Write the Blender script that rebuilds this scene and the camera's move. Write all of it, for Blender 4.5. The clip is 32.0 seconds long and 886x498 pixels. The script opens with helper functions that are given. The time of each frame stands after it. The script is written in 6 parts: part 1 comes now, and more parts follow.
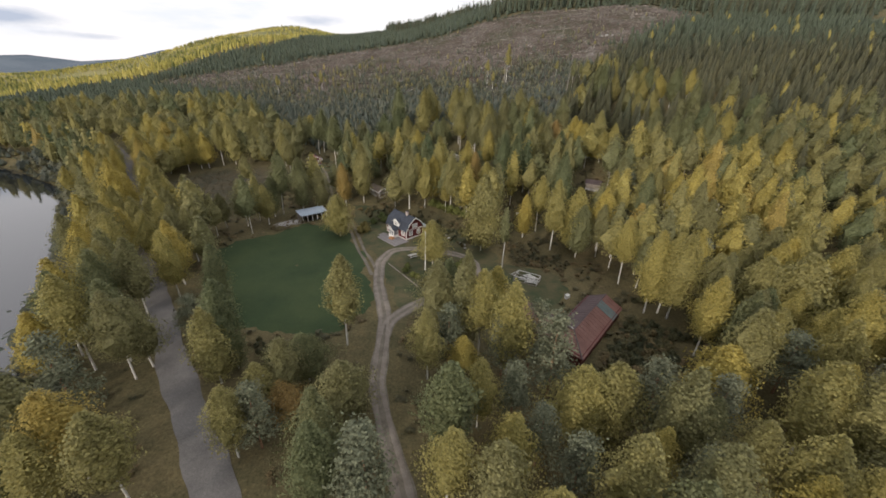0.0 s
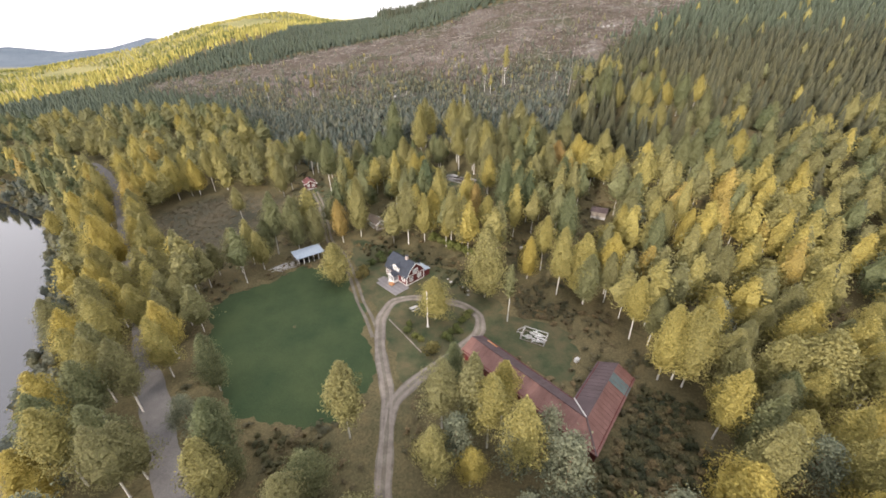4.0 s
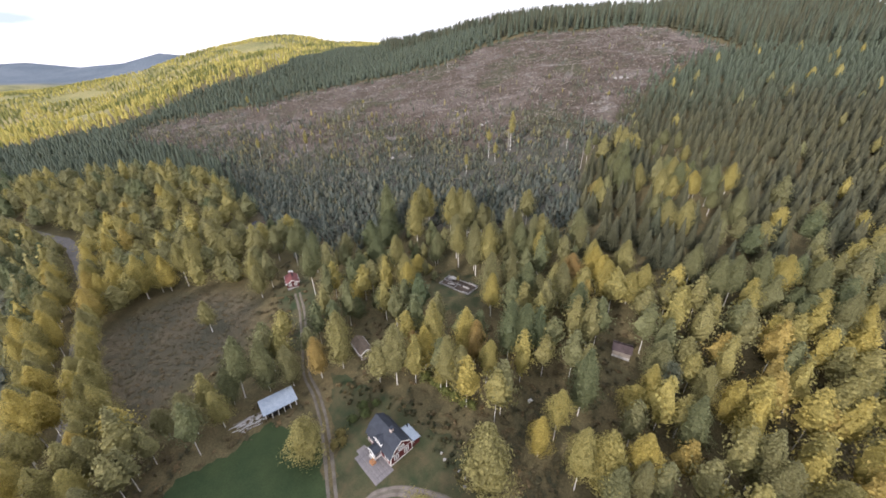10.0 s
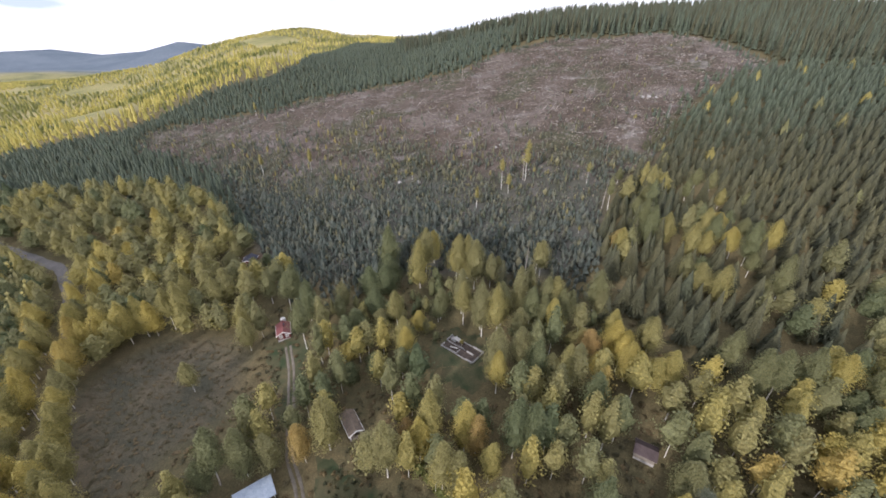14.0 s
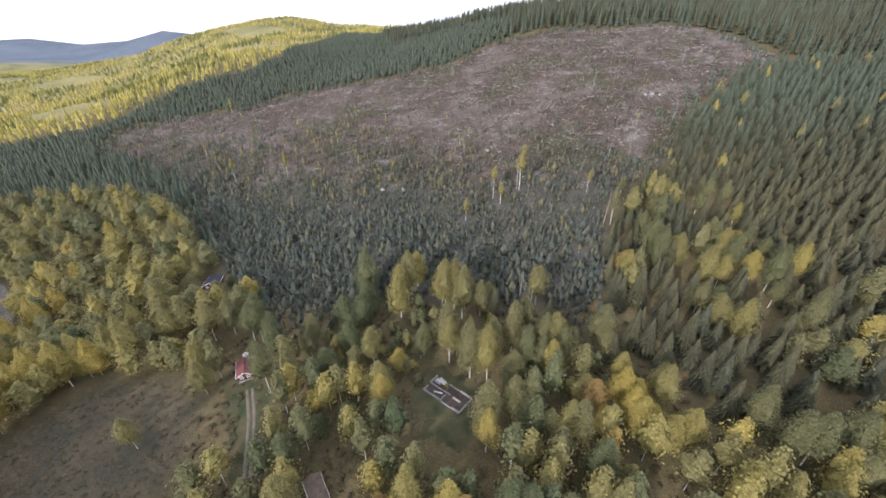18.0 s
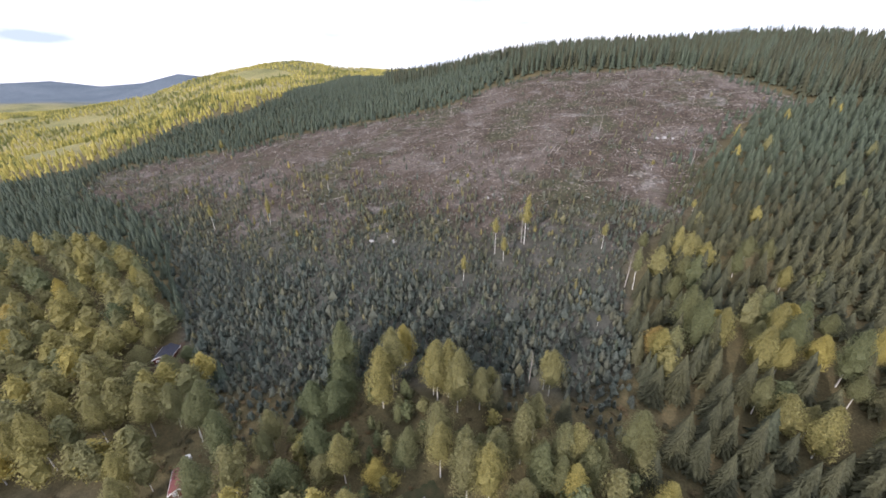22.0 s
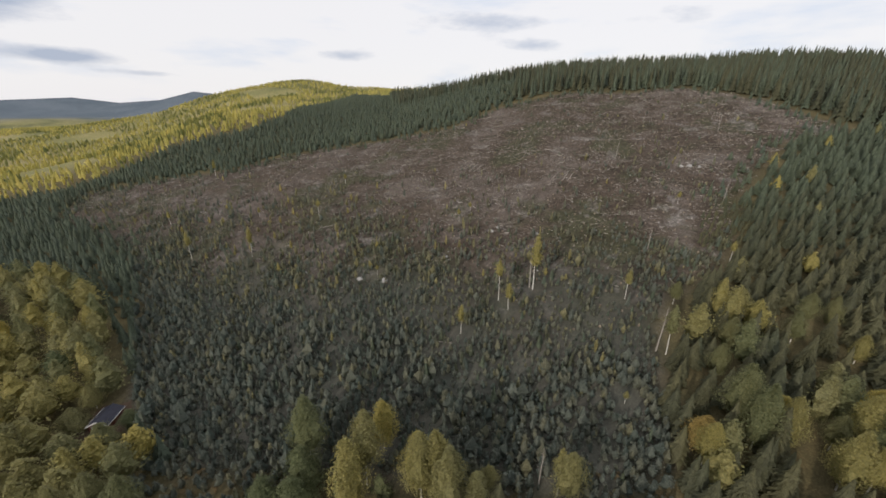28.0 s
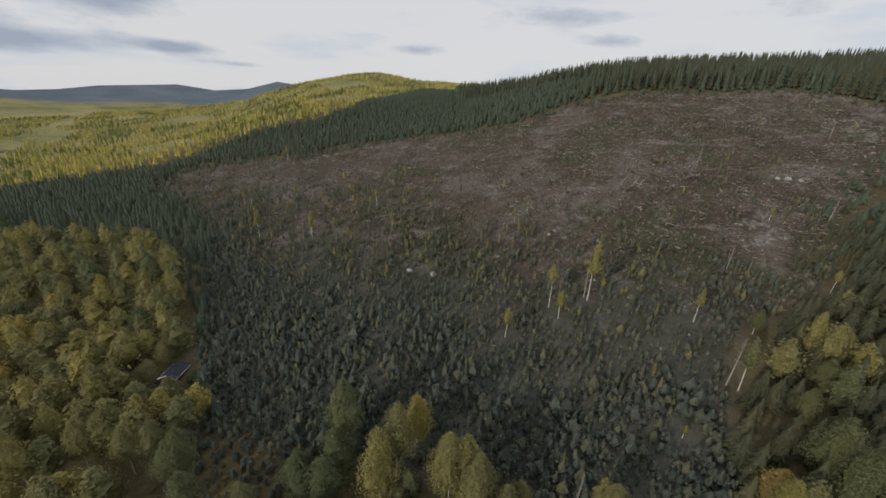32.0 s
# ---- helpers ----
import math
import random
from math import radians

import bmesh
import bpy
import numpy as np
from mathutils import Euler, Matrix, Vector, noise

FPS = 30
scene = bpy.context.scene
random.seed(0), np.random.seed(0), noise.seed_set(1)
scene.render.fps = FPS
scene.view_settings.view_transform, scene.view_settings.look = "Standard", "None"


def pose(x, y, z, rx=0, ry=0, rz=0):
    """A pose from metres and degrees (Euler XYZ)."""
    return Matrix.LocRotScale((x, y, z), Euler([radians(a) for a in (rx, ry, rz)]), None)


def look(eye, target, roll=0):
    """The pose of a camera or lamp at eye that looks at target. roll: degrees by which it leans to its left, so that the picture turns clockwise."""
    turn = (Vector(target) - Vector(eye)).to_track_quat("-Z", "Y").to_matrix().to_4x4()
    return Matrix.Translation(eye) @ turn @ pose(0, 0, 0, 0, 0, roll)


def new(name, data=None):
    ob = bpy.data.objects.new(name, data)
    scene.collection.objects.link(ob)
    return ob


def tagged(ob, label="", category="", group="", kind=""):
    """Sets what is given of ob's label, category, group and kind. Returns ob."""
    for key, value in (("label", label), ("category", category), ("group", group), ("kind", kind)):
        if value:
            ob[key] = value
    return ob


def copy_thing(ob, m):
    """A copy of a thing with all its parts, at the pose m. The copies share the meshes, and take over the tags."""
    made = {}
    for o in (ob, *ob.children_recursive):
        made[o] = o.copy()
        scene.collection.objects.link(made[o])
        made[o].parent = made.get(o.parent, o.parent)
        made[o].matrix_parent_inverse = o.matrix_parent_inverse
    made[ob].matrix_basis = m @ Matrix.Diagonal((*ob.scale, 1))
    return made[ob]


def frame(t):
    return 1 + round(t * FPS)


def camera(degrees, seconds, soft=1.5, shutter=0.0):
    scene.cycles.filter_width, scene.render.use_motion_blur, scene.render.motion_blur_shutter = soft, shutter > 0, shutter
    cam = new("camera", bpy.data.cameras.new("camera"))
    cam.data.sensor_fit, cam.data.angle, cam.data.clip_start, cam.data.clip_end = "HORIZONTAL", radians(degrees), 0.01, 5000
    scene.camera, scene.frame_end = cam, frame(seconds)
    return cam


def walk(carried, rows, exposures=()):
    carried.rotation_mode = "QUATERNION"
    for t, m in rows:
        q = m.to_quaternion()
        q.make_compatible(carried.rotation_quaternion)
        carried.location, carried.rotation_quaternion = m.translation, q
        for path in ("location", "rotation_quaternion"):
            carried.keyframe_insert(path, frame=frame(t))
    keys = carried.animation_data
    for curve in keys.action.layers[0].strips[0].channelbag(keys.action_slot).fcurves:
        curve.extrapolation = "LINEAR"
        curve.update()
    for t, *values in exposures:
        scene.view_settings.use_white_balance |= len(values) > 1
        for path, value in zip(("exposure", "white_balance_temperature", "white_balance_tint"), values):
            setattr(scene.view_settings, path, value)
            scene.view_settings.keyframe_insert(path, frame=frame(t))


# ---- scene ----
cam = camera(101.43, 32.0, soft=1.7)
# seconds, eye, target, roll
PATH = [
    (0, (0.00, -96.92, 43.61), (-0.73, -6.40, 1.11), 1.47),
    (0.5, (0.03, -96.69, 45.08), (1.44, -8.56, -2.14), 0.90),
    (1, (-0.06, -96.06, 46.75), (2.15, -9.28, -2.88), -0.03),
    (1.5, (-0.19, -94.84, 48.46), (1.59, -6.04, 2.51), -0.29),
    (2, (-0.55, -93.76, 49.94), (1.52, -6.02, 2.02), 1.87),
    (2.5, (-0.59, -92.13, 51.91), (1.48, -4.80, 3.24), 0.83),
    (3, (-0.73, -90.00, 53.80), (1.81, -1.87, 6.61), 0.73),
    (3.5, (-0.84, -87.73, 55.74), (0.45, 0.58, 8.84), -0.15),
    (4, (-0.56, -85.20, 57.99), (-1.36, 3.05, 10.97), -0.40),
    (4.5, (-0.39, -82.66, 60.34), (-1.45, 7.31, 16.71), -0.86),
    (6.5, (0.52, -71.85, 69.56), (-1.43, 17.57, 24.84), -0.58),
    (7, (0.84, -69.02, 71.93), (-2.08, 20.31, 27.07), -0.77),
    (7.5, (0.92, -66.18, 73.98), (-1.47, 22.99, 28.79), -0.80),
    (8, (1.15, -63.39, 76.24), (-1.18, 26.04, 31.55), -0.75),
    (8.5, (1.34, -60.50, 78.22), (-1.75, 28.96, 33.64), -0.62),
    (9, (1.55, -57.54, 79.87), (-1.82, 31.40, 34.27), -0.18),
    (9.5, (1.90, -54.77, 81.70), (-0.62, 34.14, 36.00), -0.69),
    (10, (2.29, -51.94, 83.78), (0.03, 37.37, 38.84), -0.50),
    (10.5, (2.43, -49.26, 85.63), (-0.07, 40.23, 41.07), 0.07),
    (11, (2.71, -46.59, 87.49), (0.23, 42.25, 41.66), -0.24),
    (11.5, (2.90, -43.83, 89.30), (0.16, 45.67, 44.78), -0.30),
    (12, (3.16, -41.07, 90.86), (-1.74, 47.65, 44.98), -0.03),
    (12.5, (3.46, -38.44, 92.64), (-1.94, 49.87, 46.04), 0.43),
    (13, (3.76, -35.79, 94.56), (-1.82, 52.21, 47.39), 0.02),
    (13.5, (3.87, -33.20, 96.27), (-1.55, 54.61, 48.72), 0.50),
    (14, (4.20, -30.42, 97.86), (-1.30, 57.74, 50.98), 0.26),
    (14.5, (4.49, -27.51, 98.90), (-0.33, 61.67, 53.92), 0.85),
    (16.5, (5.60, -18.15, 100.41), (1.42, 69.22, 51.94), 1.21),
    (17, (5.90, -15.72, 100.32), (1.40, 71.68, 51.93), 0.35),
    (17.5, (6.25, -13.29, 100.05), (2.38, 73.67, 50.82), -0.12),
    (18, (6.62, -10.70, 99.92), (2.71, 76.50, 51.12), 0.30),
    (18.5, (6.96, -7.66, 99.99), (2.53, 79.77, 51.66), 0.42),
    (19, (7.17, -4.94, 99.98), (2.33, 82.90, 52.45), 0.07),
    (19.5, (7.20, -2.25, 100.18), (2.66, 85.70, 52.81), 0.34),
    (20, (7.49, 0.75, 100.48), (3.46, 88.74, 53.13), -0.18),
    (20.5, (7.76, 3.48, 100.38), (3.56, 92.10, 54.24), -0.92),
    (21, (7.99, 6.40, 100.27), (3.06, 95.90, 55.96), 0.18),
    (21.5, (8.08, 9.41, 100.43), (3.32, 99.11, 56.48), 0.63),
    (22, (8.42, 12.52, 100.40), (3.68, 103.79, 59.82), 0.28),
    (22.5, (8.73, 15.36, 100.61), (4.88, 106.43, 59.47), 1.17),
    (23, (8.94, 17.66, 100.81), (4.86, 108.79, 59.82), 0.38),
    (23.5, (9.21, 20.21, 100.89), (4.48, 110.91, 59.06), 0.86),
    (24, (9.50, 22.19, 100.92), (4.68, 113.45, 60.32), 0.20),
    (24.5, (9.62, 24.14, 100.83), (4.76, 115.53, 60.54), -0.51),
    (26.5, (10.48, 30.41, 101.27), (4.84, 121.26, 59.86), 0.85),
    (27, (10.77, 32.08, 101.38), (4.81, 123.07, 60.33), 1.10),
    (27.5, (10.97, 33.51, 101.44), (4.56, 125.60, 62.98), 0.54),
    (28, (11.04, 34.71, 101.46), (4.30, 127.59, 65.00), 0.77),
    (28.5, (11.17, 35.93, 101.43), (3.99, 129.95, 68.15), 1.29),
    (29, (11.41, 36.65, 101.31), (3.70, 130.66, 68.12), 1.38),
    (29.5, (11.65, 37.14, 101.16), (4.62, 131.07, 67.59), 1.05),
    (30, (11.70, 37.21, 101.27), (5.25, 130.49, 65.79), 0.95),
    (30.5, (11.89, 37.20, 101.26), (5.47, 130.16, 64.95), 1.09),
    (31, (11.85, 37.21, 101.14), (5.46, 130.25, 65.04), 1.57),
    (31.5, (11.61, 37.16, 101.07), (0.65, 129.57, 64.47), 1.84),
    (32, (11.28, 37.27, 100.71), (-9.70, 127.44, 62.90), 2.63),
]
walk(cam, [(t, look(eye, target, roll)) for t, eye, target, roll in PATH],
     exposures=[(0, 0.03, 6300, 14), (1, 0.46, 6700, 15), (2, 0.78, 6650, 16), (4, 0.95, 6300, 17), (9, 0.7, 5900, 19), (13, 0.6, 5800, 20), (14, 0.56, 5750, 20), (17, 0.45, 5700, 21), (18, 0.65, 5700, 21), (21, 0.71, 5650, 20), (23, 0.22, 5850, 19), (24, 0.04, 5950, 18), (28, -0.22, 6250, 13), (30, -0.57, 6150, 11), (32, -0.6, 6150, 11)])

# ---- sky and sun: low sun through thin cloud, from behind and to the left ----
SUN = Vector((-0.56, -0.83, 0.0)).normalized()
SUN_ELEV = radians(15)
world = bpy.data.worlds.new("world")
scene.world = world
world.use_nodes = True
wn, wl = world.node_tree.nodes, world.node_tree.links
wn.clear()
w_out = wn.new("ShaderNodeOutputWorld")
w_bg = wn.new("ShaderNodeBackground")
w_sky = wn.new("ShaderNodeTexSky")
w_sky.sky_type = "NISHITA"
w_sky.sun_disc = False
w_sky.sun_elevation = SUN_ELEV
w_sky.sun_rotation = math.atan2(SUN.x, SUN.y)
w_co = wn.new("ShaderNodeTexCoord")
w_map = wn.new("ShaderNodeMapping")
w_map.inputs["Scale"].default_value = (1.0, 1.0, 4.5)
w_no = wn.new("ShaderNodeTexNoise")
w_no.inputs["Scale"].default_value = 2.6
w_no.inputs["Detail"].default_value = 7
w_no.inputs["Roughness"].default_value = 0.55
w_ra = wn.new("ShaderNodeValToRGB")
w_ra.color_ramp.elements[0].position = 0.32
w_ra.color_ramp.elements[0].color = (0.90, 0.95, 1.02, 1)
w_ra.color_ramp.elements[1].position = 0.46
w_ra.color_ramp.elements[1].color = (1.13, 1.10, 1.06, 1)
w_mul = wn.new("ShaderNodeVectorMath")
w_mul.operation = "SCALE"
w_mul.inputs[3].default_value = 0.10
w_mix = wn.new("ShaderNodeMix")
w_mix.data_type = "RGBA"
w_mix.inputs[0].default_value = 0.88
wl.new(w_co.outputs["Generated"], w_map.inputs[0])
wl.new(w_map.outputs[0], w_no.inputs["Vector"])
wl.new(w_no.outputs[0], w_ra.inputs[0])
wl.new(w_sky.outputs[0], w_mul.inputs[0])
wl.new(w_mul.outputs[0], w_mix.inputs[6])


def sky_math(kind, a, b=0.0, clamp=False):
    """One step of arithmetic on the sky's direction."""
    k = wn.new("ShaderNodeMath")
    k.operation, k.use_clamp = kind, clamp
    for at, v in enumerate((a, b)):
        if isinstance(v, (int, float)):
            k.inputs[at].default_value = v
        else:
            wl.new(v, k.inputs[at])
    return k.outputs[0]


w_way = wn.new("ShaderNodeSeparateXYZ")
wl.new(w_co.outputs["Generated"], w_way.inputs[0])
w_bearing = sky_math("MULTIPLY", sky_math("ARCTAN2", w_way.outputs[0], w_way.outputs[1]), 57.3)
w_rise = sky_math("MULTIPLY", sky_math("ARCSINE", w_way.outputs[2]), 57.3)
w_stretch = wn.new("ShaderNodeMapping")
w_stretch.inputs["Scale"].default_value = (1.0, 1.0, 3.2)
w_rag = wn.new("ShaderNodeTexNoise")
w_rag.inputs["Scale"].default_value, w_rag.inputs["Detail"].default_value, w_rag.inputs["Roughness"].default_value = 9.0, 6, 0.6
wl.new(w_co.outputs["Generated"], w_stretch.inputs[0])
wl.new(w_stretch.outputs[0], w_rag.inputs["Vector"])
# the grey clouds low over the valley and the hill: bearing, height, half width, half depth, weight
w_sum = None
for bearing, rise, wide, deep, weight in ((-52, 9.5, 7, 2.6, 1.1), (-47.5, 4.5, 6, 0.9, 1.1), (-41, 3.2, 5, 0.4, 0.75), (-16.5, 6.4, 5, 0.9, 0.8), (1, 10.6, 10, 1.7, 0.75), (8.5, 7.9, 4.5, 0.9, 0.75), (25, 10.3, 6, 1.3, 0.6), (-66, 8, 9, 3.4, 1.1), (-64, 3.8, 10, 1.2, 1.0)):
    dx = sky_math("DIVIDE", sky_math("SUBTRACT", w_bearing, bearing), wide)
    dy = sky_math("DIVIDE", sky_math("SUBTRACT", w_rise, rise), deep)
    q = sky_math("ADD", sky_math("MULTIPLY", dx, dx), sky_math("MULTIPLY", dy, dy))
    cloud = sky_math("MULTIPLY", sky_math("EXPONENT", sky_math("MULTIPLY", q, -1.0)), weight)
    w_sum = cloud if w_sum is None else sky_math("ADD", w_sum, cloud)
w_fac = sky_math("MULTIPLY", sky_math("SUBTRACT", sky_math("ADD", w_sum, sky_math("MULTIPLY", sky_math("SUBTRACT", w_rag.outputs[0], 0.5), 1.3)), 0.38), 1.5, True)
w_cloud = wn.new("ShaderNodeMix")
w_cloud.data_type = "RGBA"
w_cloud.inputs[7].default_value = (0.56, 0.62, 0.73, 1)
wl.new(w_fac, w_cloud.inputs[0])
wl.new(w_ra.outputs[0], w_cloud.inputs[6])
wl.new(w_cloud.outputs[2], w_mix.inputs[7])
w_pow = wn.new("ShaderNodeMath")
w_pow.operation = "POWER"
w_pow.use_clamp = True
w_pow.inputs[1].default_value = 1.5
w_up = wn.new("ShaderNodeMath")
w_up.operation = "MULTIPLY_ADD"
w_up.inputs[1].default_value, w_up.inputs[2].default_value = 0.1, 1.0
wl.new(w_way.outputs[2], w_pow.inputs[0])
wl.new(w_pow.outputs[0], w_up.inputs[0])
wl.new(w_up.outputs[0], w_bg.inputs[1])
wl.new(w_mix.outputs[2], w_bg.inputs[0])
wl.new(w_bg.outputs[0], w_out.inputs[0])

sun_data = bpy.data.lights.new("sun", "SUN")
sun_data.energy, sun_data.angle, sun_data.color = 2.6, radians(2.5), (1.0, 0.89, 0.74)
sun = new("sun", sun_data)
sun.matrix_world = look(SUN * 50 * math.cos(SUN_ELEV) + Vector((0, 0, 50 * math.sin(SUN_ELEV))), (0, 0, 0))

# ---- materials ----
def material(name, rough=0.8, metal=0.0, spec=0.3):
    m = bpy.data.materials.new(name)
    m.use_nodes = True
    n, l = m.node_tree.nodes, m.node_tree.links
    b = n["Principled BSDF"]
    b.inputs["Roughness"].default_value = rough
    b.inputs["Metallic"].default_value = metal
    b.inputs["Specular IOR Level"].default_value = spec
    return m, n, l, b


def ramp(n, stops):
    r = n.new("ShaderNodeValToRGB")
    e = r.color_ramp.elements
    while len(e) < len(stops):
        e.new(0.5)
    for k, (p, c) in enumerate(stops):
        e[k].position, e[k].color = p, (*c, 1)
    return r


def noise_node(n, l, scale, detail=4, rough=0.6, vector=None):
    t = n.new("ShaderNodeTexNoise")
    t.inputs["Scale"].default_value, t.inputs["Detail"].default_value, t.inputs["Roughness"].default_value = scale, detail, rough
    if vector:
        l.new(vector, t.inputs["Vector"])
    return t


def mixed(n, l, fac, a, b, kind="MIX"):
    m = n.new("ShaderNodeMix")
    m.data_type, m.blend_type = "RGBA", kind
    for sock, v in ((0, fac), (6, a), (7, b)):
        if isinstance(v, (int, float)):
            m.inputs[sock].default_value = v
        elif isinstance(v, tuple):
            m.inputs[sock].default_value = (*v, 1)
        else:
            l.new(v, m.inputs[sock])
    return m.outputs[2]


def bumped(n, l, b, height, strength=0.4, distance=0.05):
    u = n.new("ShaderNodeBump")
    u.inputs["Strength"].default_value, u.inputs["Distance"].default_value = strength, distance
    l.new(height, u.inputs["Height"])
    l.new(u.outputs[0], b.inputs["Normal"])


def plain(name, a, b_col, scale=3.0, rough=0.7, metal=0.0, bump=0.2, fine=30.0, spec=0.3, dist=0.02):
    """Two tones by coarse noise, broken up by fine noise, with a little relief."""
    m, n, l, b = material(name, rough, metal, spec)
    co = n.new("ShaderNodeTexCoord").outputs["Object"]
    big, small = noise_node(n, l, scale, 5, 0.6, co), noise_node(n, l, fine, 3, 0.6, co)
    r = ramp(n, [(0.32, a), (0.68, b_col)])
    l.new(big.outputs[0], r.inputs[0])
    r2 = ramp(n, [(0.3, (0.72, 0.72, 0.72)), (0.7, (1.15, 1.15, 1.15))])
    l.new(small.outputs[0], r2.inputs[0])
    l.new(mixed(n, l, 1.0, r.outputs[0], r2.outputs[0], "MULTIPLY"), b.inputs["Base Color"])
    bumped(n, l, b, small.outputs[0], bump, dist)
    return m


def foliage(name, stops, per_object, clear=0.3):
    """Leaves: one tint per tree, small changes from leaf to leaf, some light passing through."""
    m, n, l, b = material(name, 0.6, 0, 0.2)
    if per_object:
        sep = n.new("ShaderNodeSeparateColor")
        l.new(n.new("ShaderNodeObjectInfo").outputs["Color"], sep.inputs[0])
        tint = sep.outputs[0]
    else:
        at = n.new("ShaderNodeAttribute")
        at.attribute_name = "tint"
        tint = at.outputs["Fac"]
    r = ramp(n, stops)
    l.new(tint, r.inputs[0])
    geo = n.new("ShaderNodeNewGeometry")
    r2 = ramp(n, [(0.0, (0.78, 0.79, 0.78)), (1.0, (1.18, 1.17, 1.15))])
    l.new(geo.outputs["Random Per Island"], r2.inputs[0])
    col = mixed(n, l, 1.0, r.outputs[0], r2.outputs[0], "MULTIPLY")
    grain = noise_node(n, l, 2.8, 4, 0.7, n.new("ShaderNodeTexCoord").outputs["Object"])
    r3 = ramp(n, [(0.34, (0.6, 0.62, 0.6)), (0.5, (0.98, 0.98, 0.98)), (0.66, (1.32, 1.3, 1.25))])
    l.new(grain.outputs[0], r3.inputs[0])
    col = mixed(n, l, 1.0, col, r3.outputs[0], "MULTIPLY")
    bumped(n, l, b, grain.outputs[0], 0.8, 0.25)
    l.new(col, b.inputs["Base Color"])
    tr = n.new("ShaderNodeBsdfTranslucent")
    l.new(col, tr.inputs[0])
    ms = n.new("ShaderNodeMixShader")
    ms.inputs[0].default_value = clear
    l.new(b.outputs[0], ms.inputs[1])
    l.new(tr.outputs[0], ms.inputs[2])
    l.new(ms.outputs[0], n["Material Output"].inputs[0])
    return m


BIRCH_TINTS = [(0.0, (0.100, 0.128, 0.066)), (0.3, (0.160, 0.178, 0.088)), (0.5, (0.226, 0.217, 0.102)), (0.75, (0.345, 0.305, 0.104)), (0.9, (0.44, 0.362, 0.100)), (1.0, (0.32, 0.205, 0.10))]
SPRUCE_TINTS = [(0.0, (0.077, 0.100, 0.074)), (0.35, (0.082, 0.102, 0.067)), (0.6, (0.065, 0.069, 0.041)), (1.0, (0.094, 0.091, 0.047))]
PINE_TINTS = [(0.0, (0.125, 0.142, 0.092)), (1.0, (0.185, 0.19, 0.12))]
SCRUB_TINTS = [(0.0, (0.122, 0.152, 0.134)), (0.35, (0.169, 0.188, 0.158)), (0.6, (0.222, 0.222, 0.153)), (0.85, (0.29, 0.272, 0.145)), (1.0, (0.409, 0.354, 0.139))]
# autumn birch colours raised to carry the sunlight of the valley
VALLEY_SUNLIT_TINTS = [(0.0, (0.11, 0.143, 0.05)), (0.35, (0.308, 0.303, 0.094)), (0.7, (0.517, 0.462, 0.138)), (1.0, (0.627, 0.539, 0.187))]
leaf_birch = foliage("birch leaves", BIRCH_TINTS, True, 0.36)
leaf_birch_far = foliage("birch leaves of the wood", BIRCH_TINTS, False, 0.36)
needle_spruce = foliage("spruce needles", SPRUCE_TINTS, True, 0.1)
needle_spruce_far = foliage("spruce needles of the wood", SPRUCE_TINTS, False, 0.1)
needle_pine = foliage("pine needles", PINE_TINTS, True, 0.1)
leaf_scrub = foliage("scrub leaves", SCRUB_TINTS, False, 0.5)
leaf_valley_sunlit = foliage("sunlit valley wood leaves", VALLEY_SUNLIT_TINTS, False, 0.42)
leaf_bush = foliage("bush leaves", [(0.0, (0.08, 0.105, 0.038)), (0.5, (0.15, 0.165, 0.05)), (1.0, (0.20, 0.17, 0.06))], True)


leaf_rank = foliage("rank weeds", [(0.0, (0.045, 0.052, 0.028)), (0.6, (0.10, 0.095, 0.046)), (1.0, (0.16, 0.12, 0.06))], False)
leaf_under = foliage("undergrowth leaves", [(0.0, (0.066, 0.068, 0.038)), (0.4, (0.105, 0.094, 0.052)), (0.75, (0.145, 0.112, 0.060)), (1.0, (0.19, 0.135, 0.066))], False)


def varied(name, stops):
    """One tone for each piece of a heap."""
    m, n, l, b = material(name, 0.85, 0, 0.2)
    r = ramp(n, stops)
    l.new(n.new("ShaderNodeNewGeometry").outputs["Random Per Island"], r.inputs[0])
    t = noise_node(n, l, 6, 4, 0.7, n.new("ShaderNodeTexCoord").outputs["Object"])
    r2 = ramp(n, [(0.3, (0.7, 0.7, 0.7)), (0.7, (1.15, 1.15, 1.15))])
    l.new(t.outputs[0], r2.inputs[0])
    l.new(mixed(n, l, 1.0, r.outputs[0], r2.outputs[0], "MULTIPLY"), b.inputs["Base Color"])
    return m


slash_mat = varied("slash wood", [(0.0, (0.07, 0.058, 0.046)), (0.6, (0.16, 0.138, 0.115)), (0.9, (0.28, 0.255, 0.225)), (1.0, (0.46, 0.43, 0.39))])
stump_mat = varied("stump wood", [(0.0, (0.14, 0.105, 0.08)), (1.0, (0.30, 0.25, 0.19))])


def bark(name, light, dark, low, high):
    m, n, l, b = material(name, 0.8)
    co = n.new("ShaderNodeTexCoord").outputs["Object"]
    mp = n.new("ShaderNodeMapping")
    mp.inputs["Scale"].default_value = (0.6, 0.6, 3.0)
    l.new(co, mp.inputs[0])
    t = noise_node(n, l, 2.0, 4, 0.7, mp.outputs[0])
    r = ramp(n, [(low, dark), (high, light)])
    l.new(t.outputs[0], r.inputs[0])
    l.new(r.outputs[0], b.inputs["Base Color"])
    bumped(n, l, b, t.outputs[0], 0.4, 0.03)
    return m


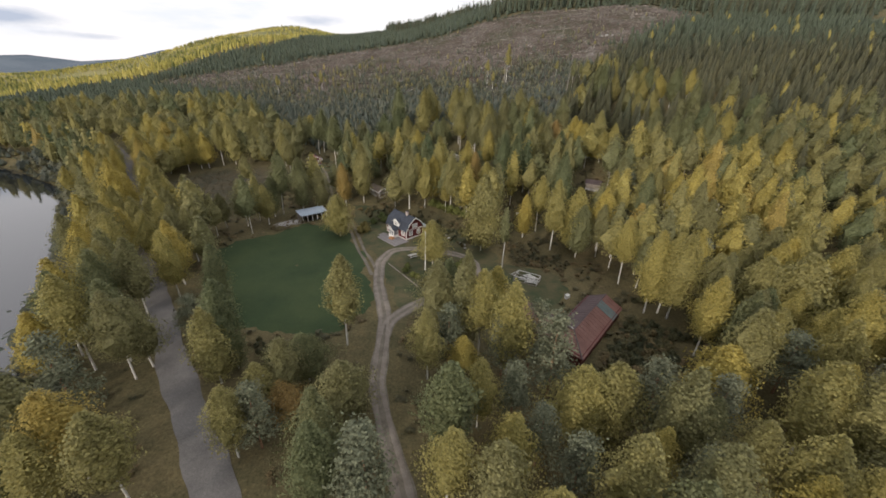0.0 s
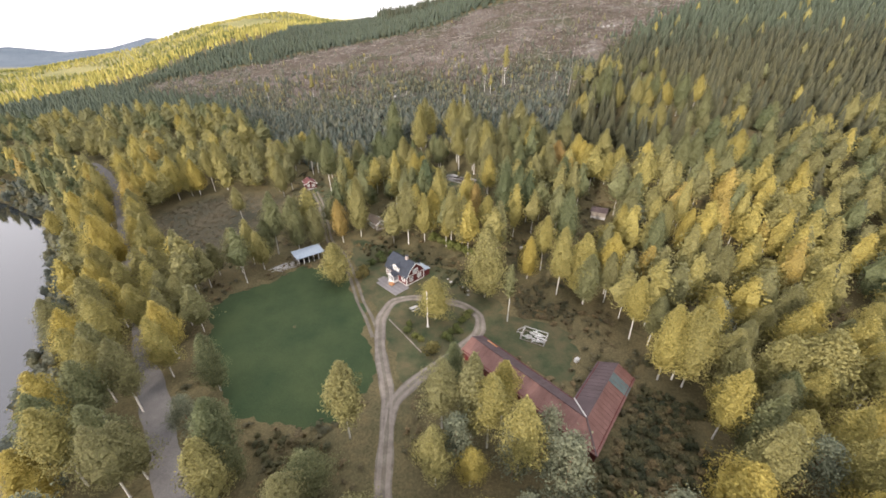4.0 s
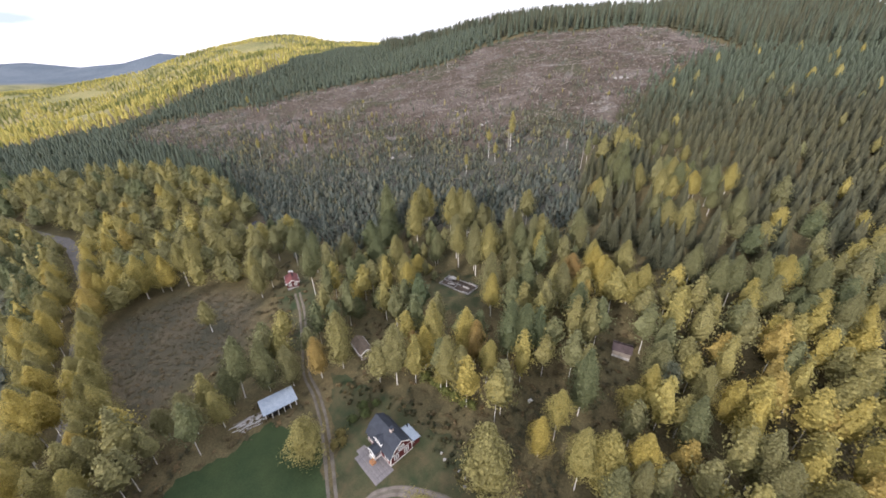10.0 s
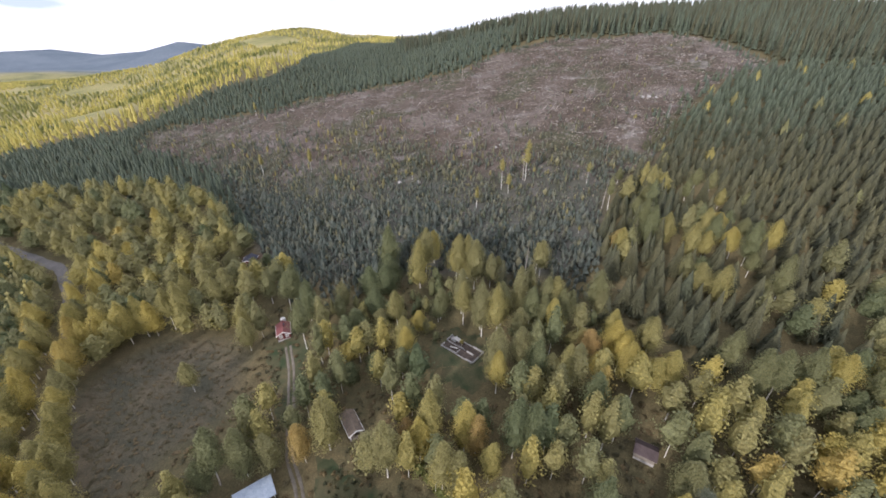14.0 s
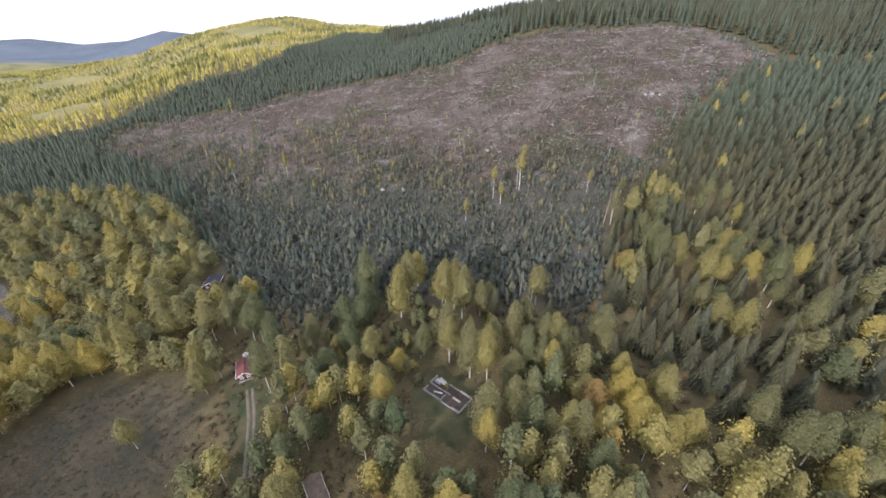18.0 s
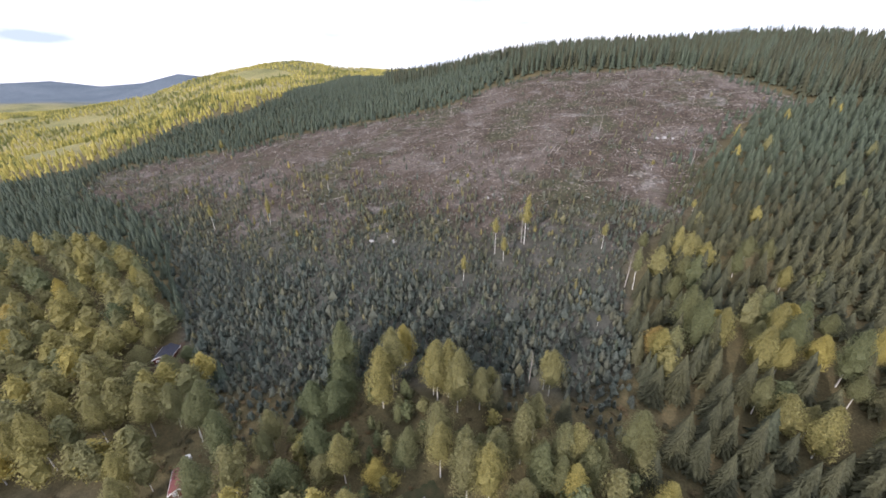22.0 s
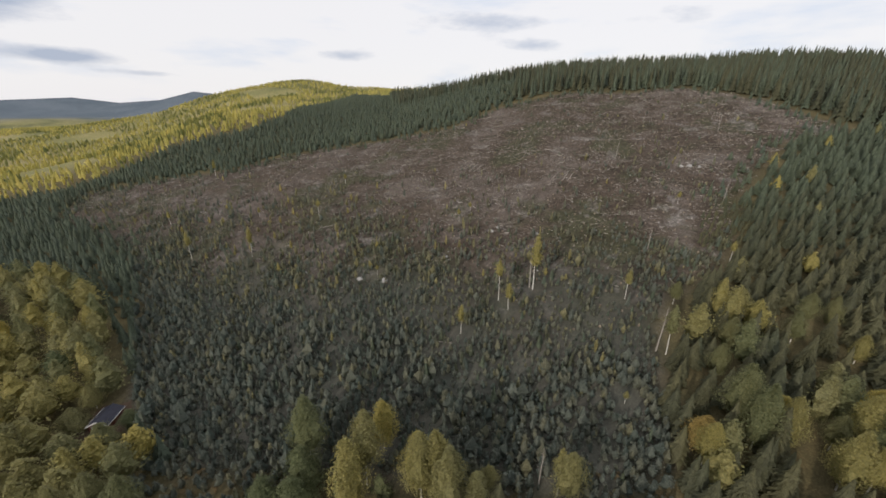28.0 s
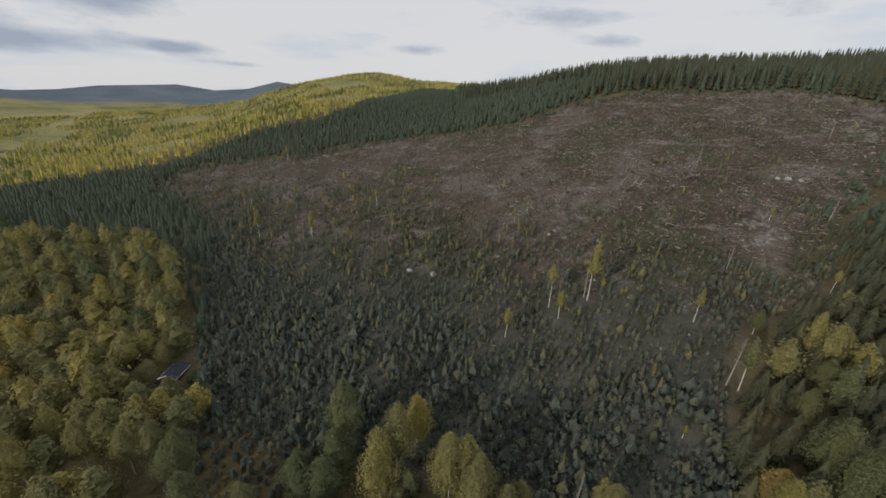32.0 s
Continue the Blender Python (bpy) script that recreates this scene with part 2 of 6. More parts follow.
bark_birch = bark("birch bark", (0.62, 0.60, 0.55), (0.07, 0.06, 0.05), 0.36, 0.46)
bark_spruce = bark("spruce bark", (0.16, 0.12, 0.09), (0.05, 0.04, 0.03), 0.3, 0.7)
bark_pine = bark("pine bark", (0.34, 0.19, 0.10), (0.10, 0.07, 0.05), 0.3, 0.7)
bark_grey = bark("weathered grey wood", (0.42, 0.39, 0.35), (0.16, 0.14, 0.12), 0.3, 0.7)
gravel = plain("gravel", (0.15, 0.13, 0.11), (0.25, 0.22, 0.185), 0.5, 0.9, bump=0.4, fine=9)
asphalt = plain("packed gravel road", (0.12, 0.115, 0.11), (0.185, 0.175, 0.165), 0.25, 0.9, bump=0.3, fine=7)
turf = plain("mown grass", (0.022, 0.043, 0.015), (0.045, 0.066, 0.023), 0.09, 0.9, bump=0.5, fine=5, dist=0.05)
rough_turf = plain("rough yard grass", (0.030, 0.048, 0.019), (0.100, 0.084, 0.042), 0.22, 0.9, bump=0.5, fine=5, dist=0.05)
earth = plain("trodden earth", (0.115, 0.10, 0.075), (0.185, 0.165, 0.135), 0.5, 0.95, bump=0.4, fine=6)
red_paint = plain("falu red boards", (0.075, 0.015, 0.014), (0.115, 0.023, 0.021), 1.2, 0.75)
white_paint = plain("white painted wood", (0.72, 0.71, 0.68), (0.80, 0.79, 0.76), 1.5, 0.5, bump=0.05)
roof_slate = plain("dark grey roof sheet", (0.027, 0.033, 0.045), (0.044, 0.052, 0.067), 0.8, 0.65)
roof_red = plain("rusty red tin roof", (0.125, 0.060, 0.048), (0.19, 0.102, 0.084), 0.35, 0.6)
# darker copy of the red tin, with the shade painted in
roof_shade_red = plain("shaded red tin roof", (0.070, 0.050, 0.052), (0.105, 0.076, 0.078), 0.35, 0.6)
roof_patch = plain("grey green roof sheet", (0.070, 0.100, 0.100), (0.105, 0.140, 0.135), 0.6, 0.6)
roof_light = plain("pale corrugated roof", (0.29, 0.35, 0.42), (0.40, 0.46, 0.53), 0.8, 0.5)
roof_brown = plain("mossy brown roof", (0.12, 0.095, 0.075), (0.20, 0.16, 0.12), 0.8, 0.85)
roof_navy = plain("dark blue roof sheeting", (0.026, 0.028, 0.042), (0.045, 0.047, 0.064), 0.8, 0.7)
trodden = plain("trodden brown earth", (0.075, 0.05, 0.036), (0.12, 0.082, 0.056), 0.5, 0.95, bump=0.4, fine=4, dist=0.05)
roof_hut = plain("purple brown roof felt", (0.06, 0.045, 0.045), (0.095, 0.072, 0.07), 0.8, 0.85)
roof_wine = plain("wine red roof sheet", (0.16, 0.055, 0.055), (0.22, 0.085, 0.08), 0.8, 0.6)
stone = plain("grey granite", (0.24, 0.235, 0.225), (0.42, 0.41, 0.39), 1.2, 0.85, bump=0.5, fine=8, dist=0.06)
concrete = plain("pale concrete", (0.42, 0.41, 0.39), (0.58, 0.57, 0.54), 1.0, 0.85)
old_concrete = plain("weathered concrete", (0.20, 0.195, 0.185), (0.36, 0.35, 0.335), 0.9, 0.9, bump=0.4, fine=7)
ruin_earth = plain("rubble earth", (0.045, 0.036, 0.030), (0.095, 0.075, 0.060), 0.7, 0.95, bump=0.5, fine=5)
paving = plain("grey paving", (0.165, 0.155, 0.155), (0.24, 0.225, 0.225), 0.8, 0.85)
old_wood = plain("grey old boards", (0.17, 0.145, 0.12), (0.28, 0.25, 0.21), 1.2, 0.85)
# near-black colour that stands in for the shade indoors
indoor_shade = plain("painted indoor shade", (0.02, 0.018, 0.016), (0.04, 0.035, 0.03), 1.0, 0.9)
brick = plain("pale chimney brick", (0.36, 0.29, 0.26), (0.48, 0.42, 0.38), 2.0, 0.85)
orange_wood = plain("oiled wood", (0.36, 0.17, 0.07), (0.46, 0.24, 0.11), 2.0, 0.6)
glass, g_n, g_l, g_b = material("window glass", 0.06, 0, 0.6)
g_b.inputs["Base Color"].default_value = (0.20, 0.21, 0.22, 1)
water, w_n, w_l, w_b = material("river water", 0.04, 0, 0.5)
w_b.inputs["Base Color"].default_value = (0.012, 0.016, 0.022, 1)
w_b.inputs["IOR"].default_value = 1.9
bumped(w_n, w_l, w_b, noise_node(w_n, w_l, 0.5, 3, 0.6, w_n.new("ShaderNodeTexCoord").outputs["Object"]).outputs[0], 0.08, 0.15)


def ground_material():
    """Forest floor, logged slope, thicket floor and pasture, blended by how much of each lies there."""
    m, n, l, b = material("ground", 0.95, 0, 0.1)
    co = n.new("ShaderNodeTexCoord").outputs["Object"]
    n1, n2, n3 = noise_node(n, l, 0.035, 6, 0.65, co), noise_node(n, l, 0.35, 6, 0.7, co), noise_node(n, l, 2.2, 5, 0.75, co)

    def tone(source, stops):
        r = ramp(n, stops)
        l.new(source.outputs[0], r.inputs[0])
        return r.outputs[0]

    def cover(name):
        a = n.new("ShaderNodeAttribute")
        a.attribute_name = name
        return a.outputs["Fac"]

    forest = mixed(n, l, 0.5, tone(n2, [(0.3, (0.065, 0.058, 0.030)), (0.52, (0.122, 0.104, 0.056)), (0.72, (0.195, 0.148, 0.074))]), tone(n1, [(0.35, (0.078, 0.078, 0.040)), (0.65, (0.165, 0.132, 0.066))]))
    cut = mixed(n, l, 0.45, tone(n2, [(0.3, (0.034, 0.028, 0.022)), (0.5, (0.074, 0.059, 0.046)), (0.7, (0.150, 0.126, 0.104))]), tone(n1, [(0.35, (0.056, 0.042, 0.032)), (0.6, (0.108, 0.084, 0.066))]))
    n4, n5, n6 = noise_node(n, l, 0.022, 7, 0.62, co), noise_node(n, l, 0.9, 6, 0.8, co), noise_node(n, l, 0.06, 6, 0.7, co)
    cut = mixed(n, l, tone(n4, [(0.50, (0, 0, 0)), (0.56, (0.85, 0.85, 0.85))]), cut, tone(n2, [(0.3, (0.036, 0.042, 0.024)), (0.7, (0.092, 0.090, 0.052))]))
    cut = mixed(n, l, tone(n4, [(0.39, (0.55, 0.55, 0.55)), (0.46, (0, 0, 0))]), cut, tone(n5, [(0.35, (0.10, 0.082, 0.070)), (0.6, (0.20, 0.175, 0.155))]))
    cut = mixed(n, l, tone(n6, [(0.56, (0, 0, 0)), (0.64, (0.7, 0.7, 0.7))]), cut, tone(n5, [(0.35, (0.115, 0.105, 0.096)), (0.6, (0.25, 0.235, 0.22))]))
    cut = mixed(n, l, tone(n6, [(0.36, (0.75, 0.75, 0.75)), (0.44, (0, 0, 0))]), cut, tone(n2, [(0.3, (0.026, 0.026, 0.017)), (0.7, (0.070, 0.062, 0.040))]))
    cut = mixed(n, l, 1.0, cut, tone(n5, [(0.36, (0.5, 0.5, 0.5)), (0.5, (0.95, 0.95, 0.95)), (0.64, (1.5, 1.47, 1.44))]), "MULTIPLY")
    thick = mixed(n, l, 0.5, tone(n2, [(0.3, (0.046, 0.054, 0.045)), (0.7, (0.118, 0.112, 0.090))]), tone(n1, [(0.35, (0.058, 0.068, 0.056)), (0.65, (0.115, 0.106, 0.088))]))
    past = mixed(n, l, 0.5, tone(n2, [(0.3, (0.056, 0.056, 0.040)), (0.7, (0.122, 0.106, 0.070))]), tone(noise_node(n, l, 0.09, 5, 0.65, co), [(0.38, (0.050, 0.056, 0.040)), (0.62, (0.138, 0.112, 0.070))]))
    cut = mixed(n, l, cover("bare"), cut, tone(n5, [(0.35, (0.15, 0.125, 0.112)), (0.62, (0.29, 0.255, 0.23))]))
    col = mixed(n, l, cover("logged"), forest, cut)
    col = mixed(n, l, cover("thicket"), col, thick)
    col = mixed(n, l, cover("pasture"), col, past)
    # golds of the valley ground also hold painted sunlight
    far_wood = mixed(n, l, 0.5, tone(n2, [(0.35, (0.12, 0.13, 0.05)), (0.65, (0.30, 0.27, 0.12))]), tone(noise_node(n, l, 0.006, 7, 0.65, co), [(0.36, (0.08, 0.10, 0.05)), (0.46, (0.26, 0.245, 0.10)), (0.6, (0.44, 0.37, 0.18))]))
    # blue grey over the far hills is haze painted into their colour
    far_wood = mixed(n, l, cover("painted_haze"), far_wood, tone(noise_node(n, l, 0.003, 6, 0.6, co), [(0.35, (0.095, 0.125, 0.155)), (0.65, (0.15, 0.18, 0.21))]))
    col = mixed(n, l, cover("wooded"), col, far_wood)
    speck = tone(n3, [(0.35, (0.6, 0.6, 0.6)), (0.6, (1.1, 1.1, 1.1)), (0.75, (1.5, 1.45, 1.4))])
    l.new(mixed(n, l, 1.0, col, speck, "MULTIPLY"), b.inputs["Base Color"])
    bumped(n, l, b, n3.outputs[0], 0.6, 0.25)
    return m


ground_mat = ground_material()

# ---- the land: valley floor, river, logged hillside, far hills ----
def soft_plus(v, w):
    return w * np.logaddexp(0, v / w)


def smooth(a, b, v):
    q = np.clip((v - a) / (b - a), 0, 1)
    return q * q * (3 - 2 * q)


BANK = np.array([(-10, -190), (-42, -95), (-69, -55), (-101, -17), (-124, 9), (-142, 27), (-165, 50), (-190, 64), (-214, 78), (-270, 98), (-420, 160), (-760, 420), (-1300, 900)], float)


def along(points, x, y):
    """Distance from a line of points, positive on its left."""
    x, y = np.asarray(x, float), np.asarray(y, float)
    best, side = np.full(x.shape, 1e9), np.ones(x.shape)
    for (ax, ay), (bx, by) in zip(points[:-1], points[1:]):
        dx, dy = bx - ax, by - ay
        q = np.clip(((x - ax) * dx + (y - ay) * dy) / (dx * dx + dy * dy), 0, 1)
        d = np.hypot(x - ax - q * dx, y - ay - q * dy)
        s = np.sign(dx * (y - ay) - dy * (x - ax))
        near = d < best
        best, side = np.where(near, d, best), np.where(near, s, side)
    return best * side


RIVER_WIDTH, RIVER_LEVEL = 26.0, -2.2


def height(x, y):
    x, y = np.asarray(x, float), np.asarray(y, float)
    c = 140 * np.tanh(x / 140)
    s = soft_plus(y + 0.3 * c - 14, 8)
    s = s - 0.9 * soft_plus(s - 450, 70)
    m = s / (s + 50)
    z = 0.2694 * s + 0.0231 * s * c / 100 + 0.0959 * m * c - 0.192 * m * (c / 100) ** 2
    z = z * (1 - smooth(80, 520, -x - 0.3 * y))
    z = z * (1 - 0.9 * smooth(900, 2200, y))
    for hx, hy, hz, rx, ry in ((-840, 1180, 44, 600, 420), (-250, 1300, 30, 340, 380), (-700, 1030, 53, 250, 260), (-2110, 3050, 194, 470, 420), (-2700, 2950, 40, 380, 400), (-3500, 2900, 135, 620, 600), (-3600, 1500, 40, 700, 700)):
        z = z + hz * np.exp(-((x - hx) / rx) ** 2 - ((y - hy) / ry) ** 2)
    far = smooth(1500, 2300, np.hypot(x, y))
    z = z + far * 16 * (np.sin(x * 0.0051 + 1.7 * np.sin(y * 0.0013)) + 0.6 * np.sin(y * 0.0077 + x * 0.0031))
    hump = 0.5 * np.sin(x * 0.13 + 1.3 * np.sin(y * 0.07)) * np.sin(y * 0.11 + 0.9 * np.sin(x * 0.05)) + 0.25 * np.sin(x * 0.41 + y * 0.23) * np.sin(y * 0.37 - x * 0.19)
    z = z + hump * 1.3 * smooth(60, 130, y + 0.3 * x) + 4 * smooth(150, 400, y) * np.sin(x * 0.021 + 0.7) * np.sin(y * 0.017)
    level = 1 - smooth(7.5, 14, np.hypot(x - 4.9, y - 59.5))
    z = z * (1 - level) + 12.89 * level
    d = along(BANK, x, y)
    wet = smooth(-5, 3, d) * (1 - smooth(RIVER_WIDTH - 3, RIVER_WIDTH + 6, d))
    return z * (1 - wet) + wet * -4.2


def inside(poly, x, y):
    x, y = np.asarray(x, float), np.asarray(y, float)
    hit = np.zeros(x.shape, bool)
    for (ax, ay), (bx, by) in zip(poly, poly[1:] + poly[:1]):
        cross = ((ay > y) != (by > y)) & (x < (bx - ax) * (y - ay) / (by - ay + 1e-12) + ax)
        hit ^= cross
    return hit


LOGGED = [(-258, 240), (-288, 290), (-274, 303), (-214, 308), (-175, 309), (-163, 324), (-116, 343), (-71, 344), (-47, 349), (-8, 349), (25, 369), (48, 380), (75, 380), (92, 388), (136, 359), (178, 362), (192, 320), (206, 286), (211, 252), (170, 240), (144, 214), (120, 190), (107, 165), (95, 152), (78, 142), (67, 132), (61, 112), (59, 97), (43, 86), (22, 90), (-6, 94), (-27, 94), (-60, 96), (-88, 111), (-104, 132), (-136, 178), (-174, 202), (-200, 216)]
PASTURE = [(-121, 40), (-117, 54), (-107, 65), (-85, 67), (-70, 60), (-66, 38), (-76, 26), (-78, 12), (-94, 10)]
LAWN = [(-62, -9), (-57, 0), (-49, 6), (-45, 12), (-33, 11), (-29, 4), (-21.5, -11), (-18, -24), (-14.5, -33), (-17, -38), (-21, -42), (-30, -44), (-39, -41), (-53, -28)]
YARD = [(-34, 28), (-22, 24), (-8, 16), (0, 8), (7, 4), (12, -2), (13, -12), (26, -16), (30, -25), (22, -34), (10, -22), (-2, -28), (-10, -34), (-14, -20), (-20, -8), (-26, 4)]


def grid_mesh(xs, ys):
    X, Y = np.meshgrid(xs, ys)
    Z = height(X, Y)
    nx, ny = len(xs), len(ys)
    k = np.arange(nx * ny).reshape(ny, nx)
    quads = np.stack([k[:-1, :-1], k[:-1, 1:], k[1:, 1:], k[1:, :-1]], -1).reshape(-1, 4)
    return np.stack([X.ravel(), Y.ravel(), Z.ravel()], 1), quads


def mesh_of(name, verts, faces, mat, smooth_shading=False):
    """A mesh from arrays of corners and of faces that all have the same number of corners."""
    me = bpy.data.meshes.new(name)
    faces = np.asarray(faces, np.int32)
    n, w = faces.shape
    me.vertices.add(len(verts))
    me.vertices.foreach_set("co", np.asarray(verts, np.float32).ravel())
    me.loops.add(n * w)
    me.loops.foreach_set("vertex_index", faces.ravel())
    me.polygons.add(n)
    me.polygons.foreach_set("loop_start", np.arange(n, dtype=np.int32) * w)
    me.polygons.foreach_set("use_smooth", np.full(n, smooth_shading))
    me.materials.append(mat)
    me.update(calc_edges=True)
    return me


def spread(a, b, step, grow, out):
    mid = list(np.arange(a, b + step, step))
    lo, hi, d = [a], [mid[-1]], step
    while hi[-1] < out:
        d *= grow
        lo.append(lo[-1] - d)
        hi.append(hi[-1] + d)
    return np.array(lo[:0:-1] + mid + hi[1:])


gx, gy = spread(-330, 280, 3.5, 1.16, 4200), spread(-130, 470, 3.5, 1.16, 4200)
g_verts, g_quads = grid_mesh(gx, gy)
g_mesh = mesh_of("ground", g_verts, g_quads, ground_mat, True)


def near_edge(poly, x, y, width):
    """1 inside a plan shape, falling softly to 0 across its edge."""
    d = np.abs(along(np.array(poly + poly[:1], float), x, y))
    s = np.where(inside(poly, x, y), d, -d)
    return smooth(-width, width, s)


VX, VY = g_verts[:, 0], g_verts[:, 1]
wob = 4 * np.sin(VX * 0.09) + 4 * np.sin(VY * 0.11)
logged = near_edge(LOGGED, VX, VY, 5)
climb = VY + 0.25 * VX + 1.5 * wob
SCRAPED = [[(150, 356), (168, 353), (190, 326), (202, 290), (192, 284), (180, 318), (160, 342)], [(176, 266), (196, 272), (204, 280), (196, 262), (182, 256)], [(-104, 198), (-88, 206), (-60, 194), (-46, 184), (-52, 178), (-82, 188)], [(82, 188), (102, 190), (100, 170), (92, 160), (84, 168)], [(-20, 360), (30, 366), (60, 372), (30, 356)], [(-196, 262), (-160, 266), (-120, 242), (-108, 226), (-140, 224), (-180, 244)], [(-6, 212), (30, 234), (52, 226), (42, 204), (12, 196)], [(-80, 290), (-40, 296), (0, 292), (-20, 282), (-60, 280)]]
scraped = sum(w * near_edge(p, VX + 4 * np.sin(VY * 0.35), VY + 4 * np.sin(VX * 0.3), 7) for p, w in zip(SCRAPED, (1.4, 1.2, 0.9, 0.6, 1.0, 1.1, 0.9, 0.6)))
for name, values in (("logged", logged), ("bare", np.clip(scraped * (0.32 + 0.3 * np.sin(VX * 0.5 + VY * 0.2) * np.sin(VY * 0.43)), 0, 1)), ("thicket", logged * (1 - smooth(130, 185, climb))), ("pasture", near_edge(PASTURE, VX, VY, 5)), ("painted_haze", smooth(2700, 3050, np.hypot(VX, VY - 100))), ("wooded", smooth(380, 700, np.hypot(VX, VY - 100)) * (1 - logged))):
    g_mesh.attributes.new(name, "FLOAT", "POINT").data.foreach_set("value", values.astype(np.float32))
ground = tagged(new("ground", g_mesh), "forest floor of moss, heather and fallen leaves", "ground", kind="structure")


def ribbon(name, line, width, lift, mat, label, category, step=2.0):
    """A strip laid on the land along a line of points."""
    line = np.array(line, float)
    seg = np.hypot(*np.diff(line, axis=0).T)
    at = np.r_[0, np.cumsum(seg)]
    q = np.arange(0, at[-1], step)
    px, py = np.interp(q, at, line[:, 0]), np.interp(q, at, line[:, 1])
    for _ in range(3):
        px[1:-1], py[1:-1] = (px[:-2] + 2 * px[1:-1] + px[2:]) / 4, (py[:-2] + 2 * py[1:-1] + py[2:]) / 4
    tx, ty = np.gradient(px), np.gradient(py)
    n = np.hypot(tx, ty)
    across = np.linspace(-0.5, 0.5, 5)
    wid = width * (1 + 0.08 * np.sin(q * 0.31) + 0.06 * np.sin(q * 0.83))
    X = px[:, None] - (ty / n)[:, None] * across * wid[:, None]
    Y = py[:, None] + (tx / n)[:, None] * across * wid[:, None]
    Z = land(X, Y) + lift - 0.05 * (np.abs(across) > 0.4)
    k = np.arange(X.size).reshape(X.shape)
    quads = np.stack([k[:-1, :-1], k[1:, :-1], k[1:, 1:], k[:-1, 1:]], -1).reshape(-1, 4)
    quads = quads[:, ::-1]
    ob = new(name, mesh_of(name, np.stack([X.ravel(), Y.ravel(), Z.ravel()], 1), quads, mat, True))
    return tagged(ob, label, category, kind="structure")


def land(x, y):
    """The height of the ground sheet itself, between its corners."""
    x, y = np.asarray(x, float), np.asarray(y, float)
    i, j = np.clip(np.searchsorted(gx, x) - 1, 0, len(gx) - 2), np.clip(np.searchsorted(gy, y) - 1, 0, len(gy) - 2)
    Z = g_verts[:, 2].reshape(len(gy), len(gx))
    u, v = (x - gx[i]) / (gx[i + 1] - gx[i]), (y - gy[j]) / (gy[j + 1] - gy[j])
    return Z[j, i] * (1 - u) * (1 - v) + Z[j, i + 1] * u * (1 - v) + Z[j + 1, i] * (1 - u) * v + Z[j + 1, i + 1] * u * v


def sheet(name, poly, lift, mat, label, category, step=2.0, ragged=1.2):
    """A patch of ground cover laid on the land, with an uneven edge."""
    p = np.array(poly + poly[:1], float)
    at = np.r_[0, np.cumsum(np.hypot(*np.diff(p, axis=0).T))]
    q = np.arange(0, at[-1], step)
    px, py = np.interp(q, at, p[:, 0]), np.interp(q, at, p[:, 1])
    cx, cy = px.mean(), py.mean()
    for _ in range(2):
        px, py = (np.roll(px, 1) + 2 * px + np.roll(px, -1)) / 4, (np.roll(py, 1) + 2 * py + np.roll(py, -1)) / 4
    w = ragged * (np.sin(q * 0.33) + 0.6 * np.sin(q * 0.9 + 2) + 0.4 * np.sin(q * 2.3)) / 2
    d = np.hypot(px - cx, py - cy)
    px, py = px + (px - cx) / d * w, py + (py - cy) / d * w
    rings = np.linspace(0.02, 1, 14)
    X, Y = cx + (px - cx)[None] * rings[:, None], cy + (py - cy)[None] * rings[:, None]
    Z = land(X, Y) + lift * np.where(rings > 0.99, 0.2, 1)[:, None]
    n = len(q)
    k = np.arange(X.size).reshape(X.shape)
    nxt = np.roll(k, -1, 1)
    quads = np.stack([k[:-1], k[1:], nxt[1:], nxt[:-1]], -1).reshape(-1, 4)
    area = np.sum(px * np.roll(py, -1) - np.roll(px, -1) * py)
    quads = quads if area > 0 else quads[:, ::-1]
    return tagged(new(name, mesh_of(name, np.stack([X.ravel(), Y.ravel(), Z.ravel()], 1), quads, mat, True)), label, category, kind="structure")


sheet("lawn", LAWN, 0.06, turf, "mown dark green lawn beside the track", "lawn", 1.0, 1.8)
sheet("yard_lawn", YARD, 0.05, rough_turf, "rough green grass round the red cottage", "lawn", 1.0, 2.2)
sheet("ruin_grass", [(-7, 55), (-2, 47), (8, 45), (17, 53), (13, 65), (3, 70), (-5, 64)], 0.05, rough_turf, "rough grass grown round the ruin", "grass", 1.0, 1.6)
sheet("bare_earth", [(-103, 108), (-99, 113), (-91, 116), (-87, 110), (-88, 102), (-94, 99), (-100, 102)], 0.05, trodden, "trodden brown earth round the house by the thicket", "earth", 1.0, 1.6)
sheet("glade_grass", [(-67, 65), (-56, 74), (-48, 60), (-42, 44), (-47, 36), (-54, 44), (-60, 56)], 0.05, rough_turf, "green grass of the cabin glade", "grass", 1.0, 1.6)
ROAD = [(-1, -105), (-14, -85), (-28, -69), (-45, -51), (-60, -34), (-80, -10), (-96, 8), (-120, 36), (-155, 78), (-175, 96), (-190, 108), (-230, 121), (-255, 129), (-340, 150)]
DRIVE = [(2, -95), (-1, -82), (-4, -71), (-7, -64), (-10.2, -55), (-11, -44), (-12, -36), (-15.5, -24), (-17, -13), (-15, -6), (-10, -4.5), (-3.5, -5.4), (4, -7.9), (8.1, -12.5), (7.5, -18.8), (0.7, -26), (-6.3, -32.4), (-11, -38.5), (-11, -44)]
TRACK = [(-17, -20), (-20, -12.7), (-23, -7.5), (-27.4, 3.6), (-31.5, 13), (-36, 21), (-41, 27), (-46, 40), (-52, 55), (-57, 64)]
ribbon("road", ROAD, 4.5, 0.10, asphalt, "grey gravel country road between birches", "road")
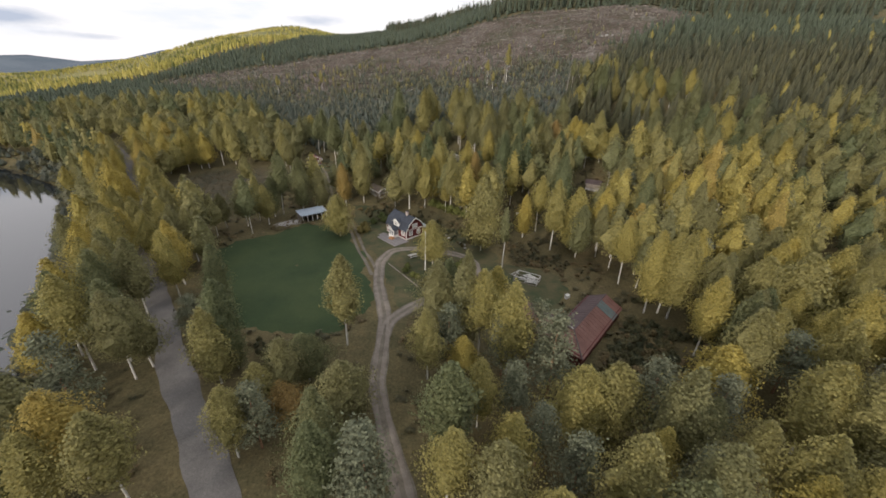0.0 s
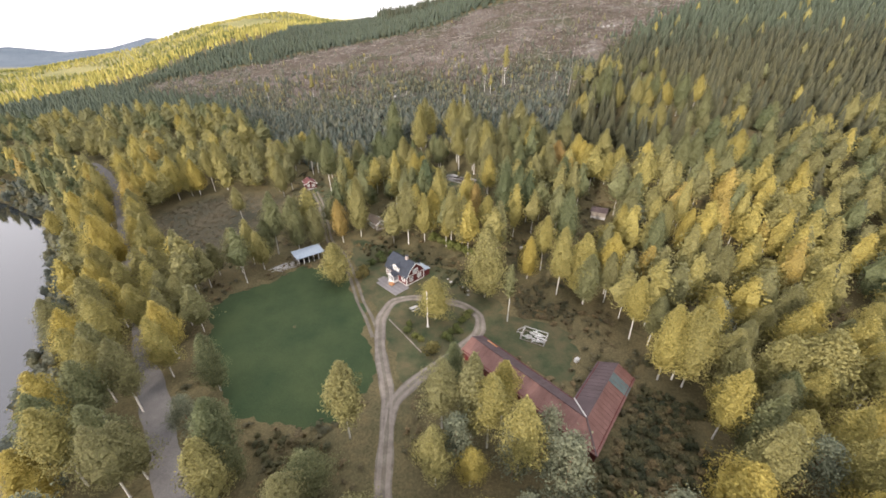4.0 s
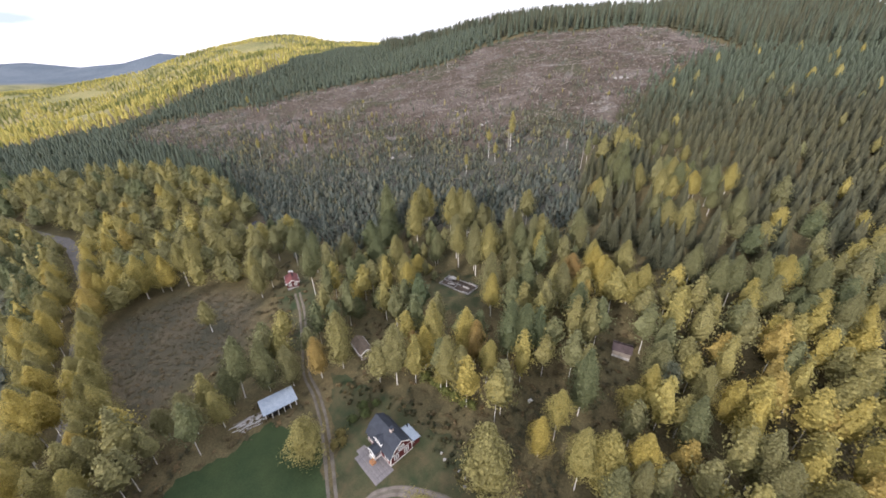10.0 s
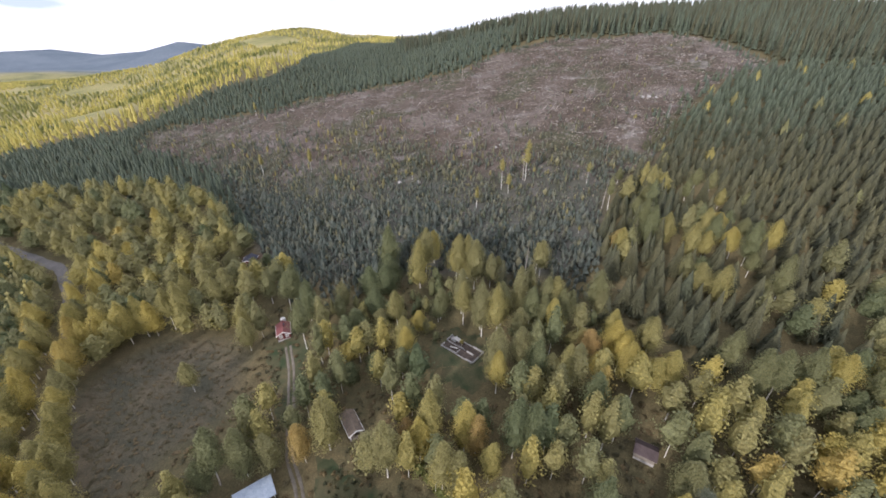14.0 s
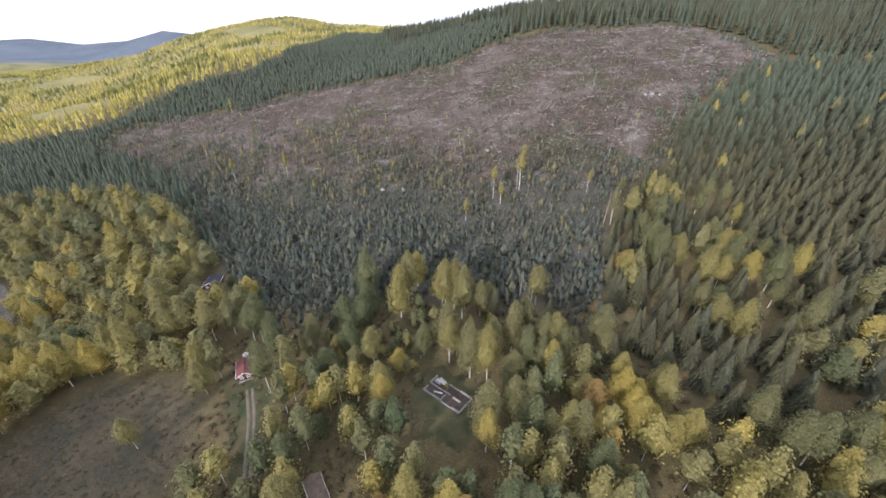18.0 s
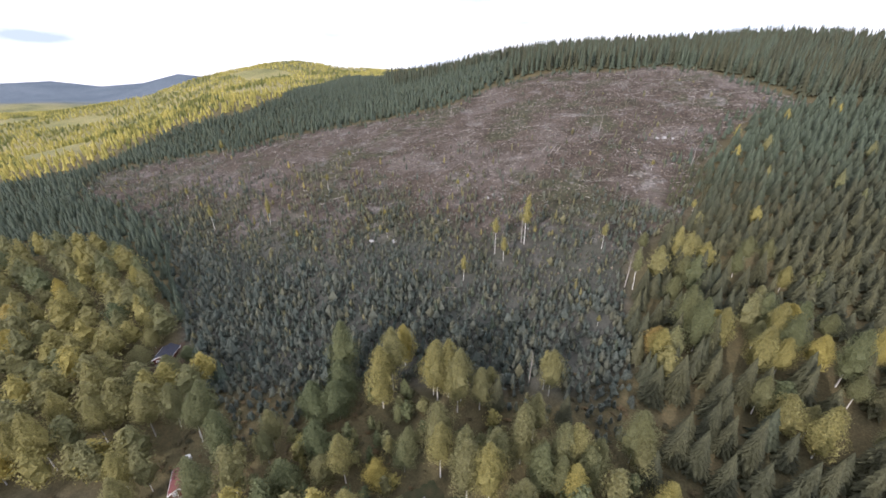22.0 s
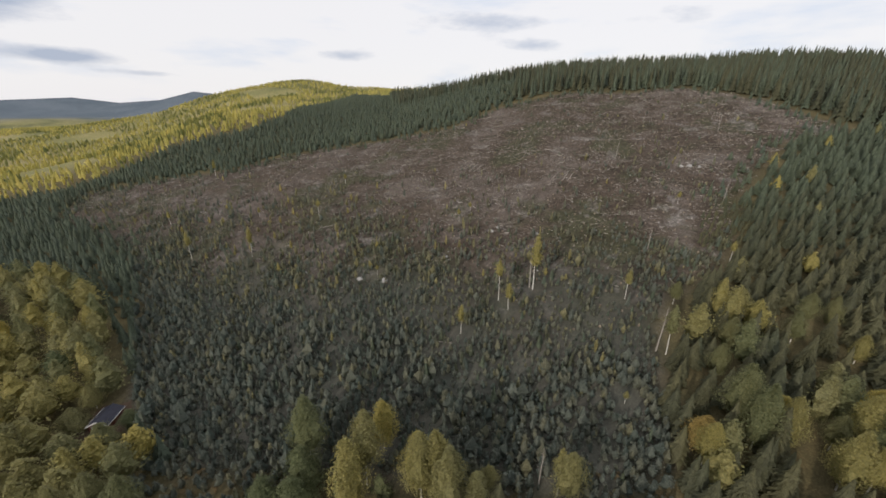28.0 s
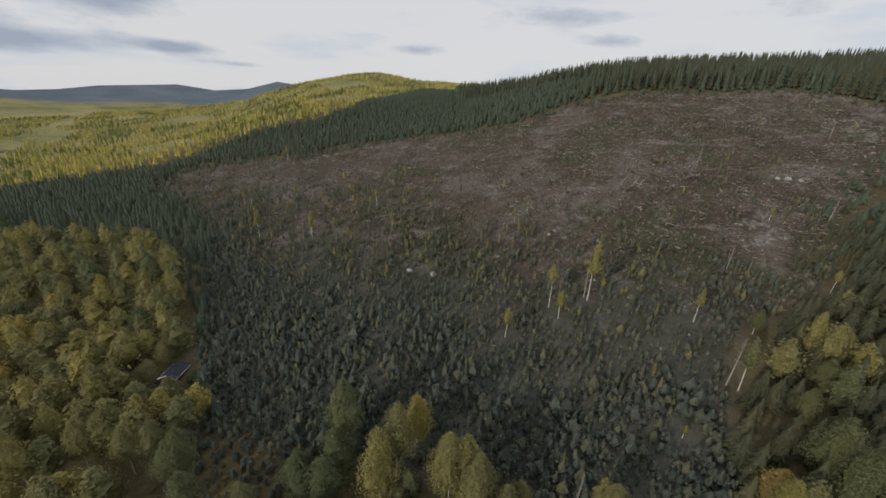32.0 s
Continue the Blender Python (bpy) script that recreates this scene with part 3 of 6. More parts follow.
ribbon("driveway", DRIVE, 2.7, 0.10, earth, "earth and gravel drive looping before the cottage", "driveway", 1.2)


def beside(line, side):
    """The line shifted sideways."""
    p = np.array(line, float)
    tx, ty = np.gradient(p[:, 0]), np.gradient(p[:, 1])
    n = np.hypot(tx, ty)
    return [(x - side * b / m, y + side * a / m) for (x, y), a, b, m in zip(p, tx, ty, n)]


ribbon("garden_path", [(-14.8, -13.7), (-12.3, -16.9), (-9.8, -20.1), (-7.7, -22.9), (-5.6, -25.7)], 0.35, 0.11, gravel, "narrow pale path across the garden grass", "path", 0.8)
for side in (-0.68, 0.68):
    ribbon("wheel_rut", beside(DRIVE, side), 0.85, 0.125, gravel, "pale gravel wheel rut worn into the drive", "track", 1.0)
for side in (-0.75, 0.75):
    line = [(x + side, y + 0.35 * side) for x, y in TRACK]
    ribbon("wheel_track", line, 0.8, 0.10, earth, "worn wheel track across the grass", "track", 1.5)
bx, by = BANK[:, 0], BANK[:, 1]
tx, ty = np.gradient(bx), np.gradient(by)
tn = np.hypot(tx, ty)
w_cols = [np.stack([bx - ty / tn * o, by + tx / tn * o, np.full(len(bx), RIVER_LEVEL)], 1) for o in (-6, 12, RIVER_WIDTH + 8)]
w_v = np.concatenate(w_cols)
w_i = np.arange(len(w_v)).reshape(3, -1)
w_q = np.stack([w_i[:-1, :-1], w_i[:-1, 1:], w_i[1:, 1:], w_i[1:, :-1]], -1).reshape(-1, 4)
tagged(new("river", mesh_of("river", w_v, w_q, water)), "calm dark river that mirrors the white sky", "river", kind="structure")

# x, y, height, tint from green to rust
BIRCH_A = [(-40.8, -70.8, 14.6, 0.92), (-34.2, -73, 14.6, 0.6), (-25.2, -67.3, 12, 0.62), (-24.3, -61.5, 10, 0.6), (0.6, -67, 16.9, 0.3), (5, -61.9, 12.4, 0.7), (8.2, -69, 12, 0.75), (24.5, -69.8, 11, 0.82), (31.5, -66.3, 12, 0.4), (35, -69.7, 12, 0.6), (-73.8, -30.7, 16.8, 0.85), (-56.7, -40.4, 17.9, 0.5), (-56.6, -32, 15.7, 0.75), (-55.6, -53.5, 17.9, 0.7), (-47.8, -55.1, 16.2, 0.5), (-47.1, -52.4, 13.8, 0.5), (-35.8, -50.1, 15.7, 0.25), (-34.2, -55.4, 14.4, 0.62), (-33.2, -52.2, 7.6, 0.35), (-22.2, -58.5, 12, 0.5), (-17.1, -45.6, 18.3, 0.58), (-2.3, -53.1, 13.7, 0.62), (-1.4, -43.6, 16.8, 0.5), (3, -53.3, 9, 0.85)]
BIRCH_B = [(3.6, -45.2, 19.6, 0.5), (6.2, -47.2, 17.3, 0.7), (9.1, -43.1, 15.7, 0.8), (10.4, -51.5, 18.3, 0.7), (42, -32.8, 19.3, 0.78), (44.9, -32.7, 19, 0.72), (45.8, -34.6, 19.3, 0.68), (49.6, -39.4, 15.7, 0.55), (51.6, -35.1, 15.8, 0.6), (57.5, -38.8, 16.9, 0.62), (-91.5, -3.1, 15.7, 0.5), (-86.7, -12, 14.6, 0.8), (-79.7, -10, 15.7, 0.5), (-79.1, -5.4, 16.8, 0.45), (-78.1, -16.5, 14.6, 0.88), (-75.6, -3.8, 15.7, 0.4), (-69.4, -28.9, 17.9, 0.7), (-68.8, -20.9, 15.7, 0.7), (-68.4, -13.6, 14.6, 0.5), (-63.7, -21.1, 14.6, 0.5), (-62.8, -15.8, 14.6, 0.55), (29.3, -4.1, 20.7, 0.7), (35.1, -8.1, 15.3, 0.4), (40.7, -7.7, 15.1, 0.5)]
BIRCH_C = [(41.9, -4.3, 18.4, 0.88), (65.4, -4.2, 20.2, 0.55), (66.7, -8.5, 17.1, 0.55), (-136.4, 28.7, 12.9, 0.65), (-123.3, 26.2, 16.8, 0.7), (-106, 14.6, 16.8, 0.75), (-101, 3.7, 15.7, 0.55), (-96, 6.5, 16.8, 0.88), (-94.5, 2.5, 22, 0.8), (-93.5, 17.3, 16.8, 0.5), (-88.8, 11, 17.9, 0.5), (-86.1, 10, 15.7, 0.55), (-85.3, 5, 16.8, 0.5), (-68.4, 7.1, 11.2, 0.5), (-62.4, 8.5, 15.7, 0.5), (-57.8, 17.5, 14, 0.35), (-56.6, 10.5, 13.5, 0.65), (-55.9, 19.7, 22, 0.35), (-49.7, 22, 19.8, 0.4), (-43.5, 23.8, 15.5, 0.5), (-35.9, 26.4, 16.1, 0.95), (-30.3, 29.6, 22, 0.6), (-13.1, 23.4, 22, 0.55), (-5.1, 27.9, 16.6, 0.86)]
BIRCH_D = [(-0.5, 20.5, 11.1, 0.78), (1.1, 19.9, 21.1, 0.6), (4.7, 20.3, 17.9, 0.55), (6.2, 29.8, 20.2, 0.82), (9.1, 29, 16.5, 0.96), (12.2, 22.7, 15.8, 0.75), (18.6, 28.1, 22.4, 0.15), (22.5, 27.9, 21.3, 0.18), (22.8, 3.2, 13.8, 0.9), (27.3, 6.6, 17.7, 0.75), (34.7, 12.5, 22, 0.25), (51.8, 13.8, 14.6, 0.8), (55.5, 19.2, 15.7, 0.45), (56, 2.5, 19, 0.33), (63.1, 11.6, 15.7, 0.65), (67.8, 9, 15.3, 0.95), (106.5, 27.7, 16.8, 0.5), (109.8, 25.8, 14.6, 0.9), (-142.3, 57.4, 19, 0.5), (-135.4, 45.5, 17.9, 0.5), (-130.8, 34.4, 17.9, 0.75), (-130, 57.4, 11, 0.7), (-122.1, 34.2, 17.9, 0.75), (-115.1, 38.6, 16.8, 0.4)]
BIRCH_E = [(-80.7, 46.2, 13.5, 0.42), (-14, 58.1, 16.8, 0.62), (-12.4, 55.3, 15.7, 0.85), (-8.8, 30.8, 11.9, 0.97), (-3, 31.4, 22, 0.7), (15.2, 48.3, 21.3, 0.5), (15.2, 44.9, 16.8, 0.82), (22.4, 52.6, 15.7, 0.5), (22.8, 59.6, 15.7, 0.5), (25.9, 46.6, 17.9, 0.28), (34.2, 45.8, 16.8, 0.62), (36.9, 46.3, 16.8, 0.5), (40, 37.9, 16.8, 0.25), (41.4, 52.3, 14.6, 0.97), (45.1, 35.9, 12, 0.62), (49.5, 54.2, 14.6, 0.87), (49.9, 49.9, 14.6, 0.9), (51.2, 47, 14.6, 0.82), (59.1, 53.8, 15.7, 0.62), (61.5, 44.6, 14.6, 0.8), (76.1, 46.7, 17.9, 0.45), (81.3, 41.2, 17.9, 0.42), (85.3, 40.7, 17.9, 0.4), (92.8, 41.2, 17.9, 0.4)]
BIRCH_F = [(97.7, 39.4, 17.9, 0.87), (105.8, 36.8, 17.9, 0.42), (-145.2, 84.8, 17.9, 0.7), (-130.3, 61.5, 14.9, 0.68), (-124.5, 63.2, 18.8, 0.7), (-117.2, 64.8, 20.1, 0.65), (-113.5, 68.3, 19.7, 0.6), (-110.2, 68.8, 16.5, 0.75), (-104.9, 71.5, 20, 0.5), (-104.9, 82.5, 16.8, 0.5), (-99.6, 72.6, 22, 0.5), (-91.3, 80, 16.8, 0.45), (-77.6, 81.5, 16.8, 0.4), (-73.6, 67.3, 15.7, 0.5), (-71.6, 84, 16.8, 0.3), (-69.8, 62.3, 15.1, 0.55), (-62.1, 79.7, 17.9, 0.35), (-60, 80.9, 20.2, 0.35), (-51.8, 74.4, 19, 0.3), (-49.1, 62.1, 22, 0.35), (-39.7, 73.6, 12, 0.4), (-39.6, 76.8, 14.6, 0.5), (-17.9, 68.8, 16.8, 0.6), (-12, 86.9, 22.4, 0.66)]
BIRCH_G = [(-3.7, 70.8, 11.2, 0.35), (-2.9, 71.8, 13.7, 0.4), (1.9, 89.7, 19, 0.72), (3.2, 87.9, 21.3, 0.6), (4.3, 73.6, 19, 0.5), (5.1, 70.2, 18.7, 0.62), (6.1, 88.8, 20.2, 0.62), (8.8, 84.3, 21.3, 0.55), (9.7, 87.4, 19, 0.5), (10.8, 67.9, 21.1, 0.45), (11.4, 65.4, 20.9, 0.5), (14.7, 84.8, 14.5, 0.5), (16.2, 63, 21.6, 0.67), (17.6, 67.5, 17.9, 0.45), (23.8, 71.3, 20.3, 0.5), (26, 64.1, 19, 0.35), (27, 67.1, 14.6, 0.5), (27.4, 76.2, 15.7, 0.5), (30, 62.6, 16.8, 0.4), (31.3, 66.9, 19, 0.45), (32.9, 61.2, 16.8, 0.78), (33, 86.8, 16.1, 0.55), (34.3, 67, 19, 0.6), (36.3, 64.2, 16.8, 0.42)]
BIRCH_H = [(48.2, 70.8, 16.8, 0.42), (51, 60.1, 12, 0.75), (84.6, 89.4, 15.7, 0.78), (86, 70.5, 15.7, 0.78), (95.8, 87.1, 14.6, 1), (101.5, 85.4, 17.9, 0.4), (103.3, 70.1, 17.9, 0.5), (109.5, 87.7, 15.7, 0.97), (-106, 118.6, 10.8, 0.5), (-25.7, 97.1, 21.8, 0.32), (-10.1, 91.8, 22.4, 0.55), (-7.6, 99.8, 15.4, 0.8), (62.2, 93.7, 13, 0.87), (72.8, 102.2, 16.6, 0.45), (73.4, 96.7, 17.9, 0.4), (79.1, 96.7, 14.6, 0.75), (92, 95.9, 15.7, 0.8), (92.4, 91.4, 16.8, 0.4), (-153.8, 132.4, 16.8, 0.72), (-128.1, 140.1, 15.7, 0.6)]
PINE_A = [(-48, -63.3, 15.4, 0.4), (-22.9, -65.9, 11, 0.5), (1.6, -64, 11, 0.4), (9.8, -60.4, 11, 0.4), (11.8, -67.2, 11, 0.5), (15, -71.4, 11, 0.4), (27.7, -61.8, 13, 0.6), (27.8, -71.6, 11, 0.5), (-45, -44.4, 9, 0.5), (0.8, -50.8, 13, 0.3), (9.6, -51.8, 12, 0.4), (14.2, -50.3, 14, 0.6), (16, -56.2, 15.8, 0.5), (56.2, 15.3, 13, 0.5)]
BROAD_A = [(-21.4, -61.4, 7, 0.97), (-13.1, -61.9, 11, 0.5), (17.3, -63.5, 13, 0.7), (22.3, -62.3, 13, 0.62), (-20.9, -54.2, 9, 0.35), (39.4, -57.4, 12, 0.9), (65.8, -37.9, 17.7, 0.62), (-3.3, -13.6, 12.2, 0.7), (9.8, -4.8, 22, 0.6), (35, -3.8, 18.5, 0.75), (57.9, -6.9, 6, 0.85), (75.9, -11.2, 14, 0.65), (-31.7, 3, 13.2, 0.66), (47.7, 12.5, 10, 0.8), (-32.4, 57.5, 8, 0.85), (-30.1, 50, 8, 0.25), (-22.3, 52.4, 9, 0.3), (43.8, 50, 8, 0.9), (-31.6, 66.6, 13, 0.3), (-31.4, 84.7, 14, 0.2), (-27.2, 74.7, 13, 0.2), (-24, 84.8, 14, 0.2), (-23.6, 69.2, 9, 0.5), (-20.2, 73.2, 9, 0.2)]
BROAD_B = [(-100.5, 105.5, 9, 0.5), (-86.5, 101.0, 9, 0.4), (-96.0, 97.5, 8, 0.45), (-101.5, 113.0, 9, 0.55), (-84.5, 107.5, 6, 0.2), (-10.1, 68.4, 8, 0.85), (49.8, 69.7, 11, 0.5), (-151.9, 109.6, 13, 0.87), (-24.3, 90.7, 14, 0.25)]
SPRUCE_A = [(71.4, 58.5, 13, 0.3), (73.7, 50.6, 14, 0.6), (79.1, 50.2, 14, 0.5), (87.7, 56.4, 17, 0.7), (89.8, 50.2, 13, 0.5), (18.8, 85.2, 11, 0.6), (35.6, 80.3, 9, 0.5), (51.2, 66.9, 10, 0.3), (57.5, 70.7, 14, 0.6), (57.9, 84.4, 12, 0.5), (60.8, 68.6, 13, 0.4), (63.8, 84.9, 14, 0.7), (63.9, 63.9, 13, 0.5), (66.3, 74.7, 12, 0.4), (70.1, 79.6, 14, 0.5), (71, 68.6, 15, 0.5), (76.3, 61.9, 14, 0.4), (80.3, 61.8, 15, 0.6), (93.2, 66.3, 15, 0.6), (109.8, 74.6, 14, 0.6)]
LONE_A = [(31.9, 88.7, 13.3, 0.65), (51.5, 108.1, 4, 0.6), (9.9, 133, 10.9, 0.82), (22.4, 146.7, 15.9, 0.72), (25.3, 141.6, 10.2, 0.7), (34.1, 149, 20.8, 0.78), (61.9, 141.3, 10.3, 0.6), (66.1, 120.8, 15.6, 0.4), (-25.8, 168.5, 4.8, 0.75), (99.2, 154.1, 7.8, 0.85), (-126.1, 191.5, 14.9, 0.65), (-93.8, 191, 15.8, 0.87), (6.4, 200, 6.6, 0.8), (11.6, 208.1, 5.1, 0.8), (98.4, 191.1, 5.1, 0.8), (-164.3, 226.4, 8.4, 0.72), (-111.7, 231.6, 5.7, 0.75), (-72.6, 224.7, 10.3, 0.8), (-69.9, 264.9, 6.6, 0.75), (-184.3, 300.7, 12.3, 0.85)]

BIRCH_I = [(80.5, 120.3, 11, 0.55), (89.4, 131.1, 10, 0.7), (74.4, 113.3, 10, 0.5), (89.1, 88.5, 13, 0.85), (98.5, 88.7, 12, 0.98), (79.1, 79.9, 12, 0.55), (88.1, 96.3, 10, 0.55), (102.2, 126.3, 11, 0.5), (109.2, 126.6, 10, 0.55), (107.5, 115.7, 9, 0.8), (97.5, 122.4, 10, 0.45), (74.8, 137.9, 8, 0.5), (106.6, 97.2, 10, 0.5), (60.0, 57.3, 12, 0.55), (39.8, 68.4, 12, 0.45), (30.1, 45.4, 14, 0.5), (10.3, 71.4, 13, 0.5), (17.2, 89.0, 10, 0.55), (97.2, 68.8, 11, 0.55), (86.8, 74.3, 10, 0.6), (100.5, 80.5, 10, 0.5)]
BROAD_C = [(63.7, 97.6, 9, 0.95), (80.4, 101.1, 9, 0.85), (99.2, 101.2, 10, 0.86), (82.3, 75.6, 12, 0.6), (40.5, 55.3, 11, 0.6), (52.9, 53.5, 11, 0.88), (57.8, 44.8, 12, 0.75), (55.5, 48.7, 9, 0.9)]
SPRUCE_B = [(66.6, 115.9, 12, 0.5), (66.7, 105.1, 10, 0.6), (76.0, 94.8, 14, 0.8), (94.3, 114.0, 12, 0.6), (78.2, 82.9, 14, 0.7), (70.0, 76.2, 12, 0.5), (102.8, 119.1, 12, 0.7), (85.4, 111.2, 11, 0.5), (68.1, 71.7, 12, 0.6), (85.2, 44.9, 13, 0.5)]

# ---- trees ----
rng = np.random.default_rng(7)


def quads_at(centres, size, r, out, ragged=0.55):
    """Small leaf clumps: quads that face outwards from the crown, each turned a little at random."""
    n = len(centres)
    nor = out / (np.linalg.norm(out, axis=1)[:, None] + 1e-6) + r.normal(0, ragged, (n, 3))
    nor /= np.linalg.norm(nor, axis=1)[:, None]
    a = np.cross(nor, r.normal(size=(n, 3)))
    a /= np.linalg.norm(a, axis=1)[:, None]
    b = np.cross(nor, a)
    s = size * r.uniform(0.55, 1.35, n)[:, None]
    c = np.asarray(centres)
    v = np.stack([c - a * s, c - b * s * 0.75, c + a * s, c + b * s * 0.75], 1).reshape(-1, 3)
    return v, np.arange(4 * n).reshape(n, 4)


def tube(points, radii, sides=6):
    """A tapered stem through the points, as quads."""
    v, rows = [], len(points)
    ang = np.arange(sides) / sides * 2 * np.pi
    for p, rad in zip(points, radii):
        v.append(np.stack([p[0] + rad * np.cos(ang), p[1] + rad * np.sin(ang), np.full(sides, p[2])], 1))
    k = np.arange(rows * sides).reshape(rows, sides)
    nxt = np.roll(k, -1, 1)
    q = np.stack([k[:-1], nxt[:-1], nxt[1:], k[1:]], -1).reshape(-1, 4)
    return np.concatenate(v), q


def joined(pieces):
    vs, fs, at = [], [], 0
    for v, f in pieces:
        vs.append(v)
        fs.append(f + at)
        at += len(v)
    return np.concatenate(vs), np.concatenate(fs)


def stem(h, rad, r, limbs, low):
    """Trunk with a slight bend and limbs that rise and thin out."""
    q = np.linspace(0, 1, 7)
    bx, by = r.normal(0, 0.012 * h, 2)
    line = np.stack([bx * np.sin(q * 3) * q, by * np.sin(q * 2.4) * q, q * h * 0.94 - 0.3 * (q == 0)], 1)
    out = [tube(line, rad * (1 - q) ** 0.8 + 0.015, 7)]
    for _ in range(limbs):
        s = r.uniform(low, 0.9)
        a = r.uniform(0, 2 * np.pi)
        base = np.array([np.interp(s, q, line[:, k]) for k in range(3)])
        far = h * r.uniform(0.06, 0.13) * (1.15 - s)
        tip = base + np.array([np.cos(a) * far, np.sin(a) * far, far * r.uniform(0.7, 1.3)])
        out.append(tube([base, (base * 0.45 + tip * 0.55) - (0, 0, 0.03 * far), tip], [rad * 0.28 * (1 - s) + 0.02, rad * 0.15 * (1 - s) + 0.012, 0.008], 4))
    return joined(out)


def birch_crown(h, wide, low, r, leaves, size, rings=9, sides=14, point=0.8):
    """A crown of lobes: an uneven inner mass of foliage with small leaf clumps standing out all over it."""
    p1, p2, p3, p4 = r.uniform(0, 6.28, 4)

    def reach(a, t):
        prof = np.sin(np.pi * np.clip(0.05 + 0.93 * t ** point, 0, 1)) ** 0.78 * (1.12 - 0.42 * t)
        lobe = 1 + 0.20 * np.sin(2 * a + p1 + 3 * t) + 0.15 * np.sin(3 * a + p2 - 5 * t) + 0.13 * np.sin(5 * a + 9 * t + p3) + 0.13 * np.sin(17 * t + p4 + 2 * np.sin(a))
        return wide * prof * lobe

    t = np.linspace(0, 1, rings)[:, None] * np.ones(sides)
    a = np.arange(sides)[None] / sides * 2 * np.pi + 0.25 * r.normal(size=(rings, sides))
    rad = 0.58 * reach(a, t) * r.uniform(0.72, 1.16, (rings, sides)) + 0.02 * wide
    z = h * (low + 0.02 + (0.92 - low) * t) + r.normal(0, 0.012 * h, (rings, sides))
    core = np.stack([rad * np.cos(a), rad * np.sin(a), z], -1).reshape(-1, 3)
    k = np.arange(rings * sides).reshape(rings, sides)
    nxt = np.roll(k, -1, 1)
    faces = np.stack([k[:-1], nxt[:-1], nxt[1:], k[1:]], -1).reshape(-1, 4)
    t = r.beta(1.15, 1.15, leaves)
    a = r.uniform(0, 2 * np.pi, leaves)
    rad = reach(a, t) * np.clip(r.normal(0.83, 0.16, leaves), 0.4, 1.16)
    pts = np.stack([rad * np.cos(a), rad * np.sin(a), h * (low + (0.98 - low) * t) + r.normal(0, 0.012 * h, leaves)], 1)
    mid = h * (low + 0.4 * (1 - low))
    out = np.stack([pts[:, 0] / wide, pts[:, 1] / wide, (pts[:, 2] - mid) / h * 1.3 + 0.12], 1)
    return joined([(core, faces), quads_at(pts, size, r, out, 0.42)])


def spruce_crown(h, wide, low, r, tiers, arms, hollow=0.5):
    """Overlapping skirts of drooping, pointed boughs, narrowing to the tip."""
    vs = []
    step = (0.97 - low) * h / tiers
    for k in range(tiers):
        q = k / tiers
        z = h * low + step * k
        reach = wide * (1 - q) ** 0.9 * r.uniform(0.88, 1.1) + 0.05 * wide
        n = max(5, int(round(arms * (1 - 0.4 * q))))
        turn = r.uniform(0, 6.28)
        top = np.array([0, 0, z + step * 1.75])
        a = turn + (np.arange(n) + r.uniform(-0.22, 0.22, n)) / n * 2 * np.pi
        f = reach * r.uniform(0.72, 1.18, n)
        tip = np.stack([f * np.cos(a), f * np.sin(a), z - 0.16 * f + r.normal(0, 0.12 * step, n)], 1)
        b = a + np.pi / n
        g = reach * hollow
        dip = np.stack([g * np.cos(b), g * np.sin(b), np.full(n, z + step * 0.35)], 1)
        vs.append(np.stack([np.repeat(top[None], n, 0), np.roll(dip, 1, 0), tip, dip], 1))
    v = np.concatenate(vs).reshape(-1, 3)
    return v, np.arange(len(v)).reshape(-1, 4)


def pine_crown(h, wide, r, clumps, leaves, size):
    t = r.uniform(0, 1, clumps)
    z = h * (0.3 + 0.68 * t)
    a = r.uniform(0, 2 * np.pi, clumps)
    rad = wide * (1.06 - t) ** 0.7 * np.sqrt(r.uniform(0.05, 1, clumps))
    c = np.stack([rad * np.cos(a), rad * np.sin(a), z], 1)
    pts = np.repeat(c, leaves, 0) + r.normal(size=(clumps * leaves, 3)) * wide * (0.2, 0.2, 0.1)
    out = np.stack([pts[:, 0] / wide, pts[:, 1] / wide, np.full(len(pts), 0.7)], 1)
    return quads_at(pts, size, r, out)


def make_tree(name, label, category, group, stem_mesh, crown_mesh):
    root = tagged(new(name), label, category, group)
    for part_name, me in (("trunk", stem_mesh), ("crown", crown_mesh)):
        if me:
            new(part_name, me).parent = root
    return root


def birch_kind(seed, h, wide, low, leaves=700, size=0.3):
    r = np.random.default_rng(seed)
    tv, tf = stem(h, 0.0062 * h + 0.02, r, 12, low)
    cv, cf = birch_crown(h, wide, low, r, leaves, size)
    return mesh_of("birch_trunk", tv, tf, bark_birch, True), mesh_of("birch_crown", cv, cf, leaf_birch)


def spruce_kind(seed, h, wide):
    r = np.random.default_rng(seed)
    tv, tf = stem(h, 0.011 * h, r, 0, 0.5)
    cv, cf = spruce_crown(h, wide * 0.92, 0.05, r, 24, 17, 0.74)
    return mesh_of("spruce_trunk", tv, tf, bark_spruce, True), mesh_of("spruce_crown", cv, cf, needle_spruce)


def pine_kind(seed, h, wide):
    r = np.random.default_rng(seed)
    tv, tf = stem(h, 0.012 * h, r, 10, 0.45)
    cv, cf = pine_crown(h, wide, r, 75, 60, 0.14)
    return mesh_of("pine_trunk", tv, tf, bark_pine, True), mesh_of("pine_crown", cv, cf, needle_pine)


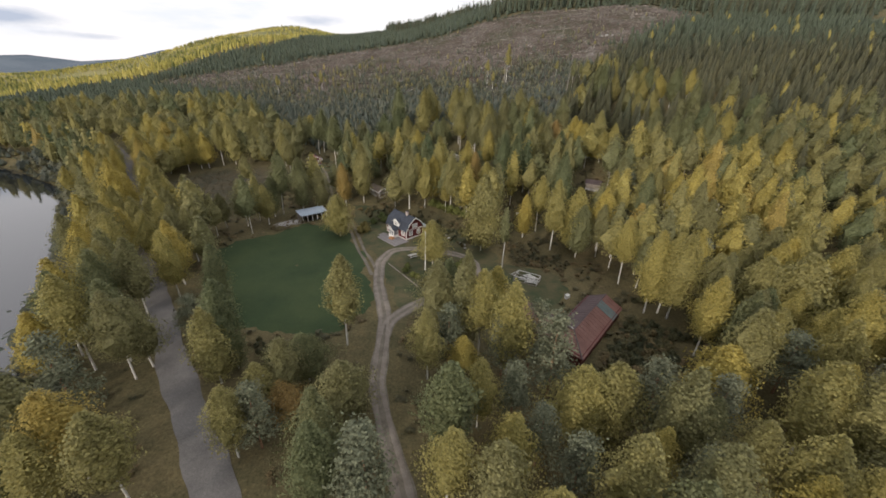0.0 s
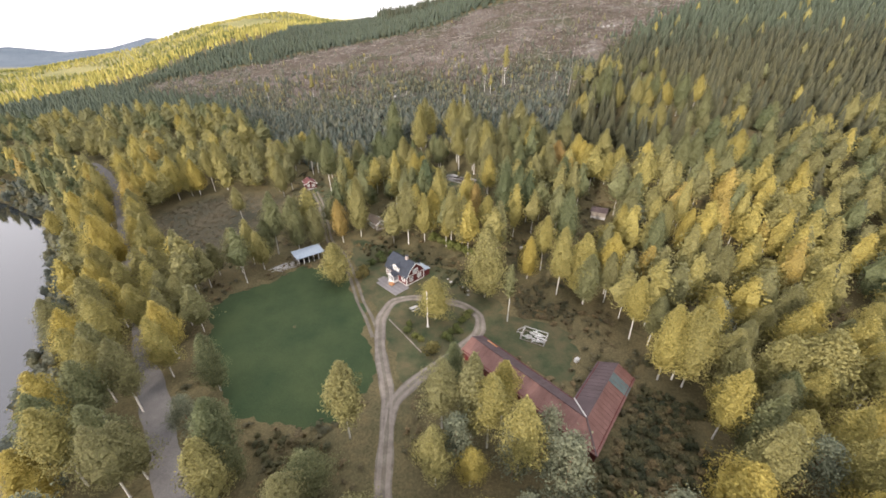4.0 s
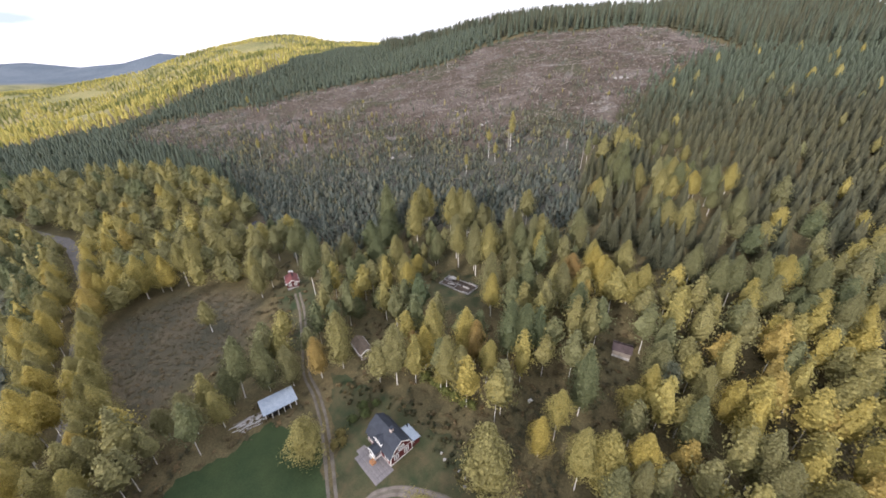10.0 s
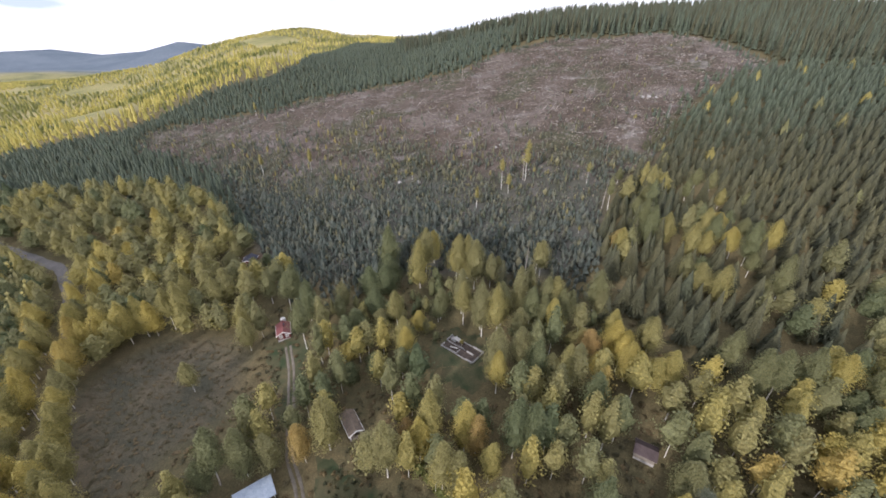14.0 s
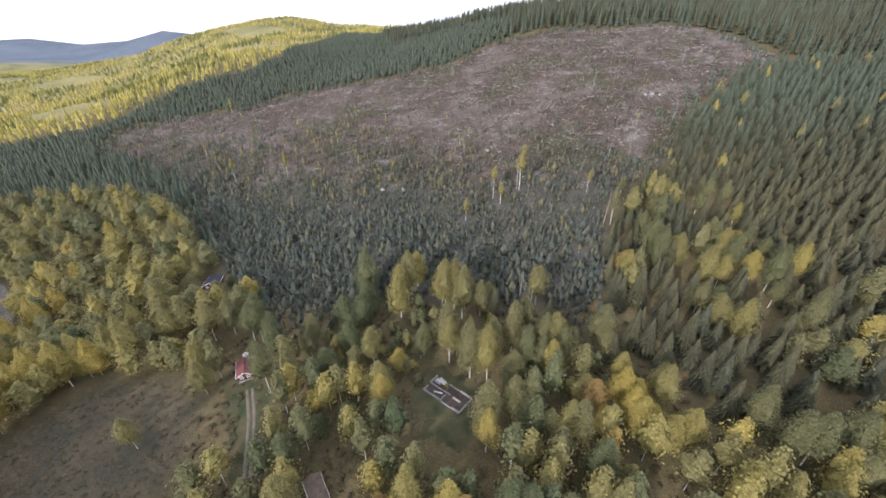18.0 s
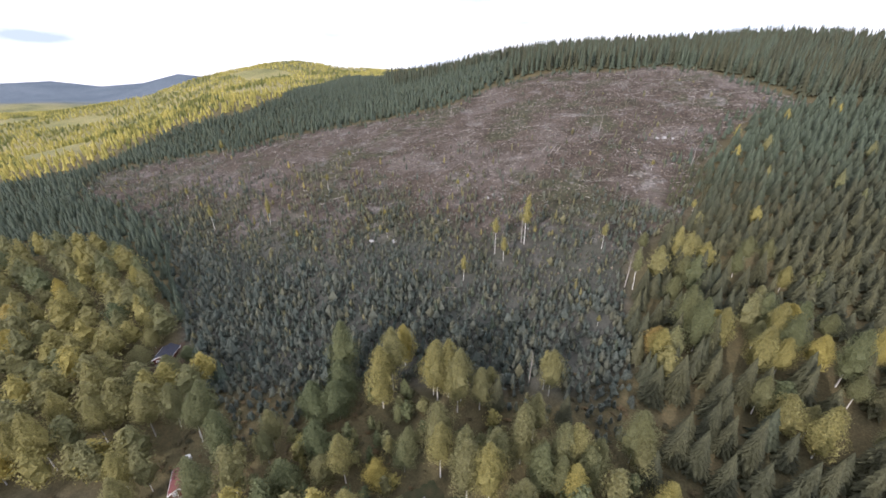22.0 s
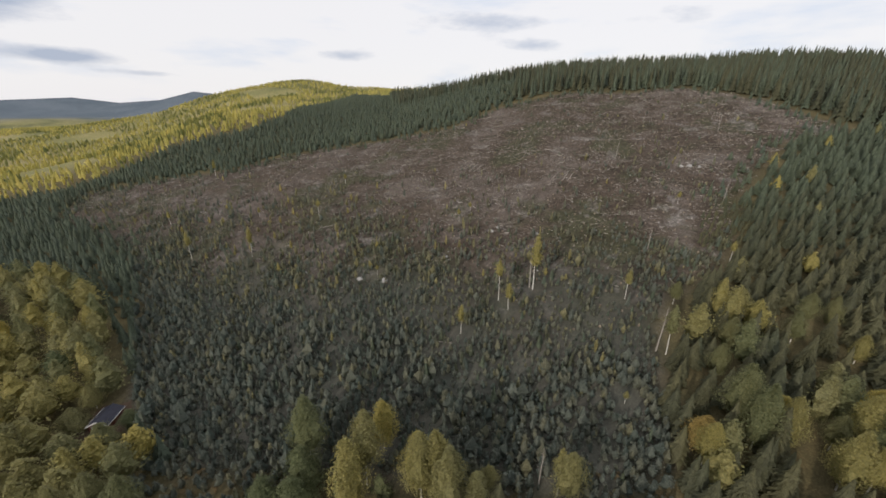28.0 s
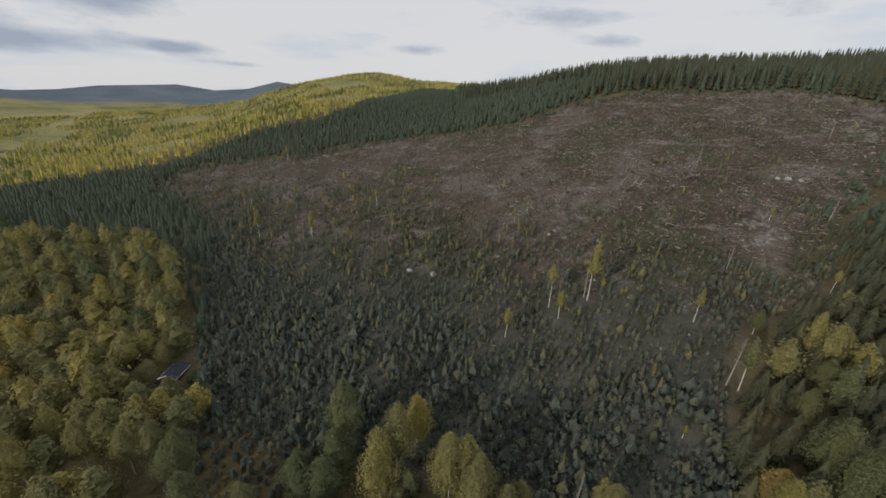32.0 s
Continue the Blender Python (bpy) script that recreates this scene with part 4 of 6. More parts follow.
# height, crown radius, lowest leaves
BIRCHES = [birch_kind(20 + k, *spec, 5200, 0.14) for k, spec in enumerate([
    (20, 3.3, 0.26), (18, 3.0, 0.18), (21, 3.1, 0.36), (16, 3.2, 0.14), (19, 3.6, 0.22), (17, 2.7, 0.32), (15, 2.9, 0.12), (22, 3.7, 0.28)])]
ROUND = [birch_kind(60 + k, *spec, 6000, 0.145) for k, spec in enumerate([(12, 4.0, 0.10), (14, 4.4, 0.13), (10, 3.5, 0.08)])]
LONE = [birch_kind(160 + k, *spec, 420, 0.19) for k, spec in enumerate([(14, 1.5, 0.52), (12, 1.3, 0.45), (16, 1.6, 0.58)])]
SPRUCES = [spruce_kind(40 + k, h, w) for k, (h, w) in enumerate([(16, 3.3), (14, 2.9), (18, 3.7)])]
PINES = [pine_kind(50 + k, h, w) for k, (h, w) in enumerate([(15, 2.9), (13, 2.6)])]
made_trees, standing = {}, []


def plant(kind, x, y, tall, tint, label, group):
    """One tree, of the given height and tint, standing on the land."""
    name, pool, category = {"birch": ("birch_tree", BIRCHES, "birch tree"), "broad": ("broad_birch_tree", ROUND, "birch tree"), "lone": ("lone_birch_tree", LONE, "birch tree"), "spruce": ("spruce_tree", SPRUCES, "spruce tree"), "pine": ("pine_tree", PINES, "pine tree")}[kind]
    k = int(rng.integers(len(pool)))
    key = (kind, k)
    if key not in made_trees:
        made_trees[key] = make_tree(name, label, category, group, *pool[k])
        tree = made_trees[key]
    else:
        tree = copy_thing(made_trees[key], Matrix())
    ref = max(v.co.z for v in pool[k][1].vertices)
    s = tall / ref
    w = s ** 0.55 * rng.uniform(1.02, 1.26)
    tree.matrix_basis = Matrix.LocRotScale((x, y, float(land(x, y)) - 0.05), Euler((rng.normal(0, 0.02), rng.normal(0, 0.02), rng.uniform(0, 6.28))), (w, w, s))
    for child in tree.children:
        child.color = (tint, tint, tint, 1)
    standing.append((x, y))
    return tagged(tree, label, category, group)


def scatter(poly, gap, seed, keep_out=(), jitter=0.45):
    """Places about gap apart inside a plan shape and outside others."""
    r = np.random.default_rng(seed)
    p = np.array(poly)
    xs, ys = np.arange(p[:, 0].min(), p[:, 0].max(), gap), np.arange(p[:, 1].min(), p[:, 1].max(), gap)
    X, Y = np.meshgrid(xs, ys)
    X = X + gap * r.uniform(-jitter, jitter, X.shape)
    Y = Y + gap * r.uniform(-jitter, jitter, X.shape)
    x, y = X.ravel(), Y.ravel()
    ok = inside(poly, x, y)
    for k in keep_out:
        ok &= ~inside(k, x, y)
    x, y = x[ok], y[ok]
    d = along(BANK, x, y)
    ok = (d < -8) | (d > RIVER_WIDTH + 5)
    if standing:
        p = np.array(standing)
        ok &= np.array([((p - (a, b)) ** 2).sum(1).min() > 14 for a, b in zip(x, y)])
    for line, w in ((ROAD, 4.5), (DRIVE, 3.0), (TRACK, 2.0)):
        ok &= np.abs(along(np.array(line, float), x, y)) > w
    return x[ok], y[ok]


def wood(name, template, x, y, tall, wide, tint, mat, label, category):
    """Many trees too far or too many to count, as one mesh."""
    v, f = template
    r = np.random.default_rng(len(x))
    n = len(x)
    a = r.uniform(0, 2 * np.pi, n)
    z = land(x, y)
    c, s = np.cos(a)[:, None], np.sin(a)[:, None]
    X = (v[None, :, 0] * c - v[None, :, 1] * s) * wide[:, None] + x[:, None]
    Y = (v[None, :, 0] * s + v[None, :, 1] * c) * wide[:, None] + y[:, None]
    Z = v[None, :, 2] * tall[:, None] + z[:, None]
    V = np.stack([X, Y, Z], -1).reshape(-1, 3)
    F = (f[None] + (np.arange(n) * len(v))[:, None, None]).reshape(-1, f.shape[1])
    me = mesh_of(name, V, F, mat)
    me.attributes.new("tint", "FLOAT", "POINT").data.foreach_set("value", np.repeat(tint, len(v)).astype(np.float32))
    return tagged(new(name, me), label, category, kind="stuff")


def mixed_wood(name, templates, x, y, tall, wide, tint, mat, label, category):
    """The same with several tree shapes, shared out by chance."""
    pick = np.random.default_rng(len(x) + 5).integers(len(templates), size=len(x))
    return [wood(name, t, *(q[pick == k] for q in (x, y, tall, wide, tint)), mat, label, category) for k, t in enumerate(templates)]


r0 = np.random.default_rng(3)


def scaled_crown(seed, leaves, size, low, rings=6, sides=9, point=0.8):
    """A crown one high and one in radius."""
    v, f = birch_crown(10, 2.0, low, np.random.default_rng(seed), leaves, size, rings, sides, point)
    return v * (0.5, 0.5, 0.1), f


def scaled_spruce(seed, tiers, arms):
    """A spruce one high and one in radius."""
    v, f = spruce_crown(10, 2.3, 0.04, np.random.default_rng(seed), tiers, arms, 0.68)
    return v * (1 / 2.3, 1 / 2.3, 0.1), f


SPRUCE_MID = [scaled_spruce(70 + k, 8, 8) for k in range(3)]
SPRUCE_NEAR = [scaled_spruce(74 + k, 14, 11) for k in range(3)]
SPRUCE_FAR = [scaled_spruce(80 + k, 6, 6) for k in range(2)]
SPRUCE_SMALL = [scaled_spruce(84 + k, 4, 6) for k in range(2)]
BIRCH_NEAR = [scaled_crown(110 + k, 420, 0.175, 0.18 + 0.06 * k, 8, 10, 0.78) for k in range(4)]
BIRCH_FULL = [scaled_crown(115 + k, 520, 0.17, 0.1 + 0.05 * k, 9, 12, 0.85) for k in range(4)]
BIRCH_MID = [scaled_crown(90 + k, 170, 0.3, 0.13, 7, 10) for k in range(4)]
VALLEY_TREES = [scaled_crown(190 + k, 3, 0.8, 0.05, 3, 4) for k in range(2)] + [scaled_spruce(195, 2, 5)]
BIRCH_BACK = [scaled_crown(150 + k, 40, 0.45, 0.1, 5, 8) for k in range(2)]
SAPLING = [scaled_spruce(120 + k, 4, 5) for k in range(2)]
PLUME = [scaled_crown(170 + k, 10, 0.55, 0.0, 3, 4, 0.8) for k in range(3)]
SCRUB = [scaled_crown(98 + k, 40, 0.36, 0.02, 5, 6, 0.85) for k in range(3)]

HOMESTEAD = [(-34, 28), (-22, 24), (0, 16), (18, 6), (14, -12), (32, -14), (44, -30), (40, -42), (26, -52), (14, -40), (-8, -26), (-10, -36), (-12, -60), (-17, -38), (-21, -42), (-30, -44), (-39, -41), (-53, -28), (-62, -9), (-57, 0), (-54, 6), (-50, 20), (-40, 24)]
RUIN = [(-8, 54), (-2, 40), (12, 38), (19, 54), (12, 64), (2, 70)]
GLADE = [(-68, 60), (-50, 70), (-42, 52), (-48, 42), (-56, 48)]
OPEN_RIGHT = [(14, 4), (18, -14), (32, -18), (42, 0), (34, 18), (22, 22)]
FIELD = PASTURE
HUTS = [[(-34, 42), (-20, 44), (-16, 28), (-28, 24)], [(45, 33), (56, 33), (51, 17), (42, 14), (40, 22)], [(-68, 76), (-52, 74), (-44, 46), (-56, 40)], [(-99, 112), (-88, 114), (-85, 101), (-95, 99)], [(16, -56), (36, -40), (42, -48), (26, -66)]]
PLACED = [[(-112, 28), (-118, 58), (-92, 68), (-66, 58), (-58, 42), (-56, 28), (-62, 12), (-80, 8), (-92, 12)], [(-70, 98), (-60, 76), (-36, 64), (-8, 66), (20, 66), (38, 64), (46, 60), (57, 76), (60, 98)], [(-50, -40), (-52, -68), (24, -70), (36, -54), (20, -40)]]
OPEN = [HOMESTEAD, RUIN, GLADE, OPEN_RIGHT, FIELD, LOGGED] + HUTS + PLACED

def leaf_words(t):
    return "green" if t < 0.3 else "olive green" if t < 0.5 else "yellowing" if t < 0.7 else "golden yellow" if t < 0.93 else "rust brown"


for px, py, tall, tint in BIRCH_A + BIRCH_B + BIRCH_C + BIRCH_D + BIRCH_E + BIRCH_F + BIRCH_G + BIRCH_H + BIRCH_I:
    tint = min(0.9, tint + 0.14) if px < -70 else tint * (0.92 - 0.1 * (py > 60)) if px > 60 else tint
    plant("birch", px, py, tall, tint, f"tall slender birch with {leaf_words(tint)} leaves and white trunk", "birches of the wood")
plant("lone", 14.5, -14.6, 16.5, 0.4, "thin birch with sparse olive leaves at the edge of the yard", "birches of the wood")
def road_rows():
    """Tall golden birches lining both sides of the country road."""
    p = np.array([(-58, -36), (-80, -10), (-96, 8), (-120, 36), (-152, 74)], float)
    at = np.r_[0, np.cumsum(np.hypot(*np.diff(p, axis=0).T))]
    for side in (-5.2, 5.6):
        q = 2.0
        while q < at[-1]:
            k = min(int(np.searchsorted(at, q)), len(p) - 1)
            dx, dy = (p[k] - p[k - 1]) / (at[k] - at[k - 1])
            px, py = np.interp(q, at, p[:, 0]) - dy * side, np.interp(q, at, p[:, 1]) + dx * side
            if min((px - a) ** 2 + (py - b) ** 2 for a, b in standing) > 9 and float(along(BANK, px, py)) < -3:
                tint = float(np.clip(rng.normal(0.74, 0.14), 0.3, 0.92))
                plant("birch", float(px), float(py), float(rng.uniform(13, 18)), tint, f"tall birch with {leaf_words(tint)} leaves lining the road", "birches of the wood")
            q += rng.uniform(4.2, 6.5)


road_rows()
for px, py, tall, tint in BROAD_A + BROAD_B + BROAD_C:
    plant("broad", px, py, tall, tint, f"broad bushy tree with {leaf_words(tint)} autumn leaves", "broad trees of the wood")
for px, py, tall, tint in PINE_A:
    plant("pine", px, py, tall, tint, "grey green pine with a bare reddish trunk", "pines of the wood")
for px, py, tall, tint in SPRUCE_A + SPRUCE_B:
    plant("spruce", px, py, tall, 0.5 + 0.5 * tint, "dark green spruce with drooping boughs", "spruces beside the slope")
for px, py, tall, tint in LONE_A:
    plant("lone", px, py, tall, min(tint, 0.68), f"lone thin birch with {leaf_words(tint)} leaves standing on the logged slope", "birches on the logged slope")

plant("lone", 4.8, 60.8, 3.4, 0.7, "small yellow birch grown up inside the ruin", "broad trees of the wood")

# the rest of the birch wood round the homestead
NEAR = [(-75, 30), (-64, 90), (-40, 86), (-20, 81), (20, 79), (44, 82), (70, 60), (90, 10), (95, -60), (60, -95), (-60, -95), (-75, -50), (-110, -8), (-130, 30)]


def stems(name, x, y, tall, label):
    """White trunks under a wood's crowns."""
    q = np.linspace(0, 1, 4)
    t = tube(np.stack([0.05 * np.sin(3 * q), 0.04 * np.sin(2 * q), 0.8 * q - 0.02], 1), 0.12 - 0.09 * q, 5)
    n = len(x)
    return wood(name, t, x, y, tall, np.full(n, 1.0), np.zeros(n), bark_birch, label, "wood")


x, y = scatter(NEAR, 6.5, 11, OPEN)
front = (y < -20) & (y > -82)
for px, py in zip(x[front], y[front]):
    tint = float(np.clip(rng.normal(0.5, 0.19) + 0.16 * (px > 30), 0.05, 0.9))
    if rng.uniform() < 0.15:
        plant("pine", float(px), float(py), float(rng.uniform(10, 15)), float(rng.uniform(0.2, 0.8)), "grey green pine with a bare reddish trunk", "pines of the wood")
    else:
        plant("birch", float(px), float(py), float(rng.uniform(12, 18)), tint, f"tall slender birch with {leaf_words(tint)} leaves and white trunk", "birches of the wood")
x, y = x[~front & (y >= -82)], y[~front & (y >= -82)]
n = len(x)
tall = r0.uniform(13, 20, n)
mixed_wood("birch_wood", BIRCH_NEAR, x, y, tall, r0.uniform(3.2, 4.6, n), np.clip(r0.normal(0.5, 0.19, n) + 0.2 * smooth(20, 60, x - 0.4 * y), 0, 0.93), leaf_birch_far, "birch wood in autumn leaf round the homestead", "wood")
stems("birch_stems", x, y, tall, "white birch trunks of the wood")
# young trees standing between the tall birches before the slope
YOUNG = [(-58, 76), (-36, 60), (-8, 60), (20, 62), (38, 58), (48, 56), (56, 74), (44, 64), (34, 66), (22, 80), (6, 90), (-18, 96), (-26, 88), (-38, 78)]
x, y = scatter(YOUNG, 4.2, 30, [RUIN])
n = len(x)
mixed_wood("birch_wood", BIRCH_MID, x, y, r0.uniform(3.5, 8.5, n), r0.uniform(1.4, 2.5, n), np.clip(r0.normal(0.38, 0.22, n), 0, 0.9), leaf_birch_far, "young birches and aspens between taller trees", "wood")
# birch wood left of the slope and beyond
LEFT = [(-130, 30), (-75, 66), (-62, 90), (-87, 112), (-103, 126), (-135, 152), (-178, 178), (-205, 172), (-270, 170), (-240, 110), (-170, 92)]
x, y = scatter(LEFT, 7.6, 12, OPEN)
n = len(x)
mixed_wood("birch_wood", BIRCH_FULL, x, y, r0.uniform(11, 17, n), r0.uniform(3.9, 5.4, n), np.clip(r0.normal(0.55, 0.14, n), 0, 0.92), leaf_birch_far, "yellow birch wood in autumn leaf", "wood")
# right hand wood: birch in front, spruce plantation behind
MARGIN = [(-62, 99), (-90, 116), (-116, 144), (-149, 186), (-192, 219), (-243, 265), (-330, 190), (-272, 170), (-205, 173), (-178, 179), (-135, 153), (-103, 127), (-88, 113), (-66, 92)]
x, y = scatter(MARGIN, 4.0, 21, OPEN)
n = len(x)
mixed_wood("spruce_wood", SPRUCE_MID, x, y, r0.uniform(4.5, 9, n), r0.uniform(1.7, 2.6, n), r0.uniform(0, 0.45, n), needle_spruce_far, "blue green young spruces beside the logged slope", "wood")
MIX = [(48, 96), (66, 60), (92, 10), (98, -60), (180, -60), (190, 62), (126, 82), (92, 118), (84, 143), (72, 122)]
x, y = scatter(MIX, 5.8, 13, OPEN)
fir = r0.uniform(size=len(x)) < 0.08 + 0.72 * smooth(40, 54, y) - 0.4 * smooth(86, 94, y) * (1 - smooth(105, 112, x))
fx, fy = x[fir], y[fir]
n = len(fx)
mixed_wood("spruce_wood", SPRUCE_NEAR, fx, fy, r0.uniform(9, 13.5, n), r0.uniform(2.7, 3.7, n), r0.uniform(0.5, 1, n), needle_spruce_far, "olive green spruces among the birches", "wood")
x, y = x[~fir], y[~fir]
n = len(x)
mixed_wood("birch_wood", BIRCH_FULL, x, y, r0.uniform(10, 15, n), r0.uniform(3.0, 4.3, n), np.clip(r0.normal(0.62, 0.17, n) - 0.14 * smooth(40, 85, y + 0.3 * x), 0, 0.88), leaf_birch_far, "green and yellow birch wood", "wood")
PLANT = [(88, 122), (125, 84), (190, 64), (330, 60), (330, 252), (214, 252), (172, 238), (146, 212), (122, 188), (109, 165), (97, 151), (80, 141), (73, 124)]
gold_x, gold_y = scatter(PLANT, 27, 22, OPEN)
x, y = scatter(PLANT, 4.3, 14, OPEN)
n = len(x)
up = smooth(120, 210, y)
mixed_wood("spruce_wood", SPRUCE_MID, x, y, r0.uniform(5.2, 8.0, n) + 1.5 * (1 - up), r0.uniform(2.3, 3.2, n), np.clip(r0.uniform(0.6, 1.0, n) * (1 - 0.6 * up), 0, 1), needle_spruce_far, "dense dark green spruce plantation", "wood")
n = len(gold_x)
mixed_wood("birch_wood", BIRCH_MID, gold_x, gold_y, r0.uniform(7, 10, n), r0.uniform(1.7, 2.6, n), r0.uniform(0.35, 0.85, n), leaf_birch_far, "scattered yellow birches among the spruces", "wood")
CORNER = [(52, 92), (64, 80), (84, 96), (92, 118), (84, 143), (72, 122), (62, 107)]
x, y = scatter(CORNER, 4.4, 27, [LOGGED])
n = len(x)
mixed_wood("spruce_wood", SPRUCE_MID, x, y, r0.uniform(7, 12, n), r0.uniform(2.3, 3.2, n), r0.uniform(0.5, 1, n), needle_spruce_far, "olive green spruces at the corner of the logged slope", "wood")
# left plantation and crest
# valley side follows a shadow edge, painted by dark against golden trees
STRIP = [(-420, 215), (-330, 186), (-192, 219), (-258, 240), (-289, 290), (-274, 305), (-214, 311), (-175, 312), (-160, 328), (-116, 346), (-71, 348), (-47, 353), (-8, 353), (24, 373), (46, 384), (60, 470), (-80, 560), (-118, 640), (-160, 820), (-225, 800), (-240, 600), (-214, 480), (-222, 412), (-280, 388), (-291, 360), (-296, 320), (-318, 297), (-350, 284), (-430, 250)]
x, y = scatter(STRIP, 4.0, 15, OPEN)
n = len(x)
mixed_wood("spruce_wood", SPRUCE_SMALL + PLUME[:1], x, y, r0.uniform(4.0, 7.5, n), r0.uniform(1.9, 2.5, n), r0.uniform(0, 0.5, n), needle_spruce_far, "dense dark green spruce plantation", "wood")
CREST = [(46, 386), (75, 384), (92, 392), (137, 363), (179, 366), (196, 324), (209, 288), (214, 254), (330, 252), (480, 380), (420, 560), (100, 600), (-120, 640), (-90, 525), (58, 475)]
x, y = scatter(CREST, 6.0, 16, OPEN)
n = len(x)
mixed_wood("pine_wood", SPRUCE_FAR, x, y, r0.uniform(11, 18, n), r0.uniform(2.4, 3.5, n), r0.uniform(0.2, 0.8, n), needle_spruce_far, "tall old conifers along the hilltop", "wood")
# valley and far hills: the bright leaf tints stand in for sunlight there
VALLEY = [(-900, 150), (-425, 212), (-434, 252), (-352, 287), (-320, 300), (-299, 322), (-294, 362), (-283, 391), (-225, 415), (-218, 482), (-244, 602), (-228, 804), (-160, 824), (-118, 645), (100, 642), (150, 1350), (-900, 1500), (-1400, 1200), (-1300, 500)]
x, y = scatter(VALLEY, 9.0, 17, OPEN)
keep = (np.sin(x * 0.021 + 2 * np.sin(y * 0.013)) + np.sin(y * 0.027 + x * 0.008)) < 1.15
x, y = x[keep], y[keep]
stand = np.where(np.sin(x * 0.034 + 1.7 * np.sin(y * 0.021)) * np.sin(y * 0.03 + 1.3 * np.sin(x * 0.017)) > 0.12, -0.6, 0.75)  # dark spruce stands among gold birch with sun painted in
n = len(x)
mixed_wood("valley_wood", VALLEY_TREES, x, y, r0.uniform(5, 9.5, n) * (1 - 0.3 * smooth(500, 1000, y)), r0.uniform(2.0, 3.4, n), np.clip(0.12 + 0.6 * r0.beta(2, 2, n) + 0.3 * stand, 0, 1), leaf_valley_sunlit, "golden and green mixed wood in the valley", "wood")
# far bank and behind
BEHIND = [(-95, -8), (-60, -60), (-40, -100), (60, -100), (95, -60), (180, -60), (180, -200), (-260, -200), (-320, 60), (-330, 150), (-250, 120), (-215, 140)]
x, y = scatter(BEHIND, 7.5, 18, OPEN + [NEAR, LEFT, MIX])
n = len(x)
mixed_wood("birch_wood", BIRCH_BACK, x, y, r0.uniform(12, 18, n), r0.uniform(2.6, 3.8, n), np.clip(r0.normal(0.5, 0.2, n), 0, 1), leaf_birch_far, "mixed birch wood by the river", "wood")
RIVERSIDE = [(-95, -14), (-121, 14), (-140, 32), (-163, 55), (-188, 69), (-212, 83), (-268, 104), (-420, 168), (-520, 205), (-425, 214), (-330, 188), (-270, 168), (-240, 110), (-170, 92), (-130, 32)]
x, y = scatter(RIVERSIDE, 6.0, 28, OPEN + [NEAR, LEFT])
n = len(x)
mixed_wood("birch_wood", BIRCH_NEAR, x, y, r0.uniform(9, 14, n), r0.uniform(3.0, 4.4, n), np.clip(r0.normal(0.34, 0.2, n), 0, 0.9), leaf_birch_far, "grey green and yellow wood along the river bank", "wood")
# spruces straggling out from the plantation edge over the logged ground
x, y = scatter(LOGGED, 4.2, 26, ())
edge = np.abs(along(np.array(LOGGED + LOGGED[:1], float), x, y))
high = ((y > 180) & (x < 110)) | (x > 110)
keep = high & (r0.uniform(size=len(x)) < 0.55 * (1 - smooth(2, 16, edge)))
x, y = x[keep], y[keep]
n = len(x)
mixed_wood("spruce_wood", SPRUCE_SMALL, x, y, r0.uniform(2.0, 6.0, n), r0.uniform(1.0, 2.0, n), r0.uniform(0, 0.6, n), needle_spruce_far, "young spruces straggling over the edge of the logged ground", "wood")
# young growth on the logged slope: dense at its foot, thinning uphill in patches
FOOT = [(-160, 192), (-120, 172), (-84, 150), (-60, 124), (-30, 112), (20, 112), (48, 120), (62, 108), (55, 88), (50, 76), (43, 66), (34, 67), (34, 78), (22, 83), (8, 92), (-8, 98), (-20, 99), (-27, 91), (-38, 80), (-46, 76), (-58, 78), (-72, 90), (-88, 113), (-114, 142)]
BARE = [[(80, 190), (108, 192), (104, 168), (92, 158), (82, 168)]]
r1 = np.random.default_rng(5)
x, y = scatter(LOGGED, 1.6, 19, BARE)


def swell(x, y, k):
    """Uneven patches between 0 and 1, k metres across or so."""
    return np.clip(0.5 + 0.5 * np.sin(x / k * 2.1 + 2 * np.sin(y / k * 1.1)) * np.sin(y / k * 2.4 + 1.6 * np.sin(x / k * 0.9)) + 0.22 * np.sin(x / k * 5.3 + y / k * 3.1), 0, 1)


c = y + 0.25 * x + 10 * np.sin(x * 0.05) + 8 * np.sin(y * 0.09 + x * 0.03)
coarse, fine = swell(x, y, 26), swell(x + 40, y, 9)
share = (1 - smooth(150, 205, c)) * (0.68 + 0.32 * fine) + (1 - smooth(175, 290, c)) * 0.55 * coarse ** 2 * (0.3 + 0.7 * fine) + 0.02
keep = r1.uniform(size=len(x)) < share
x, y, c, coarse, fine = (q[keep] for q in (x, y, c, coarse, fine))
n = len(x)
low = 1 - smooth(95, 165, c)
tall = r1.gamma(9, 0.21, n) * (0.7 + 0.6 * fine) * (1 + 0.45 * low) * (1 - 0.3 * smooth(170, 260, c))
tint = np.clip(r1.beta(2.4, 3.4, n) * 0.9 + 0.22 * smooth(110, 190, c) * coarse - 0.1 * low, 0, 1)
leafy = r1.uniform(size=n) < 0.8 + 0.17 * low
mixed_wood("thicket", PLUME, x[leafy], y[leafy], tall[leafy], tall[leafy] * r1.uniform(0.34, 0.54, leafy.sum()), tint[leafy], leaf_scrub, "thicket of young birch and willow on logged ground", "thicket")
